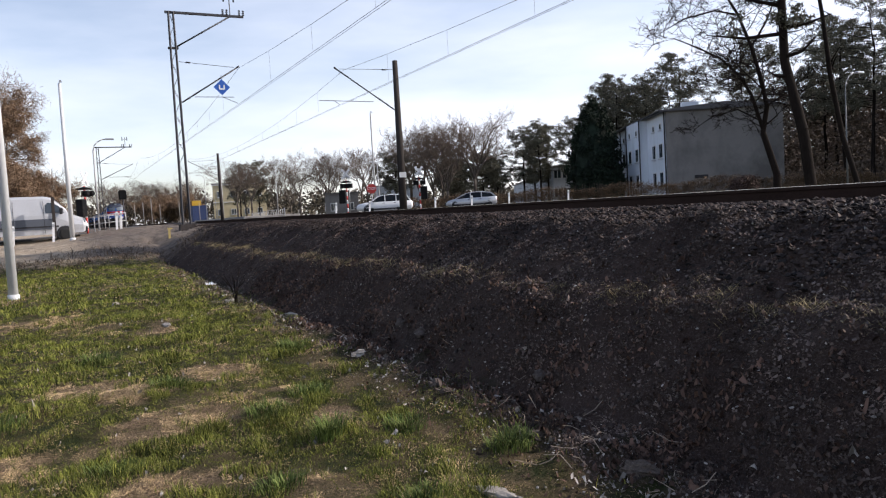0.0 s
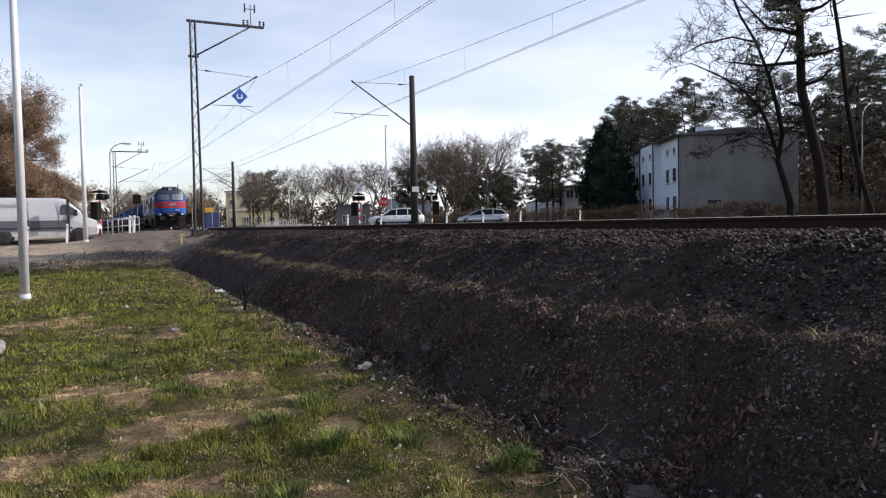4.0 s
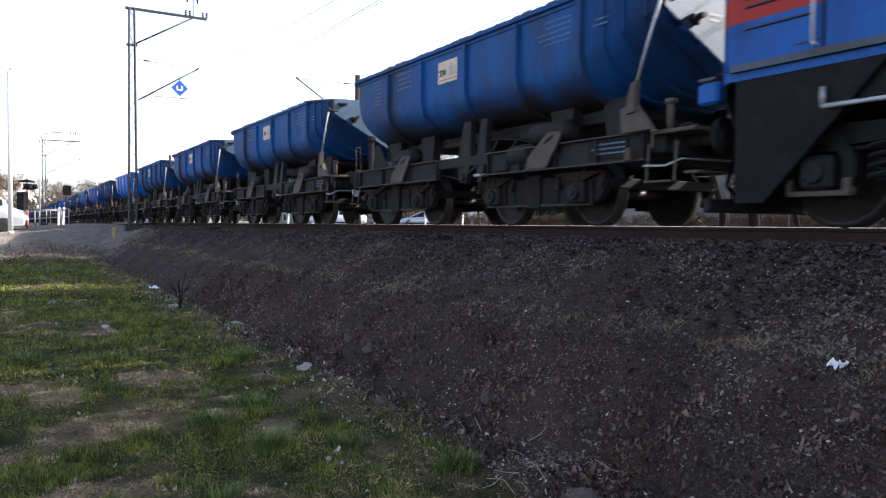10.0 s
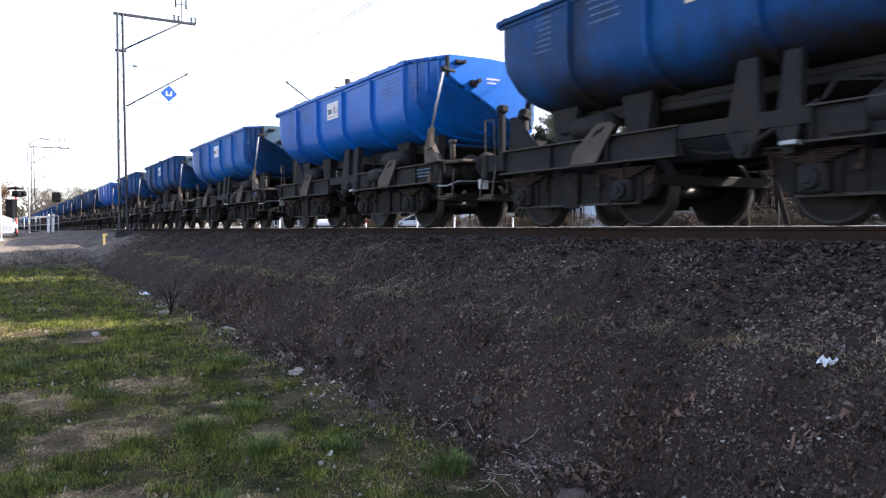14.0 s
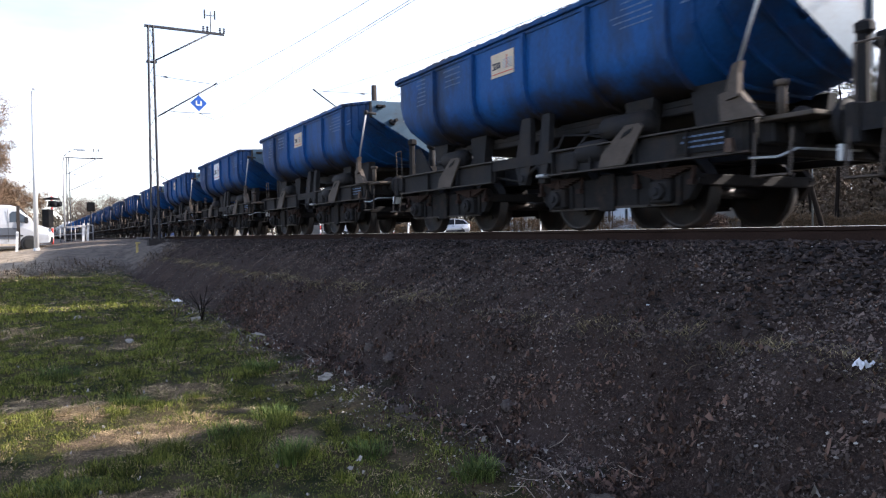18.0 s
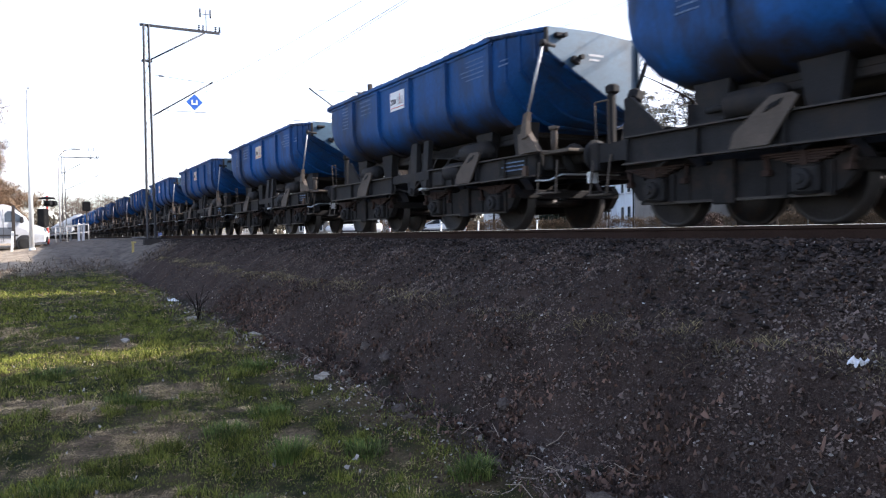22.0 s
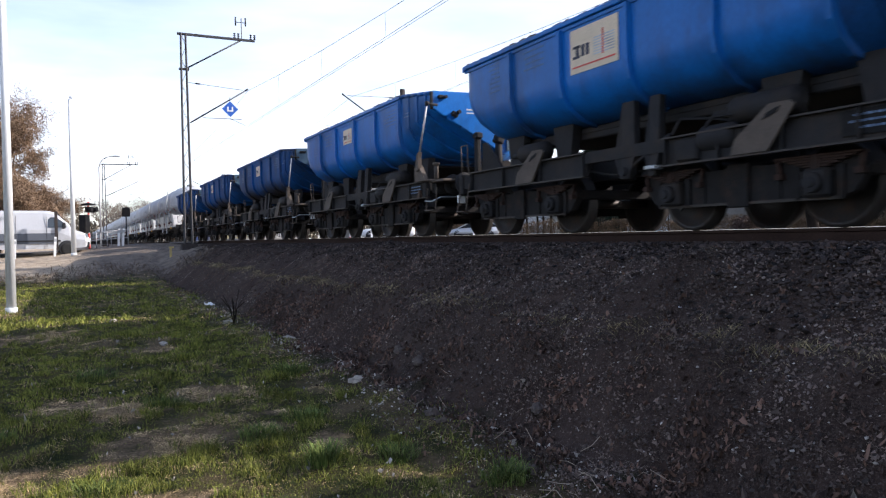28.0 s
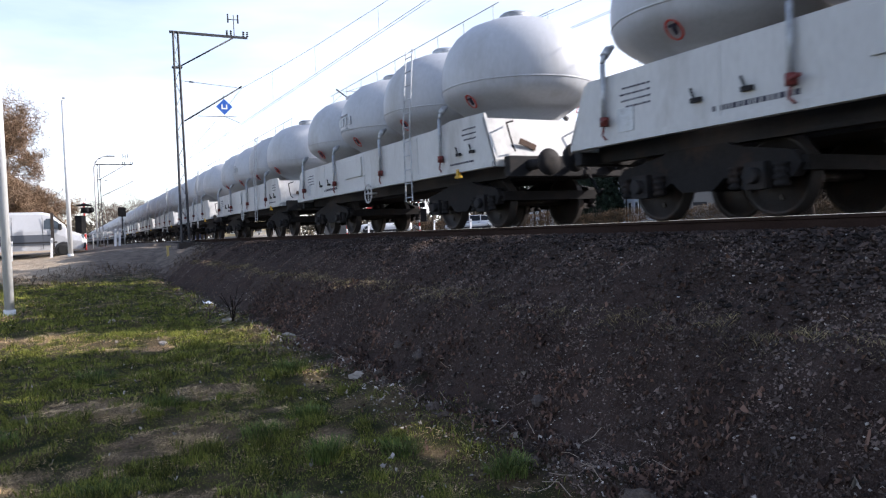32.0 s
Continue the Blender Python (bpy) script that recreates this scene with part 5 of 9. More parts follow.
def locomotive():
    L, hw = 15.6, 1.47
    t = thing("locomotive", "blue and red diesel locomotive with dark grey roof", "locomotive", pose(0, 0, 0))
    M_livery = livery()

    def nose(x, z):
        u = min(1.0, abs(x) / hw)
        return 0.55 * u ** 3.2 + max(0.0, z - 2.72) * 0.30 + max(0.0, z - 3.55) ** 2 * 0.9

    side = [1.50, 1.60, 1.66, 2.1, 2.42, 2.72, 3.0, 3.3]
    roof = [(1.44, 3.42), (1.30, 3.66), (1.02, 3.92), (0.66, 4.10), (0.30, 4.18), (0.0, 4.20)]
    half = [(hw - (0.03 if z < 1.63 else 0.0), z) for z in side]
    ring_f, ring_r = [], []
    prof = [(-x, z) for x, z in half] + [(-x, z) for x, z in roof] + [(x, z) for x, z in reversed(roof[:-1])] + [(x, z) for x, z in reversed(half)]
    wall_i = len(half)
    for x, z in prof:
        ring_f.append((x, nose(x, z), z))
        ring_r.append((x, L - nose(x, z), z))
    walls, top = Build(), Build()
    nP = len(prof)
    walls.loft([ring_f[:wall_i], ring_r[:wall_i]], False, False)
    walls.loft([ring_f[nP - wall_i:], ring_r[nP - wall_i:]], False, False)
    top.loft([ring_f[wall_i - 1:nP - wall_i + 1], [(x, 2.7, z) for x, _, z in ring_f[wall_i - 1:nP - wall_i + 1]], [(x, L - 2.7, z) for x, _, z in ring_f[wall_i - 1:nP - wall_i + 1]], ring_r[wall_i - 1:nP - wall_i + 1]], False, False, True)
    # rounded ends, level by level
    levels = [z for _, z in half] + [z for _, z in roof]
    widths = [x for x, _ in half] + [x for x, _ in roof]
    for end in (0, 1):
        rows_low, rows_top = [], []
        for w, z in zip(widths, levels):
            row = []
            for i in range(17):
                x = -w + 2 * w * i / 16
                yy = nose(x, z)
                row.append((x, yy if end == 0 else L - yy, z))
            (rows_low if z <= 3.31 else rows_top).append(row)
        rows_top.insert(0, rows_low[-1])
        walls.loft(rows_low, False, False, True)
        top.loft(rows_top[:-1], False, False, True)
    part("body", walls, M_livery, t)
    part("roof", top, M_roof, t, "dark grey curved roof")
    part("floor", Build().box((0, L / 2, 1.34), (2.72, L - 1.5, 0.34)), M_grime, t)
    for y in (2.7, 5.2, 8.0, 10.4, 12.9):
        rl = Build()
        rr = [(x * 1.012, y, z * 1.006) for x, z in [(-1.44, 3.42)] + [(-a, c) for a, c in roof[1:]] + list(reversed(roof[:-1]))]
        for p, q in zip(rr[:-1], rr[1:]):
            rl.tube(p, q, 0.02, None, 4)
        part("roof_seam", rl, M_roof, t)
    part("roof_hatch", Build().box((0, 6.6, 4.15), (1.3, 3.2, 0.14), None, 0.8, 0.03), M_roof, t)
    part("roof_hatch", Build().box((0, 10.6, 4.15), (1.3, 2.2, 0.14), None, 0.8, 0.03), M_roof, t)
    part("exhaust", Build().tube((0.2, 8.6, 4.15), (0.2, 8.6, 4.42), 0.22, 0.18, 12), M_black, t)
    part("roof_intake", Build().plate([(-1.18, 10.4, 3.84), (-1.18, 12.4, 3.84), (-0.75, 12.4, 4.12), (-0.75, 10.4, 4.12)], 0.05), M_black, t, "black slatted roof intake")
    for s_y, sg in ((0.0, 1), (L, -1)):
        # headlight housing
        hd = part("headlight_housing", Build().box((0, s_y + sg * 0.88, 3.97), (1.20, 0.85, 0.42), None, 0.82, 0.07), M_roof, t)
        part("headlight_ring", Build().box((0, s_y + sg * 0.46, 3.96), (0.52, 0.22, 0.46), None, 1, 0.05), M_black, hd)
        part("headlight", Build().box((0, s_y + sg * 0.36, 3.96), (0.36, 0.06, 0.32), None, 1, 0.035), M_pale_glass, hd, "square headlamp glass")
        part("horn", Build().tube((-0.62, s_y + sg * 1.0, 3.95), (-0.62, s_y + sg * 0.75, 4.22), 0.025, 0.05, 8).tube((-0.5, s_y + sg * 1.0, 3.95), (-0.5, s_y + sg * 0.8, 4.20), 0.025, 0.05, 8), M_black, t)
        part("aerial", Build().tube((0.8, s_y + sg * 1.1, 4.0), (0.8, s_y + sg * 1.1, 4.42), 0.04, None, 6), M_black, t)
        # windscreens: curved panes with frames
        for sx in (-1, 1):
            pane, fra = Build(), Build()
            x0, x1, z0, z1 = sx * 0.11, sx * 1.21, 2.84, 3.44
            for bl, grow, out in ((fra, 0.05, 0.012), (pane, 0.0, 0.03)):
                rows = []
                for i in range(7):
                    z = z0 - grow + (z1 - z0 + 2 * grow) * i / 6
                    row = []
                    for k in range(9):
                        x = x0 - sx * grow + (x1 - x0 + 2 * sx * grow) * k / 8
                        if i in (0, 6):
                            x = x0 - sx * (grow - 0.07) + (x1 - x0 + 2 * sx * (grow - 0.07)) * k / 8
                        row.append((x, s_y + sg * (nose(x, z) - out), z))
                    rows.append(row)
                back = [[(x, y + sg * 0.035, z) for x, y, z in r] for r in rows]
                bl.loft(rows, False, False, True)
                ring = rows[0] + [r[-1] for r in rows[1:-1]] + rows[-1][::-1] + [r[0] for r in rows[-2:0:-1]]
                ringb = back[0] + [r[-1] for r in back[1:-1]] + back[-1][::-1] + [r[0] for r in back[-2:0:-1]]
                bl.loft([ring, ringb], True, False)
            wf = part("windscreen_frame", fra, M_black, t)
            # one pane paler: its brighter sky reflection is painted in the base colour
            part("windscreen", pane, M_pale_glass if sx > 0 else M_wind, wf, "curved windscreen glass")
            wp = Build().tube((sx * 0.62, s_y + sg * (nose(0.62, 2.85) - 0.06), 2.85), (sx * 0.36, s_y + sg * (nose(0.36, 3.4) - 0.06), 3.40), 0.012, None, 4)
            part("wiper", wp, M_black, wf)
        # lower face
        skirt = Build()
        rows = []
        for z, k in ((1.66, 0.0), (1.35, 0.02), (0.95, 0.10), (0.45, 0.30), (0.22, 0.34)):
            rows.append([((-1.40 + 0.05 * k + (2.8 - 0.1 * k) * i / 14), s_y + sg * (nose(-1.40 + 2.8 * i / 14, 1.6) + 0.02 + 0.18 * (1 if z < 1.3 else 0)), z) for i in range(15)])
        skirt.loft(rows, False, False, True)
        skirt.loft([[(x, y + sg * 0.05, z) for x, y, z in r] for r in reversed(rows)], False, False, True)
        part("front_apron", skirt, M_black, t, "black front apron")
        for sx in (-1, 1):
            part("apron_cheek", Build().plate([(sx * 1.40, s_y + sg * 0.62, 1.60), (sx * 1.40, s_y + sg * 2.25, 1.60), (sx * 1.38, s_y + sg * 0.95, 0.25), (sx * 1.38, s_y + sg * 0.62, 0.25)], 0.06), M_black, t)
            lm = part("lamp_box", Build().box((sx * 1.08, s_y + sg * 0.16, 1.46), (0.46, 0.28, 0.24), None, 1, 0.03), M_livery, t, "blue lamp box")
            part("lamp", Build().revolve((sx * 1.02, s_y + sg * 0.015, 1.46), [(0.02, -0.02 * sg), (0.085, 0.0), (0.085, 0.03 * sg)], 12, "y"), M_lamp, lm, "lit round lamp")
            part("lamp", Build().revolve((sx * 1.20, s_y + sg * 0.018, 1.46), [(0.02, -0.02 * sg), (0.06, 0.0), (0.06, 0.03 * sg)], 12, "y"), M_pale_glass, lm)
            part("front_step", Build().box((sx * 1.1, s_y + sg * 0.0, 0.62), (0.5, 0.2, 0.03)), M_bracket, t, "dusty steel step")
            part("front_hand_rail", Build().path([(sx * 0.9, s_y + sg * 0.02, 1.72), (sx * 0.9, s_y - sg * 0.03, 1.76), (sx * 0.25, s_y - sg * 0.06, 1.76), (sx * 0.25, s_y - sg * 0.02, 1.72)], 0.012, 5), M_black, t)
        for x in (-0.30, -0.18, -0.06, 0.10, 0.22, 0.34):
            part("number_bar", Build().box((x, s_y - sg * 0.02, 1.50), (0.07, 0.02, 0.11)), M_faint_white, t, "white painted bar")
        for x in (-0.10, 0.02, 0.14):
            part("number_bar", Build().box((x, s_y - sg * 0.01, 1.32), (0.08, 0.02, 0.09)), M_faint_white, t, "white painted bar")
        part("red_line", Build().loft([[(-1.35 + 2.7 * i / 14, s_y + sg * (nose(-1.35 + 2.7 * i / 14, 1.6) - 0.012), z) for i in range(15)] for z in (1.66, 1.70)], False, False), M_red, t)
        emb = Build()
        for k in range(5):
            emb.box((0.28, s_y - sg * 0.016, 2.42 + 0.045 * k - 0.09), (0.30, 0.02, 0.022))
        emb.box((0.02, s_y - sg * 0.016, 2.42), (0.05, 0.02, 0.4)).box((-0.12, s_y - sg * 0.015, 2.42), (0.24, 0.02, 0.03)).box((-0.02, s_y - sg * 0.014, 2.32), (0.3, 0.02, 0.03), Euler((0, 0.7, 0)).to_matrix())
        part("emblem", emb, M_faint_white, t, "white striped company emblem")
        part("door_hatch", Build().box((0.0, s_y - sg * 0.005, 2.0), (0.5, 0.03, 0.34), None, 1, 0.01), M_livery, t)
        part("number_bar", Build().box((0.62, s_y - sg * 0.0, 1.88), (0.4, 0.02, 0.05)), M_plain_white, t, "small white painted bars")
        buffers(t, s_y + sg * 0.12, -sg, 1.04)
        for sx in (-1, 1):
            part("buffer_block", Build().box((sx * 0.875, s_y - sg * 0.48, 1.04), (0.52, 0.06, 0.36), None, 1, 0.02), M_under, t, "broad flat buffer head")
            part("air_hose", Build().path([(sx * 0.45, s_y + sg * 0.05, 0.95), (sx * 0.47, s_y - sg * 0.15, 0.75), (sx * 0.45, s_y - sg * 0.22, 0.5), (sx * 0.36, s_y - sg * 0.18, 0.38), (sx * 0.30, s_y - sg * 0.05, 0.5)], 0.028, 6), M_black, t)
        part("rail_guard", Build().box((0, s_y + sg * 0.12, 0.24), (2.5, 0.10, 0.16), None, 1, 0.02), M_under, t)
        part("step_plate", Build().box((0, s_y - sg * 0.02, 1.67), (2.2, 0.22, 0.03)), M_roof, t)
    # side openings: y, z, width, height, kind
    things_side = [(0.86, 3.02, 0.30, 0.50, "glass"), (1.26, 3.02, 0.36, 0.50, "glass"), (3.50, 2.66, 0.84, 1.12, "grille"), (4.42, 2.66, 0.72, 1.12, "grille"), (5.44, 2.70, 0.74, 1.04, "grille"), (6.42, 2.95, 0.62, 0.54, "pane"), (7.40, 2.76, 0.74, 0.88, "grille"), (8.44, 2.92, 0.72, 0.56, "grille"), (10.43, 2.77, 0.80, 0.88, "red_grille"), (11.40, 2.95, 0.62, 0.50, "pane"), (14.34, 3.02, 0.36, 0.50, "glass"), (14.74, 3.02, 0.30, 0.50, "glass")]
    for sx in (-1, 1):
        x = sx * hw
        for y, z, w, h, kind in things_side:
            if kind == "red_grille" or kind == "grille":
                g = part("radiator_grille", Build().box((x, y, z), (0.05, w + 0.06, h + 0.06), None, 1, 0.02), M_black, t, "dark louvred radiator grille")
                sl = Build()
                n = int(h / 0.06)
                for k in range(n):
                    sl.box((x + sx * 0.03, y, z - h / 2 + h * (k + 0.5) / n), (0.02, w, 0.02), Euler((0, sx * 0.6, 0)).to_matrix())
                part("slats", sl, M_black if kind == "grille" else M_rust, g)
            else:
                wf = part("window_frame", Build().box((x, y, z), (0.05, w + 0.08, h + 0.08), None, 1, 0.022), M_steel if kind == "pane" else M_black, t, "rounded side window frame")
                part("glass", Build().box((x + sx * 0.02, y, z), (0.03, w - 0.02, h - 0.02), None, 1, 0.012), M_pale_glass if kind == "pane" else M_glass, wf)
        for y in (2.06, 13.62):
            part("door_gap", Build().box((x, y, 2.46), (0.030, 0.81, 1.73), None, 1, 0.01), M_black, t, "dark gap round the cab door")
            dr = part("door", Build().box((x, y, 2.46), (0.04, 0.74, 1.66), None, 1, 0.015), M_livery, t, "cab door with round-cornered window")
            part("window_seal", Build().box((x + sx * 0.012, y, 2.98), (0.03, 0.46, 0.62), None, 1, 0.012), M_black, dr)
            part("glass", Build().box((x + sx * 0.020, y, 2.98), (0.03, 0.36, 0.52), None, 1, 0.012), M_pale_glass, dr)
            part("door_handle", Build().box((x + sx * 0.04, y - 0.22, 2.3), (0.04, 0.05, 0.16)), M_steel, dr)
            for d in (-0.46, 0.46):
                part("hand_rail", Build().path([(x, y + d, 3.05), (x + sx * 0.07, y + d, 3.0), (x + sx * 0.07, y + d, 1.72), (x, y + d, 1.68)], 0.016, 6), M_plain_white, t, "white hand rail")
            part("step_frame", Build().path([(x * 0.99, y + 0.4, 1.3), (x * 0.99, y + 0.4, 1.12), (x * 0.99, y - 0.4, 1.12), (x * 0.99, y - 0.4, 1.3)], 0.025, 6), M_steel, t)
        rows = []
        for y0, y1, zs in ((3.08, 3.95, (1.98, 1.92, 1.86, 1.80)), (4.08, 4.85, (1.98, 1.92, 1.86, 1.80)), (5.05, 5.85, (2.08, 2.02, 1.96, 1.90)), (6.0, 6.9, (2.50, 2.44, 2.38, 2.32)), (7.05, 8.3, (2.10, 2.04, 1.98)), (9.95, 10.85, (2.26, 2.20, 2.14, 2.08)), (11.0, 12.7, (2.30, 2.24, 2.18, 2.12, 2.06)), (12.75, 13.1, (2.30, 2.24, 2.18, 2.12)), (0.85, 1.55, (2.62, 2.54, 2.30, 2.22, 2.0)), (14.1, 14.85, (2.62, 2.54, 2.30, 2.22, 2.0))):
            for z in zs:
                rows.append((y0, y1, z))
        for y0, y1, z in rows:
            part("side_rib", Build().box((x + sx * 0.008, (y0 + y1) / 2, z), (0.03, y1 - y0, 0.022), None, 1, 0.006), M_ink, t)
        for y in (2.62, 4.95, 5.92, 6.95, 8.4, 9.88, 10.92, 12.72):
            part("body_seam", Build().box((x + sx * 0.004, y, 2.42), (0.012, 0.014, 1.62)), M_ink, t)
        part("body_seam", Build().box((x + sx * 0.004, L / 2, 1.74), (0.012, L - 2.6, 0.014)), M_ink, t)
        part("sill", Build().box((x + sx * 0.0, L / 2, 1.62), (0.06, L - 1.2, 0.07)), M_roof, t)
        p = part("owner_panel", Build().box((x + sx * 0.012, 9.14, 2.23), (0.012, 1.42, 0.76)), M_plain_white, t, "white company board with blue bars")
        mk = Build()
        for k, (d, w) in enumerate(((0.45, 0.06), (0.30, 0.22), (0.12, 0.06), (-0.02, 0.06))):
            mk.box((x + sx * 0.02, 9.14 + 0.12 + d, 2.28), (0.006, w, 0.26 if w < 0.2 else 0.05)).box((x + sx * 0.02, 9.14 + 0.12 + d, 2.17), (0.0065, w, 0.05))
        part("mark", mk, M_sign_blue, p)
        for k in range(9):
            part("line", Build().box((x + sx * 0.02, 8.72, 2.54 - 0.06 * k), (0.006, 0.5, 0.028)), M_steel, p)
        part("line", Build().box((x + sx * 0.02, 9.14, 1.91), (0.006, 1.36, 0.03)), M_red, p)
        for k in range(8):
            if k != 3:
                part("number_bar", Build().box((x + sx * 0.012, 11.6 - k * 0.17, 1.80), (0.012, 0.10, 0.17)), M_faint_white, t, "white painted bar")
        bars(t, x + sx * 0.008, 7.1, 2.2, 1, 1.2, 0.1, 0.06, M_plain_white, "lettering", 21)
        bars(t, x + sx * 0.008, 7.8, 1.98, 2, 0.5, 0.1, 0.05, M_plain_white, "lettering", 22)
        part("lettering", Build().box((x + sx * 0.03, 3.0, 1.50), (0.01, 0.7, 0.05)), M_steel, t, "white painted bar")
        tk = part("fuel_tank", Build().box((sx * 0.98, 7.6, 0.86), (0.8, 3.3, 0.82), None, 1, 0.06), M_grime, t, "grimy fuel tank")
        part("battery_box", Build().box((sx * 1.25, 7.6, 0.95), (0.3, 1.1, 0.62), None, 1, 0.02), M_black, tk)
        part("gauge", Build().revolve((sx * 1.42, 8.8, 1.05), [(0.02, -0.02), (0.10, 0.0), (0.10, 0.03)], 12, "x"), M_steel, tk)
        part("air_pipe", Build().tube((sx * 1.3, 4.0, 1.18), (sx * 1.3, 12.0, 1.18), 0.03, None, 6), M_under, t)
        for y in (5.4, 10.0):
            part("air_reservoir", Build().tube((sx * 1.1, y - 0.5, 1.12), (sx * 1.1, y + 0.5, 1.12), 0.17, None, 12), M_under, t)
    for yc in (3.5, 12.1):
        loco_bogie(t, yc, 0.525)
        for a in (-2.1, 0.0, 2.1):
            wheelset(t, yc + a, 0.525)
        for sx in (-1, 1):
            part("sand_box", Build().box((sx * 1.22, yc + 1.05, 1.02), (0.26, 0.4, 0.34), None, 1, 0.03), M_under, t)
    return t



# ---- crossing and road ----
M_asphalt = mat("asphalt", (0.075, 0.073, 0.072), 0.9, 0, 0.2, 1, 60, 0.3)
road = Build()
rd = []
for x in (-60, -30, -8, 0, 4, 16, 24, 40, 70, 110):
    zc = float(height(np.array([x]), np.array([51.0]))[0]) + 0.02
    c = 51.0 + 0.06 * max(0, x - 12)
    rd.append([(x, c - 3.6, zc), (x, c + 3.6, zc), (x, c + 3.6, zc - 0.1), (x, c - 3.6, zc - 0.1)])
road.loft(rd)
tagged(new("road", road.mesh("road")), "worn grey asphalt road over the level crossing", "road", kind="structure").data.materials.append(M_asphalt)
M_panel = mat("crossing_panel", (0.16, 0.15, 0.145), 0.85, 0, 0.2, 2, 50, 0.2)
deck = thing("crossing_deck", "grey concrete panels between the rails of the crossing", "crossing deck", pose(0, 0, 0), kind="structure")
for tx in (TRACK_X, TRACK2_X):
    for i in range(6):
        for dx, w in ((0, 1.30), (-1.25, 0.86), (1.25, 0.86)):
            part("panel", Build().box((tx + dx, 48.0 + i * 1.2, RAIL_Z - 0.075), (w, 1.17, 0.13), None, 1, 0.01), M_panel, deck)


# ---- vehicles ----
M_tyre = mat("tyre_rubber", (0.018, 0.018, 0.018), 0.85, 0, 0.2, 5, 40, 0.2)
M_rim = mat("wheel_rim", (0.38, 0.39, 0.40), 0.35, 0.8, 0.15, 5, 40, 0.05)
M_car_white = mat("car_paint_white", (0.74, 0.75, 0.76), 0.25, 0, 0.06, 1, 20, 0.0, spec=0.6)
M_car_silver = mat("car_paint_silver", (0.52, 0.53, 0.55), 0.3, 0.5, 0.08, 1, 20, 0.0, spec=0.6)
M_van_grey = mat("van_lower_grey", (0.085, 0.095, 0.115), 0.35, 0, 0.1, 1, 20, 0.0)
M_trim = mat("black_plastic", (0.02, 0.02, 0.022), 0.6, 0, 0.2, 4, 30, 0.1)


M_car_glass = mat("tinted_car_glass", (0.012, 0.014, 0.017), 0.2, 0, 0.1, 2, 10, 0.0, spec=0.18)


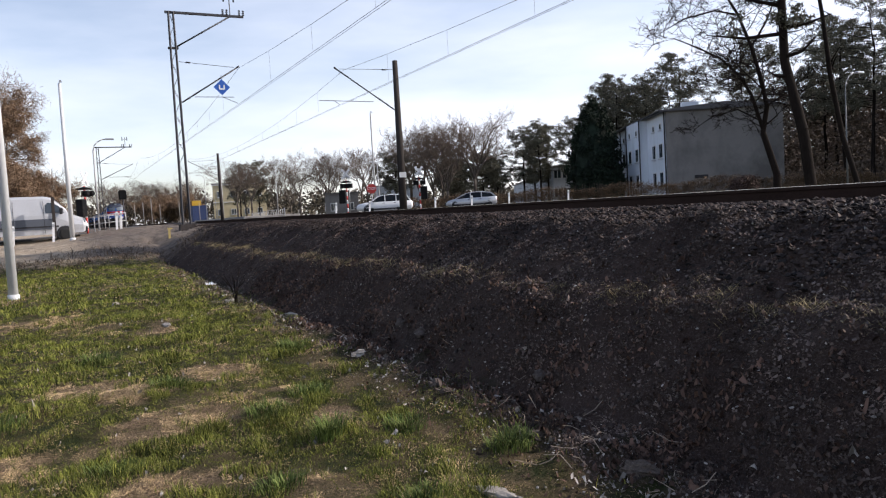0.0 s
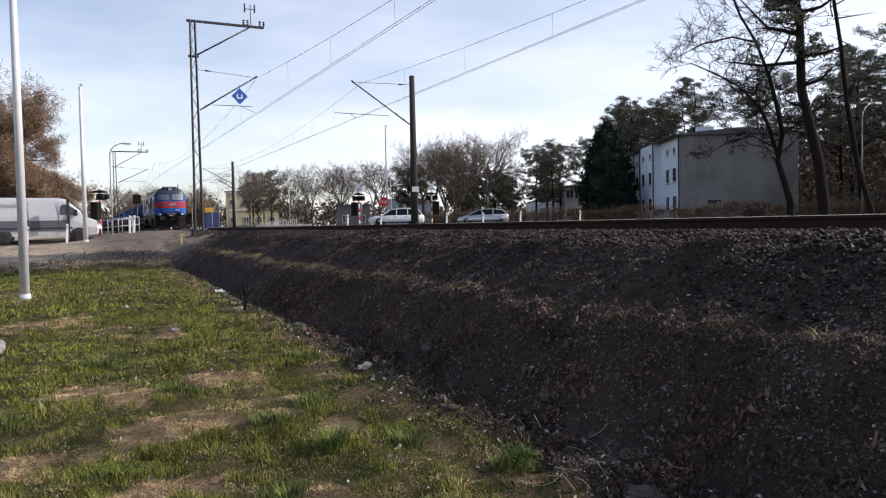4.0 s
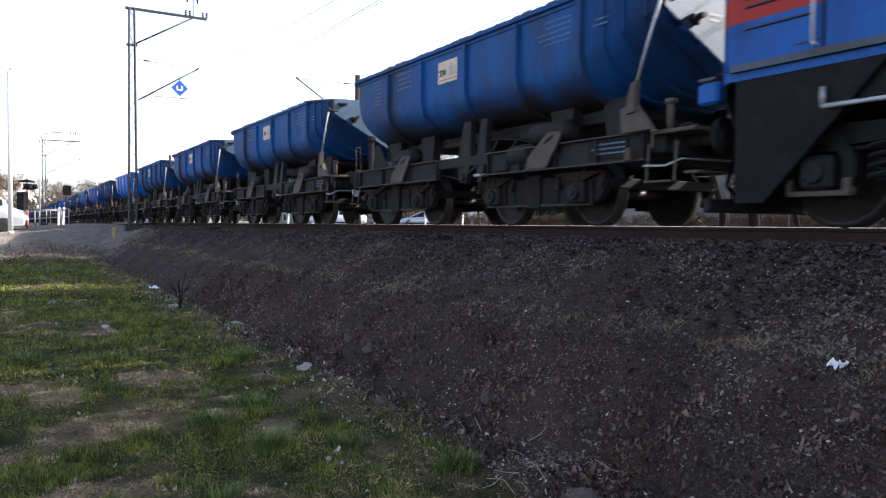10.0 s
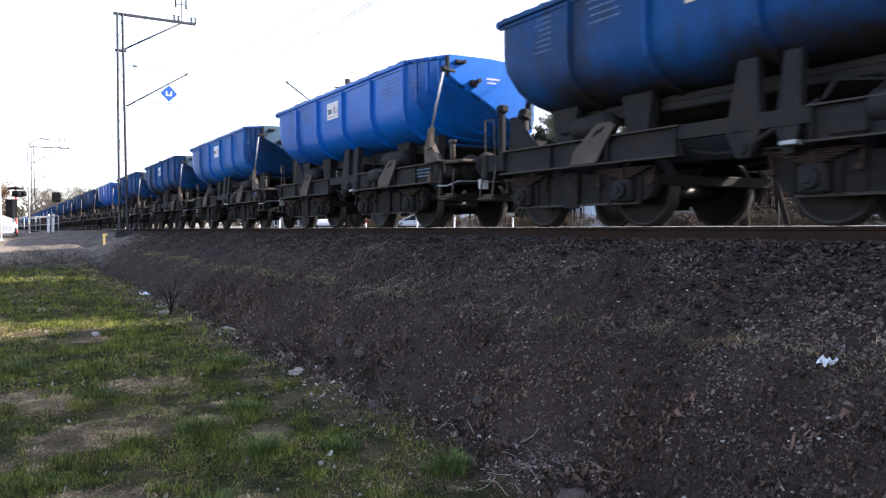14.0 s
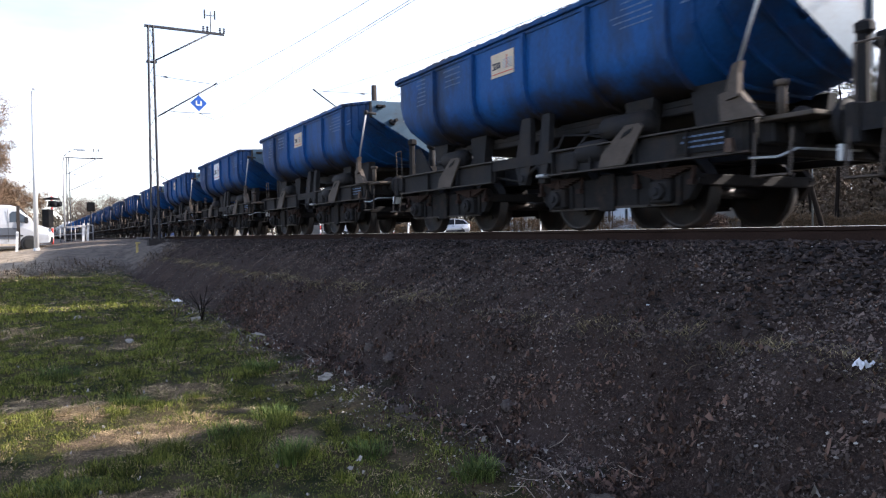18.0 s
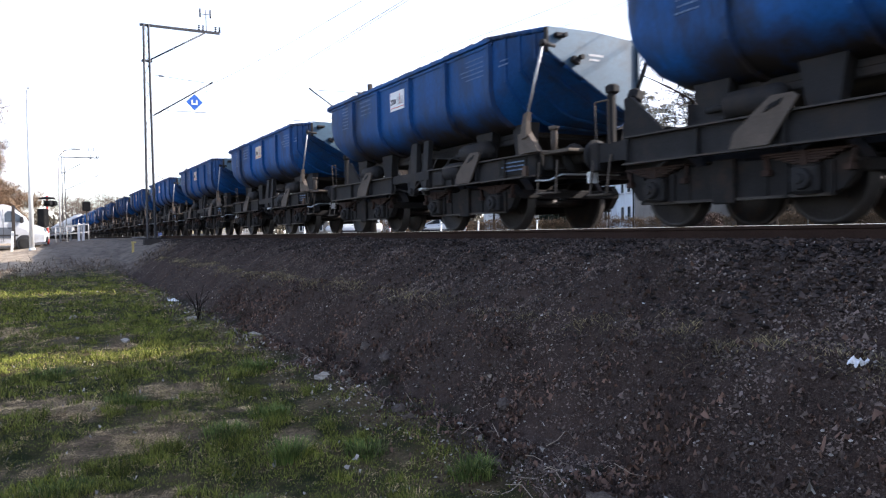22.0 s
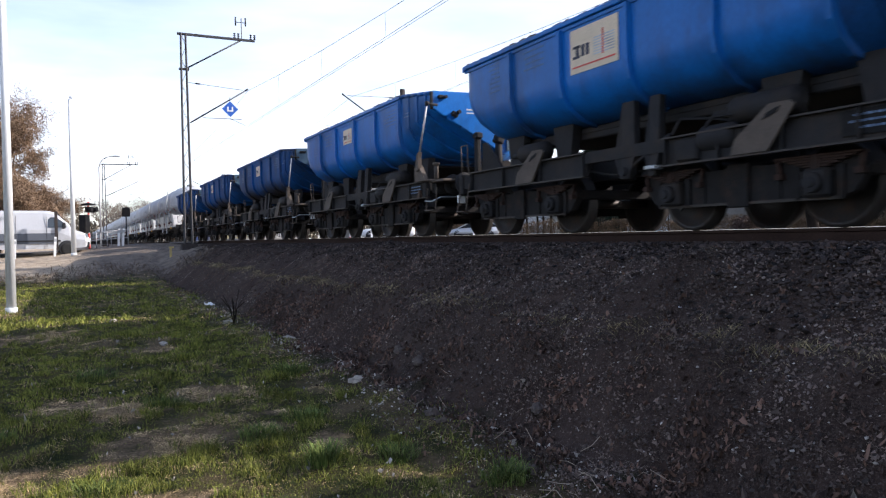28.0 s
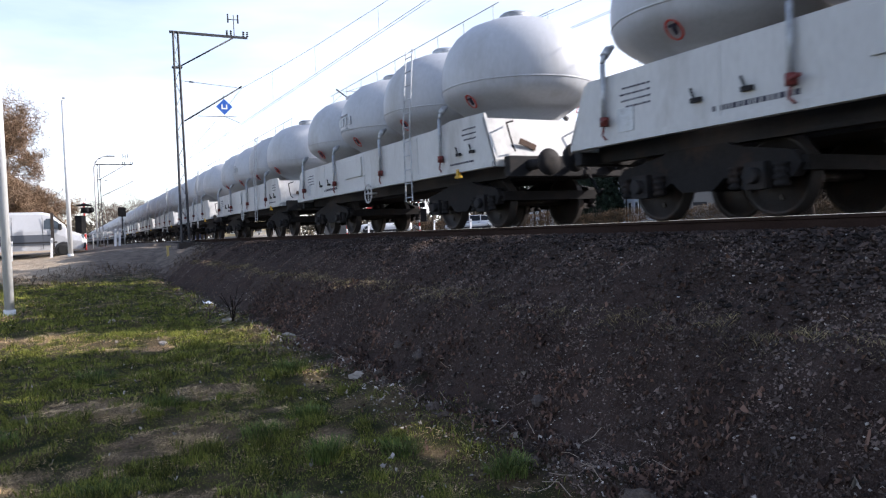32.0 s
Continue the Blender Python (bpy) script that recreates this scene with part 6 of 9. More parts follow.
def vehicle(name, label, at, body, cabin, paint, wheels, r, hw):
    """x forward; z is drawn to the car's low build. body: (x, z_low, z_high, half width) stations; cabin: (x, z_low, z_high, low half width, high half width)."""
    t = thing(name, label, "car" if name == "car" else name, at)
    body = [(x, z0 * 0.95, z1 * 0.90, w) for x, z0, z1, w in body]
    cabin = [(x, z0 * 0.90, z1 * 0.89, wl_, wh) for x, z0, z1, wl_, wh in cabin]
    b = Build()
    rings = []
    for x, z0, z1, w in body:
        rings.append([(x, -w * 0.9, z0), (x, -w, z0 + (z1 - z0) * 0.35), (x, -w * 0.985, z1 - 0.06), (x, -w * 0.86, z1), (x, w * 0.86, z1), (x, w * 0.985, z1 - 0.06), (x, w, z0 + (z1 - z0) * 0.35), (x, w * 0.9, z0)])
    b.loft(rings, True, True, True)
    part("body", b, paint, t)
    c = Build()
    rings = []
    for x, z0, z1, wl_, wh in cabin:
        rings.append([(x, -wl_, z0), (x, -wh, z1), (x, wh, z1), (x, wl_, z0)])
    c.loft(rings)
    part("window", c, M_car_glass, t, "dark car windows")
    xs = [q for q in cabin if q[2] > cabin[0][2] + 0.05]
    roofb = Build().loft([[(x, -wh - 0.02, z1 - 0.02), (x, -wh * 0.9, z1 + 0.03), (x, wh * 0.9, z1 + 0.03), (x, wh + 0.02, z1 - 0.02)] for x, z0, z1, wl_, wh in xs])
    part("roof", roofb, paint, t)
    for x0, x1 in ((cabin[0], cabin[1]), (cabin[-1], cabin[-2])):
        for s in (-1, 1):
            part("pillar", Build().tube((x0[0], s * x0[3], x0[1]), (x1[0], s * (x1[4] + 0.01), x1[2]), 0.045, None, 5), paint, t)
    for s in (-1, 1):
        for q in xs[1:-1]:
            part("pillar", Build().tube((q[0], s * (q[3] + 0.005), q[1]), (q[0], s * (q[4] + 0.005), q[2]), 0.035, None, 5), paint, t)
    for x in wheels:
        for s in (-1, 1):
            w = part("wheel", Build().revolve((x, s * (hw - 0.1), r), [(r * 0.6, -0.1), (r * 0.95, -0.1), (r, -0.07), (r, 0.07), (r * 0.95, 0.1), (r * 0.6, 0.1)], 18, "y"), M_tyre, t, "black tyre")
            rim = Build().revolve((x, s * (hw - 0.1), r), [(0.05, s * 0.09), (r * 0.6, s * 0.095), (r * 0.6, s * 0.05)], 14, "y")
            part("rim", rim, M_rim, w)
            part("wheel_arch", Build().revolve((x, s * (hw - 0.06), r), [(r * 1.02, -0.05), (r * 1.16, -0.05), (r * 1.16, 0.055), (r * 1.02, 0.055)], 18, "y"), M_trim, t)
    x0, z0, z1, w = body[-1]
    xf = body[-1][0]
    for s in (-1, 1):
        part("headlight", Build().box((xf - 0.06, s * (w * 0.75), z1 - 0.10), (0.22, 0.32, 0.14), None, 1, 0.03), M_pale_glass, t, "clear headlight")
        part("rear_light", Build().box((body[0][0] + 0.05, s * (body[0][3] * 0.82), body[0][2] - 0.16), (0.12, 0.18, 0.26), None, 1, 0.02), M_red, t, "red rear light")
        part("mirror", Build().box((cabin[-2][0] + 0.25, s * (hw + 0.08), cabin[0][1] + 0.06), (0.14, 0.2, 0.14), None, 1, 0.03), M_trim, t)
        for q in xs[:-1]:
            part("door_handle", Build().box((q[0] + 0.12, s * (hw + 0.005), cabin[0][1] - 0.12), (0.18, 0.03, 0.035)), M_trim, t)
        part("sill_trim", Build().box(((wheels[0] + wheels[1]) / 2, s * (hw - 0.01), body[1][1] + 0.09), (abs(wheels[1] - wheels[0]) - 2.2 * r, 0.04, 0.12)), M_trim, t)
    part("bumper", Build().box((xf + 0.0, 0, z0 + 0.14), (0.16, w * 1.85, 0.24), None, 1, 0.05), M_trim, t)
    part("number_plate", Build().box((xf + 0.085, 0, z0 + 0.2), (0.012, 0.5, 0.11)), M_plain_white, t, "blank plate")
    return t


vehicle("car", "white compact off-roader waiting at the crossing", pose(23.1, 55.3, 1.39, 0, 0, 160),
    [(-2.25, 0.45, 0.95, 0.82), (-2.1, 0.28, 1.08, 0.90), (-1.2, 0.24, 1.10, 0.92), (0.8, 0.24, 1.08, 0.92), (1.6, 0.26, 1.02, 0.91), (2.15, 0.32, 0.90, 0.84), (2.3, 0.42, 0.72, 0.72)],
    [(-2.05, 1.05, 1.08, 0.84, 0.80), (-1.75, 1.05, 1.58, 0.86, 0.70), (-0.9, 1.05, 1.66, 0.88, 0.72), (0.0, 1.05, 1.64, 0.88, 0.72), (0.55, 1.05, 1.52, 0.87, 0.70), (1.2, 1.02, 1.06, 0.86, 0.82)], M_car_white, (-1.33, 1.33), 0.36, 0.91)
vehicle("car", "silver-grey hatchback waiting behind the off-roader", pose(29.6, 52.3, 1.37, 0, 0, 150),
    [(-2.05, 0.42, 0.95, 0.76), (-1.95, 0.26, 1.02, 0.84), (-1.0, 0.2, 1.02, 0.86), (0.8, 0.2, 0.98, 0.86), (1.5, 0.22, 0.90, 0.85), (1.95, 0.28, 0.76, 0.78), (2.1, 0.36, 0.6, 0.66)],
    [(-1.98, 0.96, 1.0, 0.76, 0.72), (-1.55, 0.96, 1.38, 0.80, 0.62), (-0.8, 0.96, 1.48, 0.82, 0.65), (0.1, 0.96, 1.46, 0.82, 0.65), (0.5, 0.95, 1.36, 0.82, 0.63), (1.35, 0.90, 0.94, 0.80, 0.76)], M_car_silver, (-1.28, 1.28), 0.31, 0.85)


M_van_paint = mat("van_silver_white", (0.50, 0.51, 0.53), 0.35, 0.15, 0.08, 1, 20, 0.02, (0.42, 0.42, 0.42), 0.3)


def van():
    t = thing("van", "silver-white panel van with grey lower flank, waiting at the crossing", "van", pose(-2.05, 45.6, 1.0, 0, 0, 2))
    b = Build()
    rings = []
    for x, z0, zt, w, wt in [(-2.95, 0.55, 2.22, 0.92, 0.82), (-2.88, 0.42, 2.38, 0.98, 0.86), (-2.0, 0.36, 2.44, 1.0, 0.88), (0.9, 0.36, 2.42, 1.0, 0.87), (1.25, 0.36, 2.34, 1.0, 0.84), (1.95, 0.36, 1.72, 0.99, 0.82), (2.1, 0.36, 1.42, 0.98, 0.86), (2.75, 0.40, 1.18, 0.94, 0.82), (2.95, 0.50, 0.95, 0.80, 0.70)]:
        zm = z0 + (zt - z0) * 0.5
        rings.append([(x, -w * 0.96, z0), (x, -w, zm), (x, -(w + wt) / 2, zt - 0.14), (x, -wt, zt - 0.03), (x, -wt * 0.8, zt), (x, wt * 0.8, zt), (x, wt, zt - 0.03), (x, (w + wt) / 2, zt - 0.14), (x, w, zm), (x, w * 0.96, z0)])
    b.loft(rings, True, True, False)
    part("body", b, M_van_paint, t)
    for s in (-1, 1):
        part("side_window", Build().plate([(0.95, s * 1.0, 1.50), (1.85, s * 1.0, 1.50), (1.62, s * 0.955, 1.86), (1.28, s * 0.925, 2.06), (0.95, s * 0.925, 2.06)], 0.03), M_glass, t, "dark cab window")
        part("lower_film", Build().box((-0.7, s * 0.995, 0.92), (4.2, 0.03, 0.56)), M_van_grey, t, "darker grey strip along the lower flank")
        part("rubbing_strip", Build().box((-0.6, s * 1.01, 0.78), (4.3, 0.03, 0.08)), M_trim, t)
        part("door_seam", Build().box((0.88, s * 1.002, 1.3), (0.02, 0.02, 1.7)), M_trim, t)
        part("door_seam", Build().box((-0.55, s * 1.002, 1.3), (0.02, 0.02, 1.7)), M_trim, t)
        lt = Build()
        for k in range(5):
            lt.box((-2.35 + k * 0.30, s * 0.998, 2.02), (0.20, 0.02, 0.17))
        part("lettering", lt, M_steel, t, "grey company bars")
        for x in (-1.75, 1.85):
            w = part("wheel", Build().revolve((x, s * 0.9, 0.34), [(0.2, -0.11), (0.32, -0.11), (0.34, -0.08), (0.34, 0.08), (0.32, 0.11), (0.2, 0.11)], 18, "y"), M_tyre, t, "black tyre")
            part("rim", Build().revolve((x, s * 0.9, 0.34), [(0.05, s * 0.10), (0.2, s * 0.105), (0.2, s * 0.05)], 14, "y"), M_rim, w)
            part("wheel_arch", Build().revolve((x, s * 0.95, 0.36), [(0.36, -0.05), (0.44, -0.05), (0.44, 0.056), (0.36, 0.056)], 18, "y"), M_trim, t)
        part("headlight", Build().box((2.72, s * 0.72, 1.02), (0.3, 0.28, 0.24), None, 1, 0.04), M_pale_glass, t, "clear headlight")
        part("mirror", Build().box((1.72, s * 1.14, 1.60), (0.16, 0.2, 0.34), None, 1, 0.03), M_trim, t)
        part("rear_light", Build().box((-2.93, s * 0.86, 1.2), (0.06, 0.12, 0.5)), M_red, t, "red rear light")
    part("windscreen", Build().plate([(2.06, -0.80, 1.50), (2.06, 0.80, 1.50), (1.36, 0.74, 2.36), (1.36, -0.74, 2.36)], 0.03), M_glass, t, "sloping windscreen")
    part("bumper", Build().box((2.86, 0, 0.56), (0.22, 1.7, 0.34), None, 1, 0.06), M_trim, t)
    return t


van()


# ---- posts, lamps, signals ----
def lamp_post(x, y, h, r0, r1, head, label, name="lamp_post", paint=M_post):
    z0 = float(height(np.array([x]), np.array([y]))[0])
    t = thing(name, label, "lamp post", pose(x, y, z0))
    part("pole", Build().tube((0, 0, -0.1), (0, 0, h), r0, r1, 12), paint, t)
    part("base_collar", Build().tube((0, 0, -0.05), (0, 0, 0.12), r0 * 1.25, r0 * 1.2, 12), paint, t)
    if head == "top":
        part("lantern", Build().box((0.04, -0.12, h + 0.08), (0.12, 0.42, 0.09), Euler((0.25, 0, 0)).to_matrix(), 0.8), M_steel, t)
    if head in ("arc", "arc_left"):
        s = -1 if head == "arc_left" else 1
        pts = [(0, 0, h)] + [(s * (1.1 - 1.1 * math.cos(a)), 0, h + 0.9 * math.sin(a)) for a in (0.4, 0.8, 1.2, 1.5)]
        part("bracket", Build().path(pts, r1 * 0.8, 8), M_post, t)
        part("lantern", Build().box((pts[-1][0] + s * 0.2, 0, pts[-1][2] - 0.03), (0.6, 0.22, 0.12), None, 0.8, 0.03), M_steel, t)
    return t


lamp_post(-1.11, 17.3, 9.0, 0.095, 0.06, "none", "white-grey tapered steel lamp post standing on the lawn", paint=M_post_white)
lamp_post(0.13, 38.6, 7.35, 0.115, 0.07, "top", "slim pale lamp post beside the crossing path", paint=M_post_white)
lamp_post(2.1, 62, 6.2, 0.07, 0.05, "arc", "pale street lamp with curved arm by the crossing")
lamp_post(25.97, 64.3, 9.5, 0.10, 0.06, "top", "tall pale street lamp beyond the crossing")
for (x, y, h) in ((22.2, 120, 8.0), (24.5, 150, 8.5), (30.5, 118, 8.2), (29.5, 72, 5.0), (38, 92, 6.0), (40, 110, 6.0)):
    lamp_post(x, y, h, 0.08, 0.05, "arc_left", "distant pale street lamp on a thin pole")
lamp_post(37.4, 25.0, 5.4, 0.05, 0.032, "arc", "street lamp with curved arm among the trees", paint=M_post_dull)

M_rw_red = mat("signal_red", (0.55, 0.05, 0.04), 0.5, 0, 0.1, 5, 30, 0.0)


def crossing_signal(x, y, rot, h=2.7, cross=True):
    z0 = float(height(np.array([x]), np.array([y]))[0])
    t = thing("crossing_signal", "level crossing signal on a red and white striped post", "signal", pose(x, y, z0, 0, 0, rot))
    n = 9
    for i in range(n):
        part("post_band", Build().tube((0, 0, h * i / n), (0, 0, h * (i + 1) / n), 0.055, None, 10), M_rw_red if i % 2 == 0 else M_plain_white, t)
    part("lamp_board", Build().box((0, -0.08, h - 0.45), (0.95, 0.05, 0.34), None, 1, 0.02), M_black, t, "black board with hooded lamps")
    for s in (-1, 1):
        part("hood", Build().tube((s * 0.28, -0.1, h - 0.45), (s * 0.28, -0.38, h - 0.42), 0.14, 0.15, 12), M_black, t)
    part("bell_roof", Build().revolve((0, 0, h - 0.2), [(0.40, 0.0), (0.42, 0.05), (0.05, 0.16)], 14), M_black, t)
    part("relay_box", Build().box((-0.35, 0.05, h - 1.25), (0.48, 0.4, 1.0), None, 1, 0.03), M_black, t)
    if cross:
        for s in (-1, 1):
            for k in range(5):
                c = (-0.44 + 0.22 * k)
                part("cross_board", Build().box((c * 0.55, -0.06 - 0.02 * s, h + 0.45 + s * c * 0.62), (0.17, 0.03, 0.17), Euler((0, -s * 0.52, 0)).to_matrix()), M_plain_white, t, "white crossing board")
        for s in (-1, 1):
            part("cross_board", Build().box((s * 0.11, -0.06, h + 0.28 - 0.06), (0.28, 0.03, 0.12), Euler((0, s * 0.5, 0)).to_matrix()), M_steel, t, "grey back of a crossing board")
    return t


crossing_signal(0.95, 46.3, 60)
crossing_signal(18.8, 52.2, -30)
crossing_signal(24.4, 51.2, 150)
stop = thing("stop_sign", "red octagonal stop sign facing the crossing road", "sign", pose(22.2, 55.7, 1.4, 0, 0, -22))
part("post", Build().tube((0, 0.03, 0), (0, 0.03, 2.4), 0.035, None, 8), M_steel, stop)
part("board", Build().plate([(0.42 * math.cos(math.pi / 8 + k * math.pi / 4), 0, 2.05 + 0.42 * math.sin(math.pi / 8 + k * math.pi / 4)) for k in range(8)], 0.02), M_rw_red, stop)
fc = bpy.data.curves.new("word", "FONT")
fc.body, fc.size, fc.align_x, fc.align_y, fc.extrude = "STOP", 0.3, "CENTER", "CENTER", 0.003
fo = new("word", fc)
me_word = bpy.data.meshes.new_from_object(fo.evaluated_get(bpy.context.evaluated_depsgraph_get()))
bpy.data.objects.remove(fo)
part("word", me_word, M_plain_white, stop, "white word STOP", pose(0, -0.016, 2.05, 90, 0, 0))
me_word.materials.clear()
me_word.materials.append(M_plain_white)

sig = thing("dwarf_signal", "black box signal head on a slim post by the track", "signal", pose(3.78, 59.9, 1.3))
part("post", Build().tube((0, 0, 0), (0, 0, 2.3), 0.05, None, 8), M_mast, sig)
part("head", Build().box((0, 0, 2.62), (0.55, 0.35, 0.7), None, 1, 0.04), M_black, sig)
dp = thing("dark_post", "dark square wooden post by the road", "post", pose(-0.66, 44.0, 1.3))
part("shaft", Build().box((0, 0, 1.0), (0.16, 0.16, 2.1), None, 0.9), M_pole, dp)
for x, y in ((2.5, 46.6), (2.75, 46.9), (-0.75, 43.2), (-2.6, 43.6), (19.9, 50.6), (24.9, 49.7), (30.2, 47.6), (28.6, 50.6), (35, 46.5), (17.6, 51.5)):
    z0 = float(height(np.array([x]), np.array([y]))[0])
    t = thing("guide_post", "white roadside guide post with a grey reflector band", "post", pose(x, y, z0, 0, 3, 0), "guide posts round the crossing")
    part("shaft", Build().box((0, 0, 0.5), (0.12, 0.08, 1.05), None, 0.9), M_plain_white, t)
    part("band", Build().box((0, 0, 0.85), (0.13, 0.09, 0.16)), M_steel, t)


def railing(x0, y0, x1, y1, n, h, material, label):
    t = thing("railing", label, "railing", pose(0, 0, 0))
    for i in range(n + 1):
        u = i / n
        x, y = x0 + (x1 - x0) * u, y0 + (y1 - y0) * u
        z0 = float(height(np.array([x]), np.array([y]))[0])
        part("post", Build().tube((x, y, z0 - 0.1), (x, y, z0 + h), 0.03, None, 6), material, t)
    za, zb = float(height(np.array([x0]), np.array([y0]))[0]), float(height(np.array([x1]), np.array([y1]))[0])
    for k in (1.0, 0.5):
        part("rail_bar", Build().tube((x0, y0, za + h * k), (x1, y1, zb + h * k), 0.028, None, 6), material, t)
    return t


railing(1.4, 49.0, 3.2, 49.4, 3, 0.95, M_post, "white tube railing beside the crossing")
railing(1.2, 56.0, 3.2, 56.2, 3, 0.95, M_post, "white tube railing beyond the crossing")
railing(18.5, 70, 25.5, 115, 24, 1.05, M_post, "white tube railing along the platform")
railing(16.6, 62, 18.4, 69, 6, 1.05, M_post, "white tube railing along the platform")
solid("platform", Build().box((20.8, 110, 1.55), (5, 90, 0.5), Euler((0, 0, -0.10)).to_matrix(), 1, 0.05), M_concrete, "low concrete station platform", "platform", kind="structure")
M_marker = mat("faded_yellow_paint", (0.42, 0.32, 0.12), 0.6, 0, 0.2, 6, 30, 0.05)
mk = thing("track_marker", "short yellow marker post at the bank", "post", pose(3.6, 31.3, 1.02))
part("shaft", Build().box((0, 0, 0.15), (0.09, 0.08, 0.4), None, 0.9), M_marker, mk)
part("cap", Build().box((0.03, 0, 0.36), (0.18, 0.1, 0.06)), M_marker, mk)


# ---- buildings ----
M_render_wall = mat("rendered_wall_pale", (0.50, 0.52, 0.55), 0.9, 0, 0.12, 0.5, 20, 0.15, (0.38, 0.39, 0.41), 0.4, 2)
M_facade = mat("facade_pale_blue", (0.66, 0.71, 0.77), 0.9, 0, 0.10, 0.5, 20, 0.12, (0.56, 0.60, 0.64), 0.4, 2)
M_render_grey = mat("rendered_gable_grey", (0.23, 0.215, 0.20), 0.92, 0, 0.16, 0.25, 20, 0.15, (0.13, 0.122, 0.115), 0.55, 1.2)
M_render_yellow = mat("rendered_wall_yellow", (0.52, 0.44, 0.28), 0.9, 0, 0.12, 0.6, 20, 0.12)
M_roof_dark = mat("roof_felt", (0.10, 0.095, 0.095), 0.85, 0, 0.2, 1, 30, 0.2)
M_frame = mat("window_frame_white", (0.65, 0.65, 0.64), 0.5, 0, 0.08, 4, 30, 0.05)


def window(parent, m, w, h, bars_n=1):
    """A recessed-looking window on a wall; m: its pose, y outwards is -y."""
    wn_ = part("window", Build().box((0, 0.02, 0), (w, 0.1, h)), M_frame, parent, "white-framed window", m)
    for i in range(bars_n + 1):
        pw = (w - 0.1 * (bars_n + 2)) / (bars_n + 1)
        part("pane", Build().box((-w / 2 + 0.1 + pw / 2 + i * (pw + 0.1), -0.035, 0), (pw, 0.02, h - 0.2)), M_glass, wn_)
    part("sill", Build().box((0, -0.08, -h / 2 - 0.04), (w + 0.12, 0.16, 0.06)), M_steel, wn_)
    return wn_


def apartment_block():
    # local x along the gable, y along the facade, origin at the near corner
    t = thing("apartment_building", "three-storey pale rendered block with a blank grey gable", "building", pose(52.2, 53.25, 1.25, 0, 0, -28.7))
    W, D, H = 11.2, 24.0, 8.35
    part("wall", Build().box((W / 2, 0.15, H / 2), (W, 0.3, H)), M_render_grey, t, "blank grey rendered gable")
    for nm, c, s in (("wall", (0.15, D / 2 + 0.15, H / 2), (0.3, D - 0.3, H)), ("wall", (W - 0.15, D / 2 + 0.15, H / 2), (0.3, D - 0.3, H)), ("wall", (W / 2, D - 0.15, H / 2), (W - 0.6, 0.3, H))):
        part(nm, Build().box(c, s), M_facade, t)
    part("projection", Build().box((-0.4, D * 0.43, H / 2), (0.8, 6.0, H)), M_facade, t)
    rf = part("roof", Build().loft([[(-0.7, -0.35, H), (W + 0.35, -0.35, H), (W + 0.35, D + 0.3, H), (-0.7, D + 0.3, H)], [(-0.7, -0.35, H + 0.14), (W + 0.35, -0.35, H + 0.14), (W + 0.35, D + 0.3, H + 0.14), (-0.7, D + 0.3, H + 0.14)], [(W * 0.5, -0.3, H + 0.65), (W * 0.5 + 0.2, -0.3, H + 0.65), (W * 0.5 + 0.2, D, H + 0.65), (W * 0.5, D, H + 0.65)]]), M_roof_dark, t)
    for x, y in ((4.2, 6), (6.5, 10), (5.0, 15), (6.2, 20)):
        part("chimney", Build().box((x, y, H + 0.95), (1.7, 0.7, 1.1), None, 1, 0.03), M_facade, rf)
    part("gutter", Build().tube((-0.72, -0.35, H + 0.02), (-0.72, D + 0.3, H + 0.02), 0.09, None, 8), M_trim, t)
    for y in (0.35, 7.2, 13.4, 20):
        part("downpipe", Build().tube((-0.1 if not 7 < y < 13.6 else -0.9, y, 0), (-0.1 if not 7 < y < 13.6 else -0.9, y, H), 0.07, None, 8), M_trim, t)
    for y in (2.0, 4.6, 8.6, 11.8, 15.6, 18.4, 21.8):
        out = -0.84 if 7.3 < y < 13.3 else -0.04
        for z, h in ((1.9, 1.5), (4.7, 1.5), (7.1, 0.7)):
            window(t, pose(out, y, z, 0, 0, -90), 1.25 if h > 1 else 0.7, h, 1 if h > 1 else 0)
    part("vent", Build().box((3.2, -0.03, 1.9), (1.3, 0.06, 0.32)), M_trim, t, "dark slot in the gable")
    return t


apartment_block()


def row_house(x, y, rot, w, d, h, label, paint, n):
    t = thing("house", label, "house", pose(x, y, 1.25, 0, 0, rot))
    part("wall", Build().box((w / 2, d / 2, h / 2), (w, d, h), None, 1, 0.03), paint, t)
    part("roof", Build().loft([[(-0.3, -0.3, h), (w + 0.3, -0.3, h), (w + 0.3, d + 0.3, h), (-0.3, d + 0.3, h)], [(-0.3, -0.3, h + 0.2), (w + 0.3, -0.3, h + 0.2), (w + 0.3, d + 0.3, h + 0.2), (-0.3, d + 0.3, h + 0.2)]]), M_roof_dark, t)
    for i in range(n):
        for z in ((2.1, 6.2) if h > 8 else (1.6, 4.4) if h > 5 else (1.5,)):
            window(t, pose(w * (i + 0.5) / n, -0.04, z, 0, 0, 0), 1.2, 1.4)
            window(t, pose(-0.04, d * (i + 0.5) / n, z, 0, 0, -90), 1.2, 1.4)
    return t


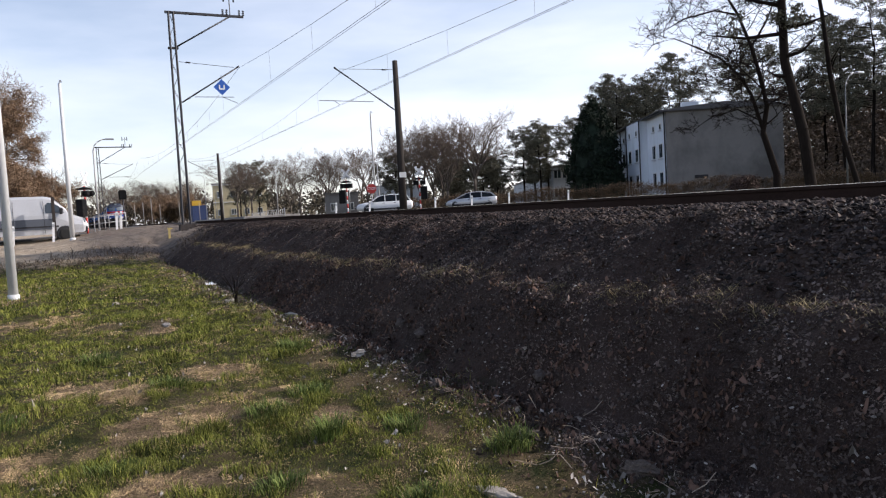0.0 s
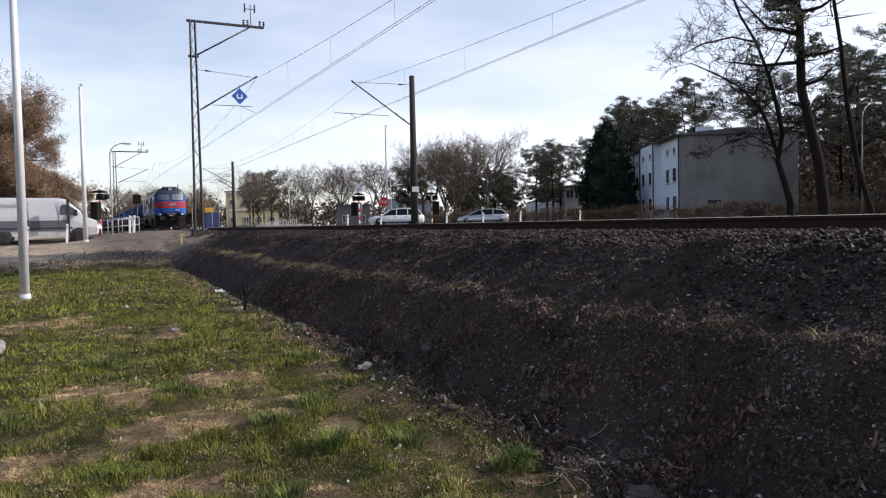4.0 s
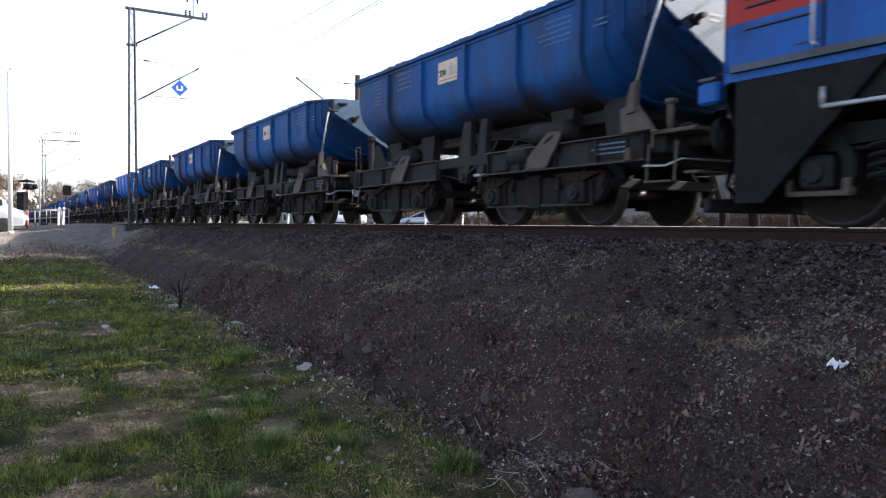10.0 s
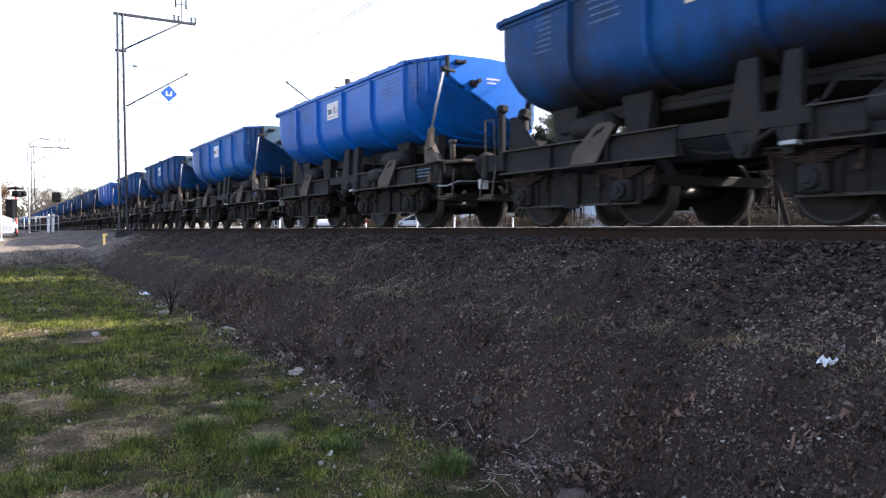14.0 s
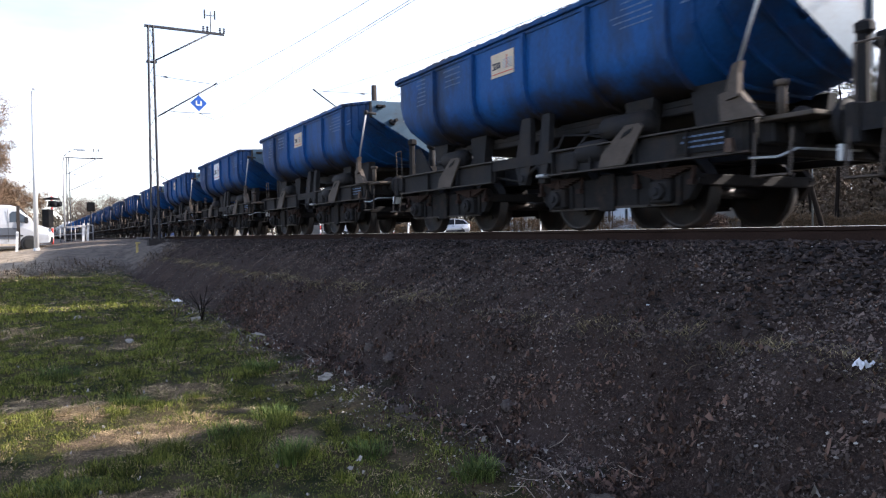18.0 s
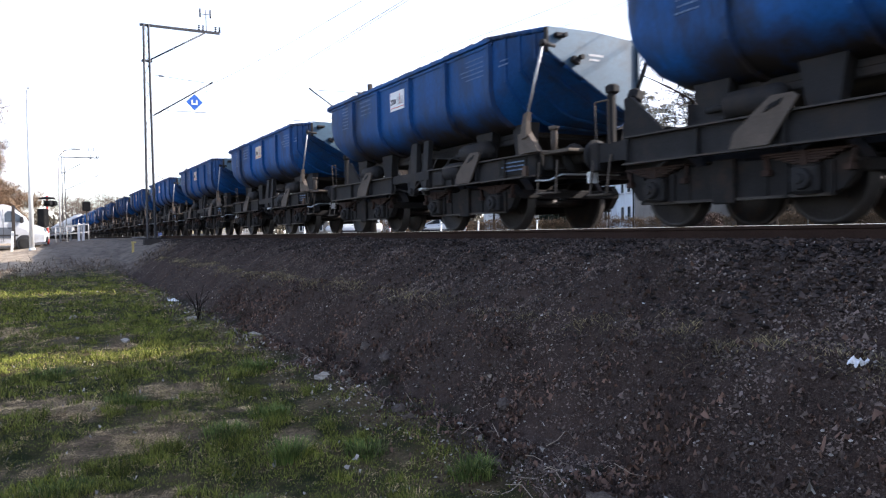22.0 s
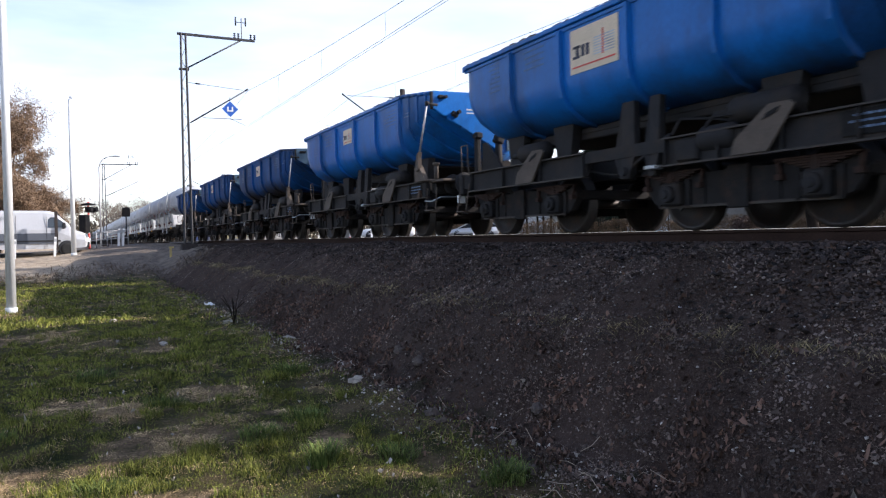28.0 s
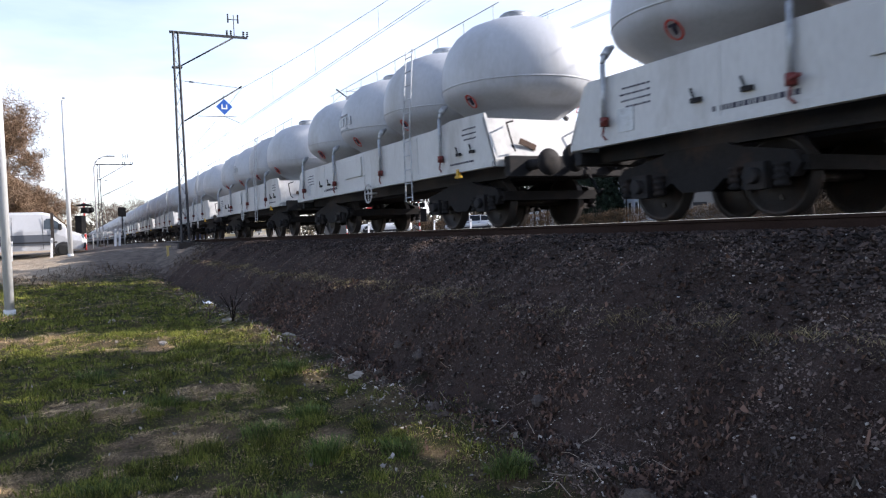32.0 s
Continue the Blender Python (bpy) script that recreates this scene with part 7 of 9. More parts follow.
row_house(66.6, 92.0, -28.7, 8, 36, 5.5, "long low pale flat-roofed terrace behind the pines", M_render_wall, 6)
row_house(85.5, 128.0, -28.7, 8, 34, 4.7, "pale terraced house with flat roof in a row", M_render_wall, 5)
row_house(63.8, 28.7, -20, 9, 9, 5.4, "pale house among the pines", M_render_wall, 3)
row_house(41.5, 127.0, -18, 6, 6, 3.9, "low grey house behind bare trees", M_render_grey, 2)
row_house(47, 117, -22, 8, 7, 4.5, "low pale house behind bare trees", M_render_wall, 2)
station = row_house(29.9, 173, -11, 11.8, 9, 8.6, "yellow two-storey station house with dark windows", M_render_yellow, 4)
part("cornice", Build().box((5.9, -0.05, 4.4), (12.0, 0.2, 0.2)), M_frame, station)
part("cornice", Build().box((5.9, -0.1, 8.4), (12.2, 0.3, 0.25)), M_frame, station)
M_kiosk = mat("kiosk_blue", (0.03, 0.05, 0.13), 0.6)
shed = thing("kiosk", "small dark blue kiosk with a yellow board", "kiosk", pose(24.6, 160, 1.5))
part("body", Build().box((0, 0, 1.7), (3.0, 2.5, 3.4), None, 1, 0.03), M_kiosk, shed)
part("board", Build().box((-0.6, -1.3, 3.9), (1.8, 0.1, 1.0)), M_yellow, shed)


# ---- trees ----
M_bark_dark = mat("pine_bark", (0.018, 0.014, 0.012), 0.95, 0, 0.35, 3, 25, 0.5, streak=4, spec=0.05)
M_bark = mat("grey_bark", (0.10, 0.082, 0.068), 0.95, 0, 0.3, 3, 25, 0.4, streak=4)
M_twig = mat("bare_twigs", (0.13, 0.098, 0.075), 0.95, 0, 0.3, 2, 10, 0.0)
M_twig_brown = mat("brown_twigs", (0.16, 0.11, 0.075), 0.95, 0, 0.3, 1, 10, 0.0)


def leaf_material(name, color, vary, other=None, patch=1.6):
    m = bpy.data.materials.new(name)
    m.use_nodes = True
    n, l = m.node_tree.nodes, m.node_tree.links
    b = n["Principled BSDF"]
    b.inputs["Roughness"].default_value, b.inputs["Specular IOR Level"].default_value = 0.75, 0.2
    g = n.new("ShaderNodeNewGeometry")
    r = n.new("ShaderNodeValToRGB")
    r.color_ramp.elements[0].color = (*[c * (1 - vary) for c in color], 1)
    r.color_ramp.elements[1].color = (*[c * (1 + vary) for c in color], 1)
    if other:
        r.color_ramp.elements[1].color = (*other, 1)
    l.new(g.outputs["Random Per Island"], r.inputs["Fac"])
    co = n.new("ShaderNodeTexCoord")
    tx = n.new("ShaderNodeTexNoise")
    tx.inputs["Scale"].default_value, tx.inputs["Detail"].default_value = patch, 4
    l.new(co.outputs["Object"], tx.inputs["Vector"])
    mr = n.new("ShaderNodeMapRange")
    mr.inputs["From Min"].default_value, mr.inputs["From Max"].default_value = 0.35, 0.65
    mr.inputs["To Min"].default_value, mr.inputs["To Max"].default_value = 0.6, 1.35
    l.new(tx.outputs["Fac"], mr.inputs["Value"])
    hs = n.new("ShaderNodeHueSaturation")
    l.new(r.outputs["Color"], hs.inputs["Color"])
    l.new(mr.outputs["Result"], hs.inputs["Value"])
    l.new(hs.outputs["Color"], b.inputs["Base Color"])
    return m


M_needle = leaf_material("pine_needles", (0.112, 0.108, 0.078), 0.4)
M_spruce = leaf_material("dark_conifer_needles", (0.016, 0.026, 0.016), 0.5)
M_brown_leaf = leaf_material("withered_twigs", (0.205, 0.138, 0.088), 0.4)
M_dry_leaf = leaf_material("dry_hedge_leaves", (0.13, 0.085, 0.05), 0.5)


def branching(b_thick, b_thin, p, d, length, r, depth, rnd, spread, droop=0.0):
    """Grow a limb and its children; twigs go to b_thin."""
    n = 3 if depth > 1 else 2
    pts = [Vector(p)]
    dirv = Vector(d).normalized()
    for i in range(n):
        dirv = (dirv + Vector((rnd.uniform(-1, 1), rnd.uniform(-1, 1), rnd.uniform(-0.6, 0.8) - droop)) * 0.22).normalized()
        pts.append(pts[-1] + dirv * length / n)
    target = b_thick if r > 0.035 else b_thin
    for i in range(n):
        ra, rb = r * (1 - 0.45 * i / n), r * (1 - 0.45 * (i + 1) / n)
        target.tube(pts[i], pts[i + 1], ra, rb, 7 if r > 0.12 else (5 if r > 0.035 else 3), False)
    if depth == 0:
        return
    kids = rnd.randint(3, 4) if depth > 1 else rnd.randint(3, 5)
    for k in range(kids):
        u = rnd.uniform(0.35, 1.0) if k else 1.0
        q = pts[min(n, int(u * n + 0.5))]
        side = Vector((rnd.uniform(-1, 1), rnd.uniform(-1, 1), rnd.uniform(-0.35, 0.6)))
        nd = (dirv * (1.0 - spread * 0.4) + side.normalized() * spread).normalized()
        branching(b_thick, b_thin, q, nd, length * rnd.uniform(0.55, 0.8), max(0.011, r * rnd.uniform(0.45, 0.62)), depth - 1, rnd, spread, droop)


def bare_tree(name, h, seed, depth=5, r=0.22, spread=0.75, twig=None, lean=(0, 0), label="bare deciduous tree with grey branches", clear=0.3, leafy=0, dark=None):
    rnd = random.Random(seed)
    t = thing(name, label, "tree", pose(0, 0, 0))
    trunk, thick, thin = Build(), Build(), Build()
    top = Vector((lean[0], lean[1], h * clear))
    trunk.tube((0, 0, -0.2), (lean[0] * 0.4, lean[1] * 0.4, h * clear * 0.5), r * 1.15, r, 9)
    trunk.tube((lean[0] * 0.4, lean[1] * 0.4, h * clear * 0.5), top, r, r * 0.85, 9)
    for k in range(4):
        a = k * 1.57 + rnd.uniform(0, 0.8)
        branching(thick, thin, top, (math.cos(a) * spread * 0.75 + lean[0] * 0.1, math.sin(a) * spread * 0.75, 1.0), h * 0.30, r * 0.62, depth - 1, rnd, spread)
    part("trunk", trunk, dark or M_bark, t)
    tagged(part("branch_work", thick, dark or M_bark, t), kind="stuff")
    part("crown", thin, twig or M_twig, t, "fine bare twigs")
    if leafy:
        nr_ = np.random.default_rng(seed)
        ends = np.array([tuple(p) for p in thin.v])
        pick = ends[nr_.integers(0, len(ends), leafy)]
        v, f = clump_cloud(pick, 7, (0.5, 0.5, 0.5), 0.55, nr_, 0.03)
        part("dry_foliage", raw("dry_foliage", v, f, M_brown_leaf), M_brown_leaf, t, "dense withered brown twigs")
    return t


def clump_cloud(centres, per, size, blade, rnd, wide=0.28):
    """Needle tufts as thin triangles round the given centres (numpy)."""
    c = np.repeat(np.array(centres), per, axis=0)
    n = len(c)
    g = rnd.normal(size=(n, 3))
    g /= np.linalg.norm(g, axis=1)[:, None]
    p = c + g * (rnd.random((n, 1)) ** 0.5) * np.array(size)
    a = rnd.normal(size=(n, 3))
    a /= np.linalg.norm(a, axis=1)[:, None]
    b = np.cross(a, rnd.normal(size=(n, 3)))
    b /= np.linalg.norm(b, axis=1)[:, None] + 1e-9
    v = np.stack([p - b * blade * wide, p + b * blade * wide, p + a * blade], 1).reshape(-1, 3)
    f = np.arange(n * 3).reshape(-1, 3)
    return v, f


def pine(h, seed, r=0.25, crown=0.45, spread=2.2, per=130, label="tall pine with a bare dark trunk and ragged crown", lean=0.0):
    rnd = random.Random(seed)
    nr = np.random.default_rng(seed)
    t = thing("pine_tree", label, "tree", pose(0, 0, 0))
    trunk, limbs = Build(), Build()
    pts = [Vector((lean * u * h + rnd.uniform(-0.012, 0.012) * h * (i > 0), rnd.uniform(-0.012, 0.012) * h * (i > 0), h * u)) for i, u in enumerate((-0.03, 0.12, 0.25, 0.38, 0.5, 0.62, 0.74, 0.87, 1.0))]
    for i in range(8):
        trunk.tube(pts[i], pts[i + 1], r * (1 - 0.11 * i), r * (1 - 0.11 * (i + 1)), 9, False)
    cs = []
    for k in range(52):
        u = 1 - crown * (k / 52) ** 0.9
        z = h * u
        base = Vector((lean * u * h, 0, z))
        a = rnd.uniform(0, 6.28)
        ln = spread * (0.35 + 0.9 * math.sin(min(1.0, (1 - u) / crown + 0.12) * 2.4)) * rnd.uniform(0.6, 1.1)
        tip = base + Vector((math.cos(a) * ln, math.sin(a) * ln, ln * rnd.uniform(-0.1, 0.4)))
        mid = base.lerp(tip, 0.55) + Vector((0, 0, rnd.uniform(-0.2, 0.15)))
        limbs.tube(base, mid, 0.036, 0.024, 5, False).tube(mid, tip, 0.024, 0.01, 4, False)
        for q in range(7):
            w = rnd.uniform(0.0, 1.0)
            cs.append(tuple(tip.lerp(base, 0.65 * w * w) + Vector((rnd.gauss(0, 0.3), rnd.gauss(0, 0.3), rnd.gauss(0.1, 0.25)))))
    for k in range(10):
        a, z, w = rnd.uniform(0, 6.28), h * rnd.uniform(0.22, 1 - crown), rnd.uniform(0.5, 1.7)
        c0 = Vector((lean * z, 0, z))
        c1 = c0 + Vector((math.cos(a) * w * 0.6, math.sin(a) * w * 0.6, rnd.uniform(-0.1, 0.3)))
        limbs.tube(c0, c1, 0.035, 0.022, 4, False).tube(c1, c1 + Vector((math.cos(a + 0.4) * w * 0.5, math.sin(a + 0.4) * w * 0.5, rnd.uniform(-0.3, 0.5))), 0.022, 0.008, 4, False)
    part("trunk", trunk, M_bark_dark, t)
    tagged(part("branch_work", limbs, M_bark_dark, t), kind="stuff")
    v, f = clump_cloud(cs, int(per * 1.5), (0.46, 0.46, 0.24), 0.16, nr)
    part("crown", raw("crown", v, f, M_needle), M_needle, t, "dark green needle tufts")
    return t


def conifer(h, seed, rad, label):
    rnd = random.Random(seed)
    nr = np.random.default_rng(seed)
    t = thing("conifer", label, "tree", pose(0, 0, 0))
    part("trunk", Build().tube((0, 0, -0.2), (0, 0, h * 0.95), 0.2, 0.03, 8), M_bark_dark, t)
    cs = []
    for k in range(240):
        u = rnd.random() ** 0.8
        rr = rad * (0.25 + 0.95 * math.sin(math.pi * min(1, (1 - u) * 0.62 + 0.02))) * rnd.uniform(0.75, 1.08) * (0.25 if u > 0.93 else 1)
        a = rnd.uniform(0, 6.28)
        cs.append((math.cos(a) * rr, math.sin(a) * rr, h * (0.03 + 0.95 * u)))
    v, f = clump_cloud(cs, 70, (0.5, 0.5, 0.6), 0.3, nr)
    part("crown", raw("crown", v, f, M_spruce), M_spruce, t, "dense dark needles")
    inner = Build().revolve((0, 0, 0), [(rad * 0.75, 0.3), (rad * 0.95, h * 0.3), (rad * 0.7, h * 0.6), (rad * 0.25, h * 0.9)], 12)
    part("inner_foliage", inner, M_spruce, t)
    return t


def zg(x, y):
    return float(height(np.array([x]), np.array([y]))[0])


def put(t, x, y, rot=0):
    t.matrix_basis = pose(x, y, zg(x, y), 0, 0, rot)
    return t


def again(t, x, y, rot):
    return copy_thing(t, pose(x, y, zg(x, y), 0, 0, rot))


def crooked_tree(x, y):
    """A bare tree with a bent, forked trunk and drooping sprays of twigs; u runs across the view, z up."""
    rnd = random.Random(8)
    t = thing("tree", "dark bare crooked tree with a forked trunk", "tree", pose(x, y, zg(x, y)))
    across = Vector((0.618, -0.786, 0))
    depth = Vector((0.786, 0.618, 0))
    trunk, thick, thin = Build(), Build(), Build()

    def line(pts, r0, r1, bld, sprays, reach):
        q = [across * u + depth * w + Vector((0, 0, z)) for u, w, z in pts]
        n = len(q) - 1
        for i in range(n):
            ra, rb = r0 + (r1 - r0) * i / n, r0 + (r1 - r0) * (i + 1) / n
            bld.tube(q[i], q[i + 1], ra, rb, 9 if r0 > 0.08 else 6, False)
            for k in range(sprays if i else sprays // 2):
                p = q[i].lerp(q[i + 1], rnd.random())
                d = across * rnd.uniform(-1.2, 0.75) + depth * rnd.uniform(-0.9, 0.9) + Vector((0, 0, rnd.uniform(-0.25, 0.7)))
                branching(thick, thin, p, d, reach * rnd.uniform(0.6, 1.1), max(0.016, rb * 0.42), 3, rnd, 0.85, 0.16)
    line([(0.0, 0.0, -0.2), (0.02, 0.0, 0.9), (-0.22, 0.05, 1.8), (-0.49, 0.1, 2.75)], 0.17, 0.13, trunk, 0, 1.0)
    line([(-0.49, 0.1, 2.75), (-0.29, 0.0, 3.9), (-0.55, -0.1, 5.3), (-0.84, 0.0, 6.5), (-1.34, 0.2, 8.0), (-2.0, 0.3, 9.3), (-2.6, 0.3, 11.0)], 0.115, 0.035, trunk, 4, 1.5)
    line([(-0.45, 0.1, 2.8), (-0.9, -0.2, 4.4), (-1.3, -0.4, 5.2), (-2.0, -0.6, 6.0), (-2.9, -0.7, 6.6), (-4.0, -0.8, 7.2)], 0.085, 0.02, trunk, 4, 1.3)
    line([(-0.3, 0.0, 3.9), (0.3, 0.4, 4.3), (0.8, 0.7, 4.6), (1.2, 0.9, 5.4)], 0.05, 0.015, thick, 3, 1.0)
    line([(-0.84, 0.0, 6.5), (-0.2, 0.3, 7.6), (0.3, 0.5, 8.9), (0.5, 0.6, 10.2)], 0.055, 0.015, thick, 4, 1.3)
    line([(-0.6, 0.0, 3.3), (-1.5, 0.3, 3.9), (-2.6, 0.5, 3.7), (-3.4, 0.6, 3.2)], 0.04, 0.012, thick, 3, 0.9)
    line([(-1.34, 0.2, 8.0), (-2.3, 0.0, 8.3), (-3.6, -0.2, 8.1), (-4.6, -0.3, 7.6)], 0.05, 0.012, thick, 4, 1.2)
    part("trunk", trunk, M_bark_dark, t)
    tagged(part("branch_work", thick, M_bark_dark, t), kind="stuff")
    part("crown", thin, M_bark_dark, t, "fine bare drooping twigs")
    return t


# brown-twigged trees beside the road behind the van
tb = put(bare_tree("tree", 15.5, 3, 6, 0.28, 0.8, M_twig_brown, label="brown bare tree with dense fine twigs", clear=0.12, leafy=8000), -9.3, 61)
again(tb, -13.5, 68, 70)
again(tb, -8.6, 72, 160)
ts = put(bare_tree("shrub", 8.6, 4, 6, 0.16, 0.9, M_twig_brown, label="brown bare shrub with dense twigs", clear=0.06, leafy=5000), -5.0, 62, 20)
for x, y, r in ((-4.2, 69, 100), (-7.2, 61, 140), (-6.2, 66, 200), (-9.5, 62, 300), (-12, 63, 50), (-5.6, 76, 10)):
    again(ts, x, y, r)
for i in range(9):
    again(ts, 17.0 + i * 1.35, 186 + 5 * (i % 3), 40 * i)
for i, (x, y) in enumerate(((10.3, 136), (12.0, 140), (13.0, 136), (14.6, 138), (17.6, 136), (19.6, 138), (21.0, 136), (24.6, 140))):
    sp = thing("platform_post", "slim grey post beside the far track", "post", pose(x, y, zg(x, y)), "slim posts beside the far track")
    part("shaft", Build().tube((0, 0, 0), (0, 0, 3.6 + 0.5 * (i % 3)), 0.07, 0.05, 8), M_concrete, sp)
    part("foot", Build().box((0, 0, 0.1), (0.3, 0.3, 0.3), None, 0.9), M_concrete, sp)
# bare tree and pine trunks across the track
crooked_tree(27.6, 21.7)
p1 = put(pine(19.0, 21, 0.20, 0.30, 3.0, 40, "tall pine with thick dark trunk close to the track", -0.13), 23.3, 16.9, -53)
low_limbs, low_tufts = Build(), []
rl = random.Random(5)
for z, reach, rise in ((5.7, -2.6, 0.35), (6.7, -1.9, 1.5), (5.9, 1.5, 0.15), (7.4, 1.7, 0.7), (7.6, -1.0, 0.2), (4.9, 0.9, 0.5), (4.2, -0.8, 0.3)):
    w = rl.uniform(-0.5, 0.5)
    a = Vector((-0.13 * z, 0, z))
    m_ = a + Vector((reach * 0.5, w * 0.5, rise * 0.25 - 0.05))
    e = a + Vector((reach, w, rise))
    low_limbs.tube(a, m_, 0.075, 0.05, 6).tube(m_, e, 0.05, 0.018, 6)
    for k in range(5):
        p = m_.lerp(e, rl.random())
        q = p + Vector((rl.uniform(-0.7, 0.7), rl.uniform(-0.5, 0.5), rl.uniform(-0.2, 0.7)))
        low_limbs.tube(p, q, 0.018, 0.006, 4)
    if z > 5.5:
        for k in range(5):
            low_tufts.append(tuple(a.lerp(m_, rl.random()) + Vector((rl.gauss(0, 0.25), rl.gauss(0, 0.25), rl.uniform(0.1, 0.7)))))
tagged(part("branch_work", low_limbs, M_bark_dark, p1), kind="stuff")
v, f = clump_cloud(low_tufts, 70, (0.34, 0.34, 0.22), 0.14, np.random.default_rng(9))
part("lower_foliage", raw("lower_foliage", v, f, M_needle), M_needle, p1, "sparse needle tufts on the lower limbs")
p2 = put(pine(18.0, 22, 0.11, 0.5, 2.4, 45, "tall slender dark pine", -0.18), 27.3, 17.7, -57)
p3 = put(pine(15.8, 23, 0.20, 0.60, 2.9, 34, "pine with a ragged dark green crown behind the building"), 63, 62)
p4 = put(pine(12.0, 24, 0.19, 0.72, 2.4, 34, "pine with a rounded dark green crown"), 70, 84)
p5 = put(pine(7.4, 25, 0.16, 0.65, 2.3, 36, "small pine with a rounded dark crown"), 39, 89)
p6 = put(pine(15.2, 26, 0.18, 0.5, 2.1, 34, "slender pine with a ragged crown"), 67.5, 72.5)
for i, (x, y) in enumerate(((64.5, 74.5), (69, 80), (69, 70), (72, 58), (66, 56), (70, 49), (76, 52), (66, 44.5), (72, 42), (70, 37), (62, 39), (66, 30), (74, 32), (61, 25), (68, 24), (57, 19), (63, 16), (80, 38), (78, 26))):
    again((p3, p4, p2)[(0 if i < 12 else i) % 3], x, y, 47 * i)
for i, (x, y) in enumerate(((57, 104), (53, 100), (60, 112), (62, 101), (54, 92))):
    again(p5, x, y, 61 * i)
put(conifer(11.8, 31, 2.7, "dense dark conical conifer beside the building"), 56.6, 69.6)
put(conifer(5.6, 32, 1.7, "small dense dark conifer"), 53.4, 64.4)
# bare trees along the far side
ta = put(bare_tree("tree", 12.5, 11, 6, 0.2, 0.7), 52, 104)
tc = put(bare_tree("tree", 11.5, 12, 6, 0.18, 0.6, clear=0.2), 46, 92)
for i, (x, y) in enumerate(((43, 93), (46.5, 90), (48.5, 94), (44, 84), (50, 87), (41, 86), (47, 82))):
    again((ta, tc)[i % 2], x, y, 53 * i)
for i, (x, y) in enumerate(((33, 148), (36, 140), (39.5, 136), (42, 128), (44, 132), (46.5, 138), (31, 152), (42, 152), (49, 128), (34.5, 160), (47, 120))):
    again((ta, tc)[i % 2], x, y, 37 * i)
for i, (x, y) in enumerate(((66.5, 80.5), (68, 78), (72, 77))):
    again(p6, x, y, 40 + 67 * i)
for i, (x, y) in enumerate(((67.5, 88), (68.5, 96), (64.5, 92.5), (70, 102), (66, 99))):
    again(p4, x, y, 30 + 71 * i)
again(p4, 37.0, 158, 30)
again(p4, 34.0, 163, 80)
for i in range(12):
    again((tc, ta)[i % 2], 8.0 + i * 2.2 + (i % 3), 205 + 9 * (i % 4), 29 * i)
for i in range(7):
    again(tc, -6 - i * 6, 96 + 7 * (i % 3), 71 * i)

# far wood closing the view
nr = np.random.default_rng(5)
ang = nr.uniform(-0.25, 1.75, 900)
dist = nr.uniform(240, 330, 900)
hh = nr.uniform(6, 13, 900) * (0.7 + 0.3 * np.sin(ang * 9))
cen = np.stack([np.sin(ang) * dist, np.cos(ang) * dist, 1.3 + hh * 0.5], 1)
v, f = clump_cloud(cen, 60, (3.2, 3.2, 5.5), 1.6, nr)
v[:, 2] = np.maximum(v[:, 2], 1.2)
M_far = leaf_material("far_wood", (0.10, 0.085, 0.062), 0.45)
tagged(new("far_wood", raw("far_wood", v, f, M_far)), "distant mixed leafless wood on the horizon", "wood", kind="stuff")

nr = np.random.default_rng(6)
cen = np.stack([nr.uniform(66, 125, 4400), nr.uniform(-6, 95, 4400), 1.3 + nr.random(4400) ** 1.5 * 11.0], 1)
cen = cen[cen[:, 1] < 0.84 * cen[:, 0]]
v, f = clump_cloud(cen, 55, (1.8, 1.8, 1.5), 0.5, nr)
tagged(new("pine_wood", raw("pine_wood", v, f, leaf_material("wood_depth", (0.145, 0.112, 0.086), 0.35))), "dense dark pine wood behind the nearer trunks", "wood", kind="stuff")

# hedge behind the cars
def hedge_row(hx0, hy0, hx1, hy1, n, hgt, seed, label, material):
    nr = np.random.default_rng(seed)
    u = nr.random(n)
    top = hgt * (0.86 + 0.14 * np.sin(u * 31 + seed))
    cen = np.stack([hx0 + (hx1 - hx0) * u + nr.normal(0, 0.15, n), hy0 + (hy1 - hy0) * u + nr.normal(0, 0.15, n), 1.3 + nr.random(n) ** 0.8 * top], 1)
    v, f = clump_cloud(cen, 14, (0.3, 0.3, 0.2), 0.13, nr, 0.16)
    h = thing("hedge", label, "hedge", pose(0, 0, 0))
    part("leaves", raw("leaves", v, f, material), material, h)
    stems = Build()
    rnd = random.Random(seed)
    for k in range(n // 9):
        u = rnd.random()
        x, y = hx0 + (hx1 - hx0) * u, hy0 + (hy1 - hy0) * u
        stems.tube((x, y, 1.25), (x + rnd.uniform(-0.25, 0.25), y + rnd.uniform(-0.25, 0.25), 1.3 + hgt * rnd.uniform(0.8, 1.12)), 0.018, 0.007, 3, False)
    tagged(part("stem_work", stems, M_twig, h), kind="stuff")
    return h


M_red_hedge = leaf_material("dark_red_hedge", (0.060, 0.036, 0.028), 0.5)
hedge_row(27.5, 61.5, 48.5, 34.5, 3000, 1.45, 8, "clipped brown leafless hedge along the road", M_dry_leaf)
hedge_row(36.5, 31.5, 30.5, 25.5, 1300, 0.95, 9, "dark overgrown hedge in front of the building", M_red_hedge)
hedge_row(46.0, 35.0, 66.0, 21.0, 2400, 1.3, 10, "brown leafless hedge before the pine wood", M_dry_leaf)


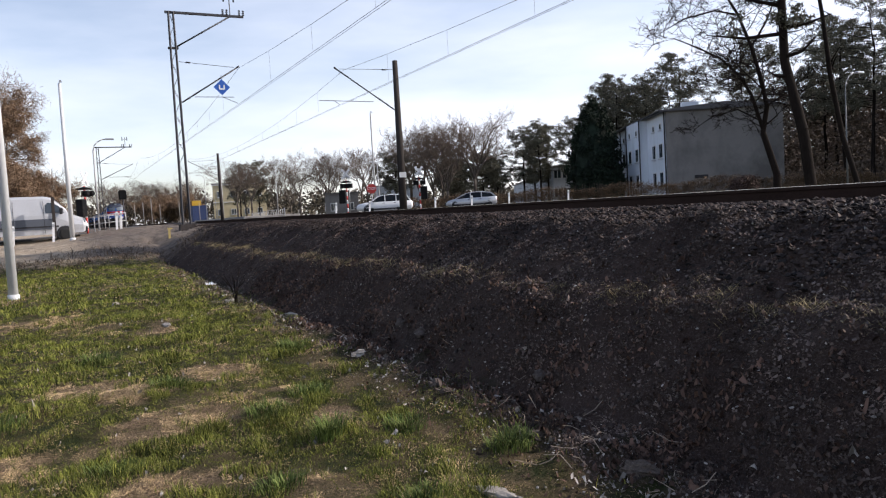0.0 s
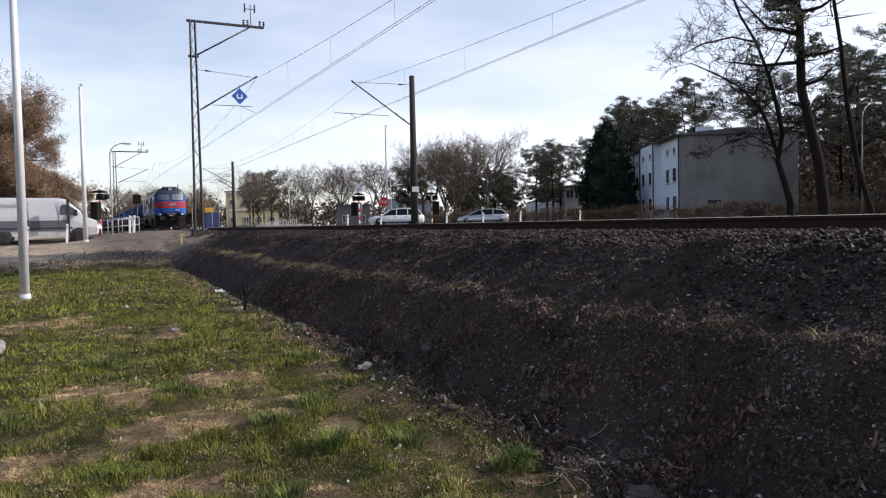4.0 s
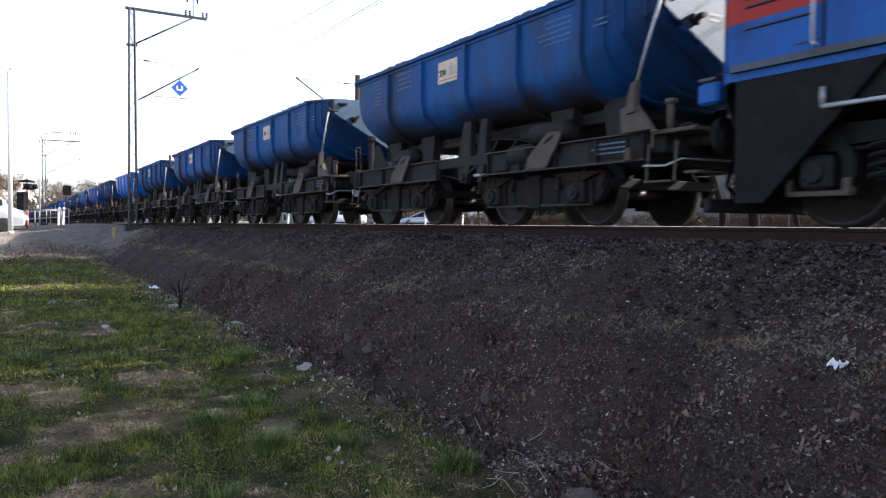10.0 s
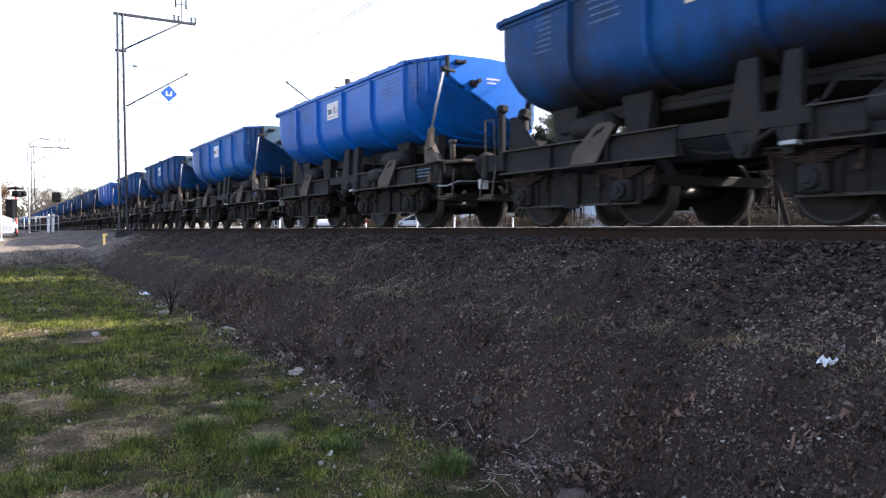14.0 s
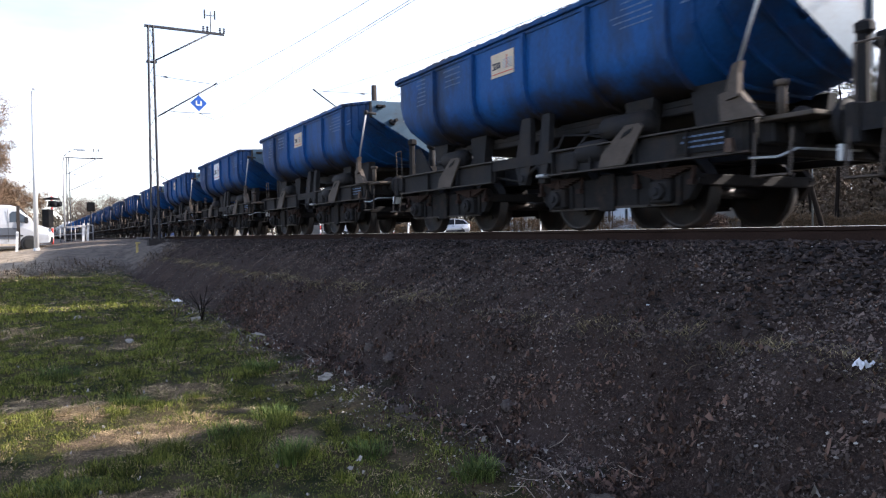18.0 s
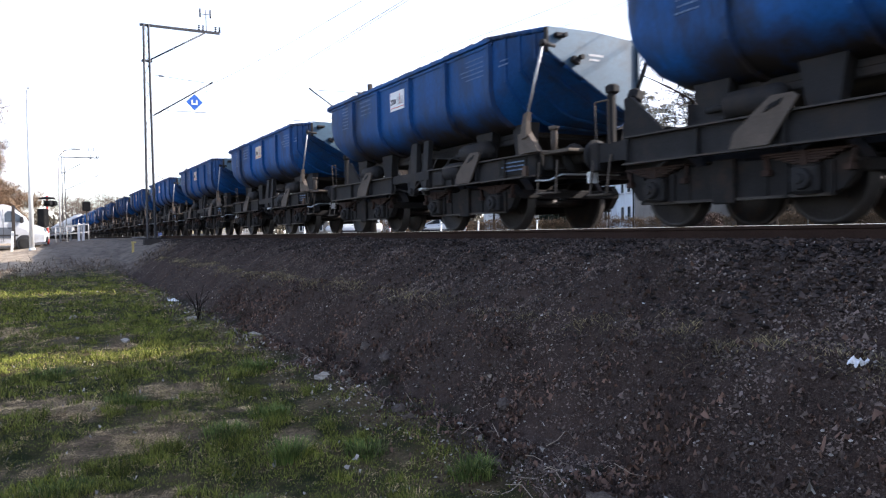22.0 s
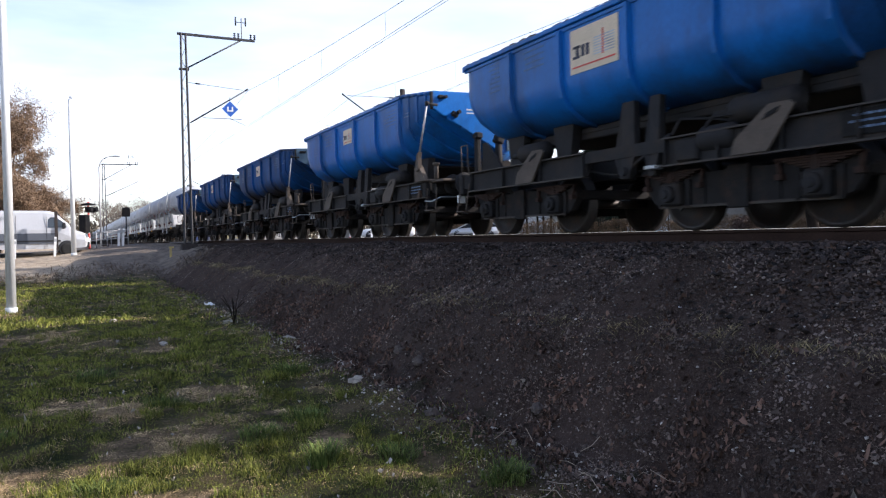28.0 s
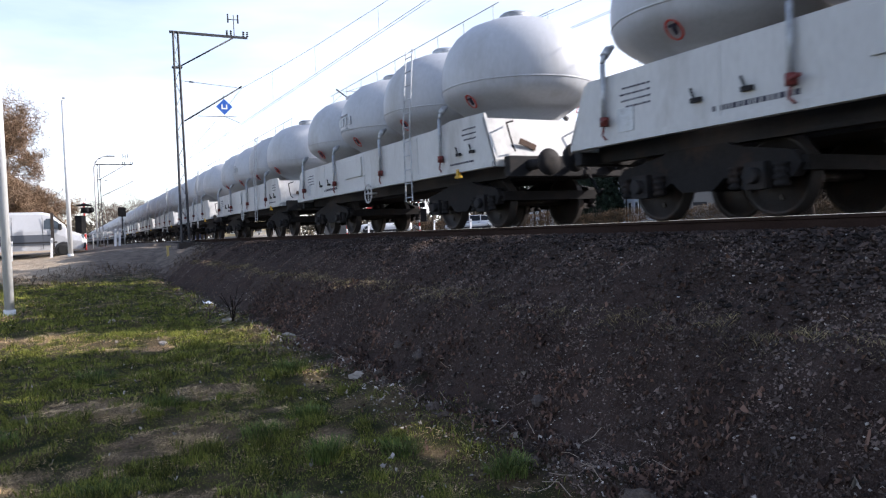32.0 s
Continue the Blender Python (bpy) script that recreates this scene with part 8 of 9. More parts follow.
# ---- turf, litter, stones ----
def blades(n, x0, x1, y0, y1, seed, length, width, keep, flat=0.0):
    """Curved grass blades as narrow quads; keep(x, y): 0..1 chance."""
    r = np.random.default_rng(seed)
    x, y = r.uniform(x0, x1, n), r.uniform(y0, y1, n)
    ok = r.random(n) < keep(x, y)
    x, y = x[ok], y[ok]
    n = len(x)
    z = height(x, y) - 0.004
    a = r.uniform(0, 2 * np.pi, n)
    ln = length * r.uniform(0.45, 1.25, n) * (0.26 + 0.6 * smoothstep(0.25, 0.85, 0.5 + 0.5 * lattice(x * 2.6, y * 2.2, 16)) + 1.1 * smoothstep(0.5, 0.9, 0.5 + 0.5 * lattice(x * 6.5, y * 5.5, 26)))
    lean = (r.uniform(0.2, 1.0, n) + flat * r.uniform(0.6, 1.6, n)) * ln
    ln = ln * (1 - 0.75 * flat)
    b = r.uniform(0, 2 * np.pi, n)
    dx, dy = np.cos(a) * width, np.sin(a) * width
    p = np.stack([x, y, z], 1)
    s = np.stack([dx, dy, np.zeros(n)], 1)
    mid = p + np.stack([np.cos(b) * lean * 0.35, np.sin(b) * lean * 0.35, ln * 0.6], 1)
    tip = p + np.stack([np.cos(b) * lean, np.sin(b) * lean, ln * 0.95], 1)
    v = np.stack([p - s, p + s, mid + s * 0.7, mid - s * 0.7, tip, ], 1).reshape(-1, 3)
    k = np.arange(n)[:, None] * 5
    f = np.concatenate([k + np.array([[0, 1, 2]]), k + np.array([[0, 2, 3]]), k + np.array([[3, 2, 4]])], 0)
    return v, f


def green_keep(x, y):
    edge = 1 - smoothstep(2.15, 2.85, x + 0.3 * lattice(y * 0.9, x, 13))
    edge = edge * (0.25 + 0.75 * smoothstep(0.3, 0.7, 0.5 + 0.5 * lattice(x * 6, y * 6, 14)))
    return edge * np.clip(1.02 - dry(x, y), 0.10, 1) ** 1.8 * (1 - smoothstep(24, 28, y))


def dry_keep(x, y):
    edge = 1 - smoothstep(2.1, 3.0, x + 0.35 * lattice(y * 0.9, x, 13))
    return edge * (0.25 + 0.75 * smoothstep(0.1, 0.7, dry(x, y))) * (1 - smoothstep(25, 30, y))


M_grass = leaf_material("green_grass", (0.055, 0.106, 0.015), 0.65, (0.262, 0.268, 0.054), 3.0)
M_straw = leaf_material("dry_grass", (0.30, 0.185, 0.085), 0.55, (0.82, 0.60, 0.33), 5.0)
for nm, keep, m_, seed, lab, dens in (("grass", green_keep, M_grass, 1, "short green spring turf in tufts", 2.0), ("dry_grass", dry_keep, M_straw, 2, "flattened dry straw-coloured grass patches", 2.3)):
    vs, fs, base = [], [], 0
    for (x0, x1, y0, y1, n, ln, w) in ((-4.0, 3.1, -5.0, 2.6, 60000, 0.06, 0.004), (-3.2, 3.1, 2.6, 7.5, 120000, 0.055, 0.0026), (-4.5, 3.1, 7.5, 14, 80000, 0.060, 0.0044), (-6, 3.2, 14, 29, 60000, 0.075, 0.008)):
        v, f = blades(int(n * dens), x0, x1, y0, y1, seed + 10 * int(y0 + 6), ln * (1.0 if nm == "grass" else 0.75), w * (1.0 if nm == "grass" else 0.7), keep, 0.0 if nm == "grass" else 0.85)
        vs.append(v)
        fs.append(f + base)
        base += len(v)
    tagged(new(nm, raw(nm, np.concatenate(vs), np.concatenate(fs), m_)), lab, "grass", kind="stuff")


M_old_straw = leaf_material("old_grass", (0.13, 0.125, 0.05), 0.6, (0.42, 0.33, 0.18))


def tufts_keep(x, y):
    wob = 0.16 * lattice(y * 0.35, x * 0.0, 3) + 0.07 * lattice(y * 1.3, x * 0.2, 4) + 0.22 * (1 - smoothstep(1.4, 3.8, y))
    return np.exp(-((x + wob - 3.88) / 0.14) ** 2) * (0.4 + 0.6 * smoothstep(0.25, 0.6, 0.5 + 0.5 * lattice(x * 0.9, y * 0.9, 15)))


v, f = blades(60000, 3.4, 4.35, 0.8, 26, 77, 0.070, 0.0024, tufts_keep, 0.45)
tagged(new("ledge_grass", raw("ledge_grass", v, f, M_old_straw)), "thin dry grass along the ledge of the bank", "grass", kind="stuff")


def stones(name, n, region, size, seed, material, label, keep, flat=0.7):
    r = np.random.default_rng(seed)
    x0, x1, y0, y1 = region
    x = r.uniform(x0, x1, n)
    y = y0 + (y1 - y0) * r.random(n) ** 1.6
    ok = r.random(n) < keep(x, y)
    x, y = x[ok], y[ok]
    n = len(x)
    s = np.minimum(size * np.exp(r.normal(0, 0.38, n)), size * 1.7)
    oct_v = np.array([[1, 0, 0], [-1, 0, 0], [0, 1, 0], [0, -1, 0], [0.25, 0.2, 1], [-0.2, -0.1, -1], [0.7, 0.65, 0.35], [-0.65, -0.7, 0.3]])
    tri = np.array([[0, 6, 4], [6, 2, 4], [2, 1, 4], [1, 7, 4], [7, 3, 4], [3, 0, 4], [6, 0, 5], [2, 6, 5], [1, 2, 5], [7, 1, 5], [3, 7, 5], [0, 3, 5]])
    q = oct_v[None] * r.uniform(0.6, 1.25, (n, 8, 3))
    a = r.uniform(0, 2 * np.pi, n)
    ca, sa = np.cos(a)[:, None], np.sin(a)[:, None]
    tl = r.normal(0, 0.35, (n, 1))
    X = q[..., 0] * ca - q[..., 1] * sa
    Y = q[..., 0] * sa + q[..., 1] * ca
    Z = q[..., 2] * flat + X * tl
    v = np.stack([X, Y, Z], -1) * s[:, None, None]
    v += np.stack([x, y, height(x, y) + s * 0.25], 1)[:, None]
    f = (np.arange(n)[:, None, None] * 8 + tri[None]).reshape(-1, 3)
    return tagged(new(name, raw(name, v.reshape(-1, 3), f, material)), label, "stones", kind="stuff")


M_ballast = leaf_material("ballast_stone", (0.022, 0.0165, 0.0145), 0.7, (0.072, 0.051, 0.043))
M_bank_stone = leaf_material("bank_stone", (0.050, 0.038, 0.033), 0.75, (0.165, 0.130, 0.114))
M_pale_stone = leaf_material("pale_stone", (0.30, 0.27, 0.24), 0.5)
M_leaf_litter = leaf_material("dead_leaves", (0.085, 0.050, 0.036), 0.7)
stones("ballast", 52000, (4.2, 6.65, -2, 34), 0.0195, 41, M_ballast, "dark crushed ballast stones on the shoulder", lambda x, y: smoothstep(4.1, 5.2, x + 0.5 * lattice(x * 1.5, y * 1.5, 21)), 0.7)
stones("bank_stones", 62000, (2.7, 5.4, -1, 26), 0.0095, 42, M_bank_stone, "small stones and crumbs in the earth bank", lambda x, y: (0.35 + 0.65 * smoothstep(3.6, 4.3, x)) * (0.45 + 0.55 * smoothstep(-0.3, 0.5, lattice(x * 1.7, y * 1.7, 22))), 0.9)
stones("pale_chips", 13000, (2.2, 6.4, 0, 28), 0.0085, 43, M_pale_stone, "scattered pale stone chips", lambda x, y: 0.35 + 0.65 * np.exp(-((x - 2.75) / 0.4) ** 2))


def litter(name, n, region, size, seed, material, label, keep):
    r = np.random.default_rng(seed)
    x0, x1, y0, y1 = region
    x = r.uniform(x0, x1, n)
    y = y0 + (y1 - y0) * r.random(n) ** 1.6
    ok = r.random(n) < keep(x, y)
    x, y = x[ok], y[ok]
    n = len(x)
    s = size * r.uniform(0.5, 1.3, n)
    a = r.uniform(0, 2 * np.pi, n)
    out = np.array([[-1, 0], [-0.35, -0.5], [0.5, -0.42], [1.1, 0], [0.5, 0.42], [-0.35, 0.5]])[None] * r.uniform(0.35, 1.25, (n, 6, 1))
    X = out[..., 0] * np.cos(a)[:, None] - out[..., 1] * np.sin(a)[:, None]
    Y = out[..., 0] * np.sin(a)[:, None] + out[..., 1] * np.cos(a)[:, None]
    Z = r.normal(0.2, 0.5, (n, 6)) + X * r.normal(0, 0.5, (n, 1)) + Y * r.normal(0, 0.5, (n, 1))
    v = np.stack([X, Y, Z], -1) * s[:, None, None] + np.stack([x, y, height(x, y) + 0.012], 1)[:, None]
    f = (np.arange(n)[:, None, None] * 6 + np.array([[0, 1, 5], [1, 2, 5], [2, 4, 5], [2, 3, 4]])[None]).reshape(-1, 3)
    return tagged(new(name, raw(name, v.reshape(-1, 3), f, material)), label, "leaves", kind="stuff")


litter("oak_leaves", 36000, (2.6, 4.8, -1, 14), 0.026, 53, leaf_material("oak_leaf", (0.050, 0.027, 0.020), 0.7, (0.165, 0.098, 0.072)), "curled reddish-brown oak leaves in the hollow of the bank", lambda x, y: np.maximum(0.05, np.exp(-((x - 3.12) / 0.44) ** 2)) * smoothstep(0.3, 0.7, 0.5 + 0.5 * lattice(x * 2.2, y * 2.2, 33)))
litter("leaf_litter", 20000, (2.2, 5.6, -1, 24), 0.019, 51, M_leaf_litter, "dead brown oak leaves on the bank", lambda x, y: 0.25 + 0.75 * smoothstep(0.4, 0.6, 0.5 + 0.5 * lattice(x * 1.3, y * 1.3, 31)) * np.exp(-((x - 3.3) / 0.9) ** 2))
litter("pale_leaf_litter", 11000, (-2.5, 3.3, 2, 20), 0.023, 52, M_pale_stone, "bleached leaf scraps in the grass", lambda x, y: 0.045 + 0.955 * np.exp(-((x - 2.62) / 0.26) ** 2) * smoothstep(0.25, 0.7, 0.5 + 0.5 * lattice(x * 2.4, y * 1.9, 34)))


def crumbs(name, n, region, size, seed, material, label, keep):
    """Grains too small to pick apart, four faces each."""
    r = np.random.default_rng(seed)
    x0, x1, y0, y1 = region
    x = r.uniform(x0, x1, n)
    y = y0 + (y1 - y0) * r.random(n) ** 1.5
    ok = r.random(n) < keep(x, y)
    x, y = x[ok], y[ok]
    n = len(x)
    s = size * np.exp(r.normal(0, 0.45, n))
    q = np.array([[1, 0, -0.3], [-0.5, 0.85, -0.3], [-0.5, -0.85, -0.3], [0, 0, 0.8]])[None] + r.normal(0, 0.3, (n, 4, 3))
    v = q * s[:, None, None] + np.stack([x, y, height(x, y) + s * 0.2], 1)[:, None]
    f = (np.arange(n)[:, None, None] * 4 + np.array([[0, 1, 3], [1, 2, 3], [2, 0, 3]])[None]).reshape(-1, 3)
    return tagged(new(name, raw(name, v.reshape(-1, 3), f, material)), label, "soil", kind="stuff")


crumbs("soil_crumbs", 110000, (2.55, 5.2, 0.8, 15), 0.0075, 61, leaf_material("soil_crumb", (0.055, 0.040, 0.034), 0.7, (0.16, 0.118, 0.10)), "loose brown crumbs of earth on the bank", lambda x, y: 0.3 + 0.7 * smoothstep(0.3, 0.7, 0.5 + 0.5 * lattice(x * 2.5, y * 2.5, 35)))
v, f = blades(16000, 2.6, 5.0, 1.0, 15, 78, 0.10, 0.0016, lambda x, y: 0.25 + 0.75 * smoothstep(0.3, 0.7, 0.5 + 0.5 * lattice(x * 1.8, y * 1.8, 36)), 0.75)
tagged(new("dry_stalks", raw("dry_stalks", v, f, leaf_material("dry_stalk", (0.10, 0.078, 0.058), 0.5, (0.24, 0.195, 0.15)))), "broken dry stalks lying on the bank", "grass", kind="stuff")


v, f = blades(9000, -7.0, 4.8, 25.0, 33.0, 79, 0.20, 0.010, lambda x, y: smoothstep(0.35, 0.75, 0.5 + 0.5 * lattice(x * 0.55, y * 0.5, 37)) * np.exp(-((y - 28.3) / 2.2) ** 2), 0.2)
tagged(new("dead_weeds", raw("dead_weeds", v, f, leaf_material("dead_weed", (0.060, 0.042, 0.028), 0.6, (0.17, 0.12, 0.08)))), "low dead brown weeds on the sandy mound", "weeds", kind="stuff")


# ---- single objects on the ground ----
def boulder(x, y, s, seed, label, material):
    r = np.random.default_rng(seed)
    bm = bmesh.new()
    bmesh.ops.create_icosphere(bm, subdivisions=3, radius=1)
    for vv in bm.verts:
        k = 1 + 0.55 * noise.noise(vv.co * 1.1 + Vector((seed * 3.7, 0, 0))) + 0.35 * noise.noise(vv.co * 3.1 + Vector((0, seed * 2.3, 0))) + 0.15 * noise.noise(vv.co * 8)
        vv.co = Vector((vv.co.x * s[0], vv.co.y * s[1], vv.co.z * s[2])) * k
    me = bpy.data.meshes.new("stone")
    bm.to_mesh(me)
    bm.free()
    me.materials.append(material)
    ob = new("stone", me)
    ob.matrix_basis = pose(x, y, zg(x, y) + s[2] * 0.1, 0, 0, 40 * seed)
    return tagged(ob, label, "stone")


M_boulder = mat("grey_stone", (0.075, 0.058, 0.050), 0.9, 0, 0.3, 8, 60, 0.5)
M_chalk = mat("chalky_stone", (0.31, 0.28, 0.245), 0.9, 0, 0.2, 8, 60, 0.4)


boulder(3.2, 4.7, (0.08, 0.055, 0.045), 1, "pale weathered clod of stone in the bank", M_boulder)
boulder(3.21, 6.88, (0.10, 0.07, 0.045), 2, "grey-brown clod of earth and stone in the bank", M_boulder)
boulder(3.3, 7.6, (0.07, 0.06, 0.045), 3, "grey-brown clod of earth and stone in the bank", M_boulder)
boulder(2.86, 4.81, (0.035, 0.03, 0.03), 4, "small white stone at the foot of the bank", M_chalk)
boulder(2.75, 4.35, (0.05, 0.03, 0.02), 5, "small white stone at the foot of the bank", M_chalk)
boulder(0.65, 14.47, (0.09, 0.06, 0.05), 6, "pale stone lying in the grass", M_chalk)
boulder(1.17, 11.32, (0.12, 0.05, 0.03), 7, "flat pale stone lying in the grass", M_chalk)
boulder(2.79, 10.44, (0.12, 0.06, 0.04), 8, "pale flat rubble piece at the lawn edge", M_chalk)
boulder(2.6, 7.1, (0.10, 0.06, 0.04), 9, "pale rubble piece at the lawn edge", M_chalk)
boulder(2.62, 5.4, (0.06, 0.05, 0.035), 11, "grey clod of dry soil at the lawn edge", M_boulder)
boulder(1.97, 3.42, (0.16, 0.05, 0.03), 12, "flat pale stone strip in the grass", M_chalk)
boulder(2.4, 12.9, (0.10, 0.07, 0.05), 13, "pale rubble piece at the lawn edge", M_chalk)


M_dry_clod = mat("dry_soil", (0.085, 0.064, 0.050), 0.95, 0, 0.45, 14, 70, 0.9, (0.04, 0.030, 0.023), 0.45)
for i, (x, y, a, b_, c) in enumerate(((2.62, 3.95, 0.06, 0.05, 0.03), (2.74, 3.05, 0.13, 0.08, 0.04), (2.60, 5.15, 0.06, 0.05, 0.03), (2.72, 5.75, 0.08, 0.05, 0.03), (2.76, 6.9, 0.07, 0.05, 0.03), (2.70, 8.3, 0.09, 0.06, 0.035))):
    boulder(x, y, (a, b_, c), 20 + i, "crumbling clod of dry brown soil on the lawn's rim", M_dry_clod)
twigs = Build()
rt = random.Random(12)
for k in range(70):
    x, y = rt.uniform(2.35, 3.2), 2.4 + 9 * rt.random() ** 1.4
    a, ln = rt.uniform(0, 6.28), rt.uniform(0.06, 0.22)
    p = Vector((x, y, zg(x, y) + 0.015))
    q = Vector((x + math.cos(a) * ln * 0.5, y + math.sin(a) * ln * 0.5, zg(x + math.cos(a) * ln * 0.5, y + math.sin(a) * ln * 0.5) + rt.uniform(0.02, 0.07)))
    e = q + Vector((math.cos(a + 0.5) * ln * 0.5, math.sin(a + 0.5) * ln * 0.5, rt.uniform(-0.02, 0.06)))
    twigs.path([p, q, e], rt.uniform(0.0015, 0.003), 4)
solid("fallen_twigs", twigs, mat("bleached_twig", (0.26, 0.21, 0.165), 0.9, 0, 0.3, 20, 80, 0.2), "thin bleached twigs lying along the lawn's rim", "twigs", kind="stuff")


def crumpled(x, y, s, seed, label, material, name):
    """A crumpled scrap of film or paper."""
    bm = bmesh.new()
    bmesh.ops.create_grid(bm, x_segments=9, y_segments=7, size=1)
    for vv in bm.verts:
        q = Vector((vv.co.x * 1.7, vv.co.y * 1.7, seed))
        vv.co.z = 0.55 * noise.noise(q) + 0.25 * noise.noise(q * 2.7) + 0.45
        vv.co.x += 0.25 * noise.noise(q + Vector((5, 0, 0)))
        vv.co.y *= 0.6 + 0.3 * noise.noise(q + Vector((0, 5, 0)))
        vv.co = Vector((vv.co.x * s[0], vv.co.y * s[1], vv.co.z * s[2]))
    bmesh.ops.solidify(bm, geom=bm.faces[:], thickness=0.002)
    me = bpy.data.meshes.new(name)
    bm.to_mesh(me)
    bm.free()
    me.materials.append(material)
    ob = new(name, me)
    ob.matrix_basis = pose(x, y, zg(x, y) - 0.01, 0, 0, 57 * seed)
    return tagged(ob, label, "litter")


M_tuft = leaf_material("tuft_grass", (0.060, 0.125, 0.020), 0.5, (0.17, 0.20, 0.055), 6.0)


def tuft(x, y, n, length, spread, seed):
    """A dense clump of long arching blades."""
    r = np.random.default_rng(seed)
    a, rad = r.uniform(0, 2 * np.pi, n), spread * r.random(n) ** 0.6
    px, py = x + np.cos(a) * rad, y + np.sin(a) * rad
    p = np.stack([px, py, height(px, py) - 0.005], 1)
    ln = length * r.uniform(0.5, 1.15, n)
    b = a + r.normal(0, 0.7, n)
    out = np.stack([np.cos(b), np.sin(b), np.zeros(n)], 1) * (ln * r.uniform(0.25, 0.8, n))[:, None]
    side = np.stack([-np.sin(b), np.cos(b), np.zeros(n)], 1) * 0.0028
    up = np.array([0, 0, 1.0]) * ln[:, None]
    m1, m2, tip = p + out * 0.2 + up * 0.45, p + out * 0.6 + up * 0.72, p + out + up * r.uniform(0.55, 0.85, n)[:, None]
    v = np.stack([p - side, p + side, m1 + side, m1 - side, m2 + side * 0.7, m2 - side * 0.7, tip], 1).reshape(-1, 3)
    f = (np.arange(n)[:, None, None] * 7 + np.array([[0, 1, 2], [0, 2, 3], [3, 2, 4], [3, 4, 5], [5, 4, 6]])[None]).reshape(-1, 3)
    ob = new("grass_tuft", raw("grass_tuft", v, f, M_tuft))
    return tagged(ob, "thick clump of long green grass in the lawn", "grass", "grass tufts in the lawn")


for i, (x, y, n, ln, sp) in enumerate(((2.44, 3.95, 320, 0.12, 0.15), (1.52, 4.88, 240, 0.19, 0.11), (1.30, 5.75, 260, 0.11, 0.20), (1.75, 6.1, 240, 0.12, 0.18), (0.15, 5.05, 240, 0.09, 0.18), (2.05, 4.75, 220, 0.10, 0.16), (0.75, 7.2, 240, 0.11, 0.2), (-0.6, 6.6, 240, 0.11, 0.22), (1.0, 4.2, 220, 0.09, 0.16), (2.2, 8.2, 240, 0.14, 0.2), (0.2, 9.2, 240, 0.12, 0.25), (1.6, 3.5, 220, 0.09, 0.15))):
    tuft(x, y, n, ln, sp, 90 + i)


M_film = mat("white_film", (0.78, 0.79, 0.82), 0.35, 0, 0.1, 6, 40, 0.1)
crumpled(3.85, 2.29, (0.055, 0.035, 0.085), 3, "crumpled white plastic bag caught on the bank", M_film, "plastic_bag")
crumpled(2.6, 16.04, (0.16, 0.10, 0.12), 5, "crumpled white plastic scrap at the lawn edge", M_film, "plastic_scrap")
crumpled(4.3, 4.3, (0.03, 0.02, 0.02), 7, "small scrap of white paper on the bank", M_film, "paper_scrap")
st = thing("dead_shrub", "dry leafless weed stalks at the lawn edge", "shrub", pose(2.45, 12.7, zg(2.45, 12.7)))
rs = random.Random(9)
for k in range(9):
    a = rs.uniform(0, 6.28)
    part("stalk", Build().path([(0, 0, -0.02), (math.cos(a) * 0.06, math.sin(a) * 0.06, 0.25), (math.cos(a) * 0.2, math.sin(a) * 0.2, rs.uniform(0.35, 0.6))], 0.008, 4), M_bark_dark, st)
# bent drive edge at the lawn's side
kerb = thing("kerb", "curved pale concrete kerb stones at the lawn's edge", "kerb", pose(0, 0, 0), kind="structure")
kc = Vector((-4.1, 10.6, 0))
for k in range(13):
    a0, a1 = -0.95 + 0.15 * k, -0.95 + 0.15 * (k + 1) - 0.012
    rr = []
    for a in (a0, a1):
        ring = []
        for rad, dz in ((3.05, -0.1), (3.17, -0.1), (3.17, 0.07), (3.05, 0.09)):
            x, y = kc.x + rad * math.cos(a), kc.y + rad * math.sin(a)
            ring.append((x, y, zg(kc.x + 3.1 * math.cos(a), kc.y + 3.1 * math.sin(a)) + dz))
        rr.append(ring)
    part("kerb_stone", Build().loft(rr), M_concrete, kerb)
apron = Build().revolve((kc.x, kc.y, 0.0), [(0.1, 0.14), (1.5, 0.14), (3.03, 0.14), (3.03, -0.05), (0.1, -0.05)], 40)
solid("drive", apron, M_asphalt, "round grey asphalt turning place behind the kerb", "drive", kind="structure")


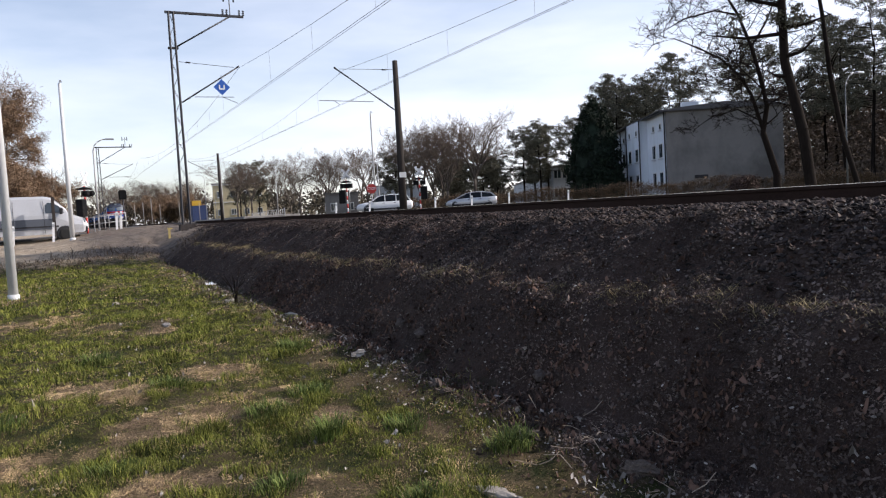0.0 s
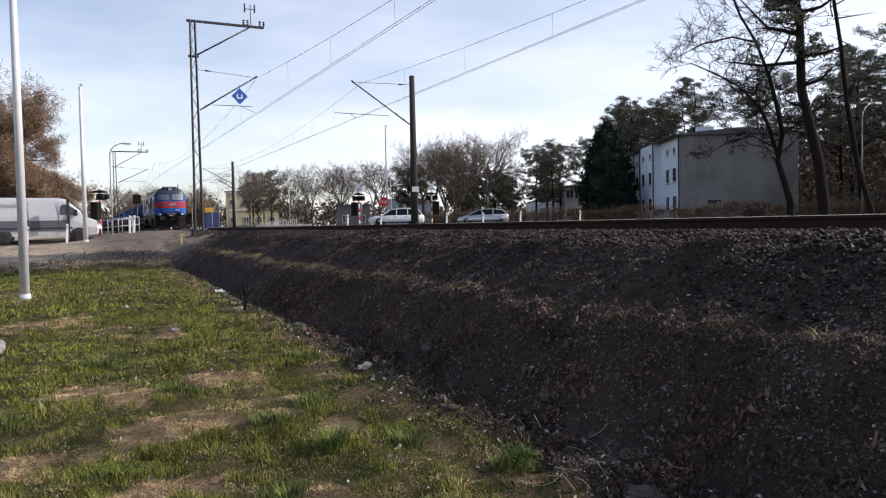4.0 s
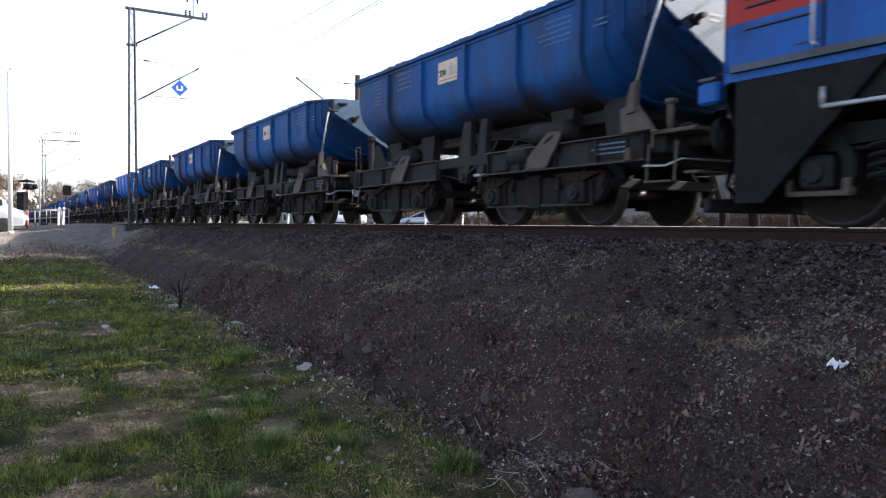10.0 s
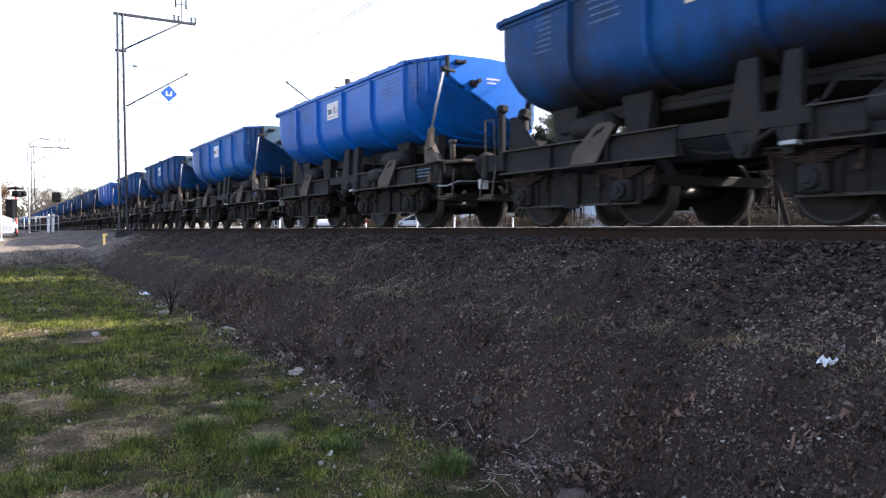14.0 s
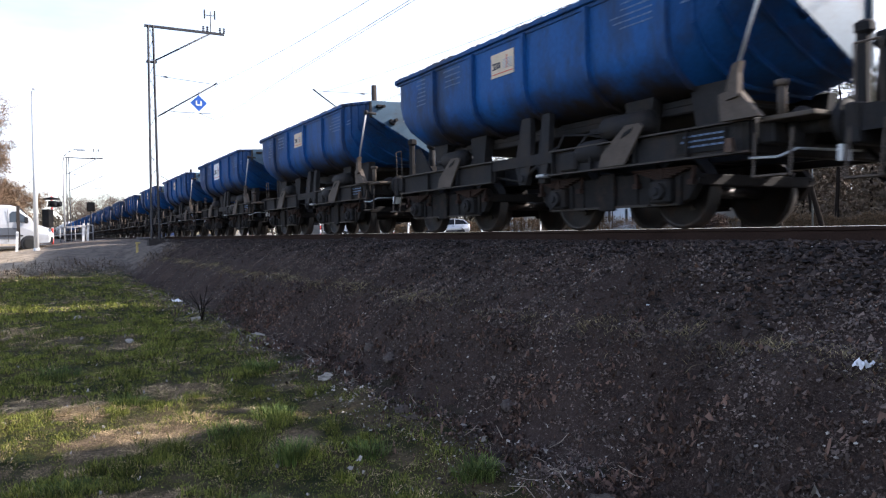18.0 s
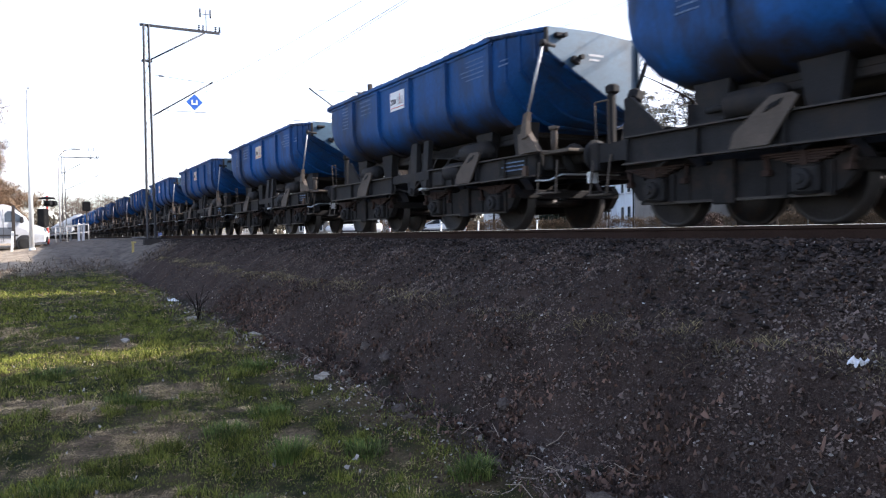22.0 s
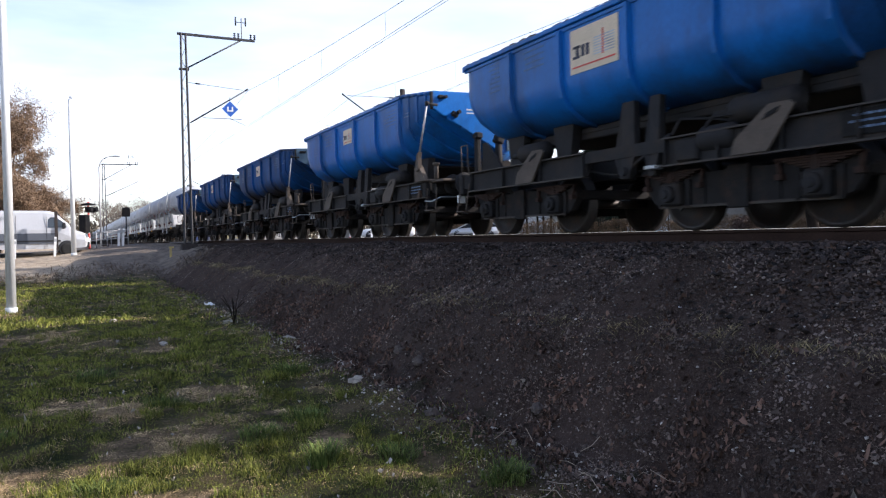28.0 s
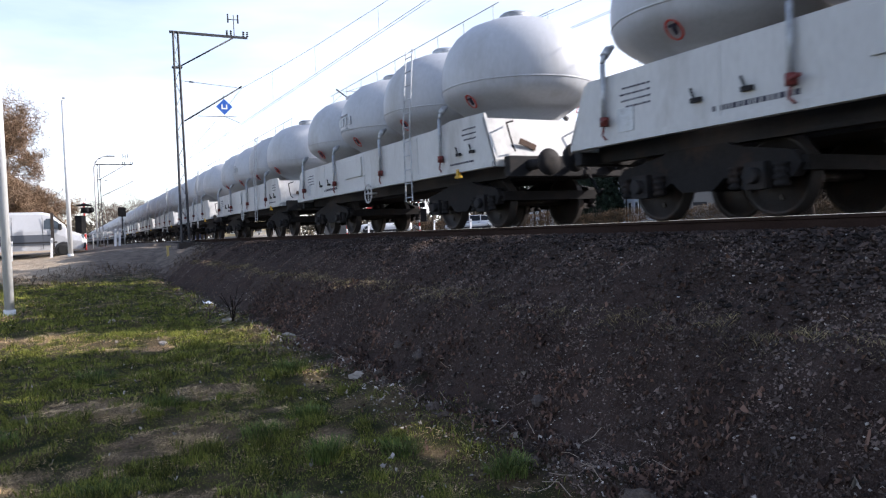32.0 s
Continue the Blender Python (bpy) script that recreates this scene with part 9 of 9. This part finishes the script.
# ---- the train ----
PITCH, SILO_PITCH = 10.05, 13.75
loco = locomotive()
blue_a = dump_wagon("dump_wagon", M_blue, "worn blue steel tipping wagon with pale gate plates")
blue_b = dump_wagon("dump_wagon", M_blue_new, "bright freshly painted blue tipping wagon", True)
train = [(loco, 0.0)]
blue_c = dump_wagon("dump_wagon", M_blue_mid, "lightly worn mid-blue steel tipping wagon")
blue_d = dump_wagon("dump_wagon", M_blue_mid, "mid-blue steel tipping wagon with blue gate plates", True)
FRESH, NEWER, BLUE_GATE = (4, 6, 10), (7, 25), (26,)
used = set()
for i in range(30):
    off = 24.4 + PITCH * i
    kind = blue_b if i in FRESH else blue_c if i in NEWER else blue_d if i in BLUE_GATE else blue_a
    train.append((copy_thing(kind, pose(0, 0, 0)) if kind.name in used else kind, off))
    used.add(kind.name)
first, plain = silo_wagon(), silo_wagon(False)
for i in range(20):
    src = first if i < 3 else plain
    train.append((src if i in (0, 3) else copy_thing(src, pose(0, 0, 0)), 24.4 + PITCH * 29 + 2.3 + 11.6 + SILO_PITCH * i))
for i, (w, off) in enumerate(train[1:31]):
    owner_panel(w, M_plain_white if i in (4, 6, 7, 8, 10, 13, 17, 24) else M_cream, i in (13, 24, 25))


# ---- movement: the nose of the train along the track ----
NOSE = [(0.0, 146.0), (2.0, 112.0), (4.5, 68.0), (6.0, 46.4), (7.0, 32.4), (8.0, 18.4), (8.6, 9.9), (9.0, 4.0), (9.6, -4.4), (10.0, -10.0), (13.0, -51.8), (14.4, -71.4), (17.6, -116.2), (19.0, -135.7), (23.0, -192.8), (26.6, -244.0), (28.0, -264.1), (30.6, -301.4), (31.3, -311.4), (32.0, -321.4)]


def motions():
    for w, off in train:
        walk(w, [(t, pose(TRACK_X, y + off, RAIL_Z)) for t, y in NOSE])
    # wheels roll with the way covered; axles at the same place of their wagon share one action
    times, nose = zip(*NOSE)
    rolled = {}
    for w, off in train:
        for c in w.children:
            if not c.name.startswith("wheelset"):
                continue
            y, r = c.location.y, c.location.z
            key = (round(y, 2), round(r, 3))
            if key not in rolled:
                way = [nose[0] - float(np.interp(k / FPS, times, nose)) for k in range(32 * FPS + 1)]
                walk(c, [(k / FPS, pose(0, y, r, math.degrees(d / r) % 360, 0, 0)) for k, d in enumerate(way)])
                rolled[key] = c.animation_data
            else:
                c.rotation_mode = "QUATERNION"
                c.animation_data_create()
                c.animation_data.action = rolled[key].action
                c.animation_data.action_slot = rolled[key].action_slot


motions()
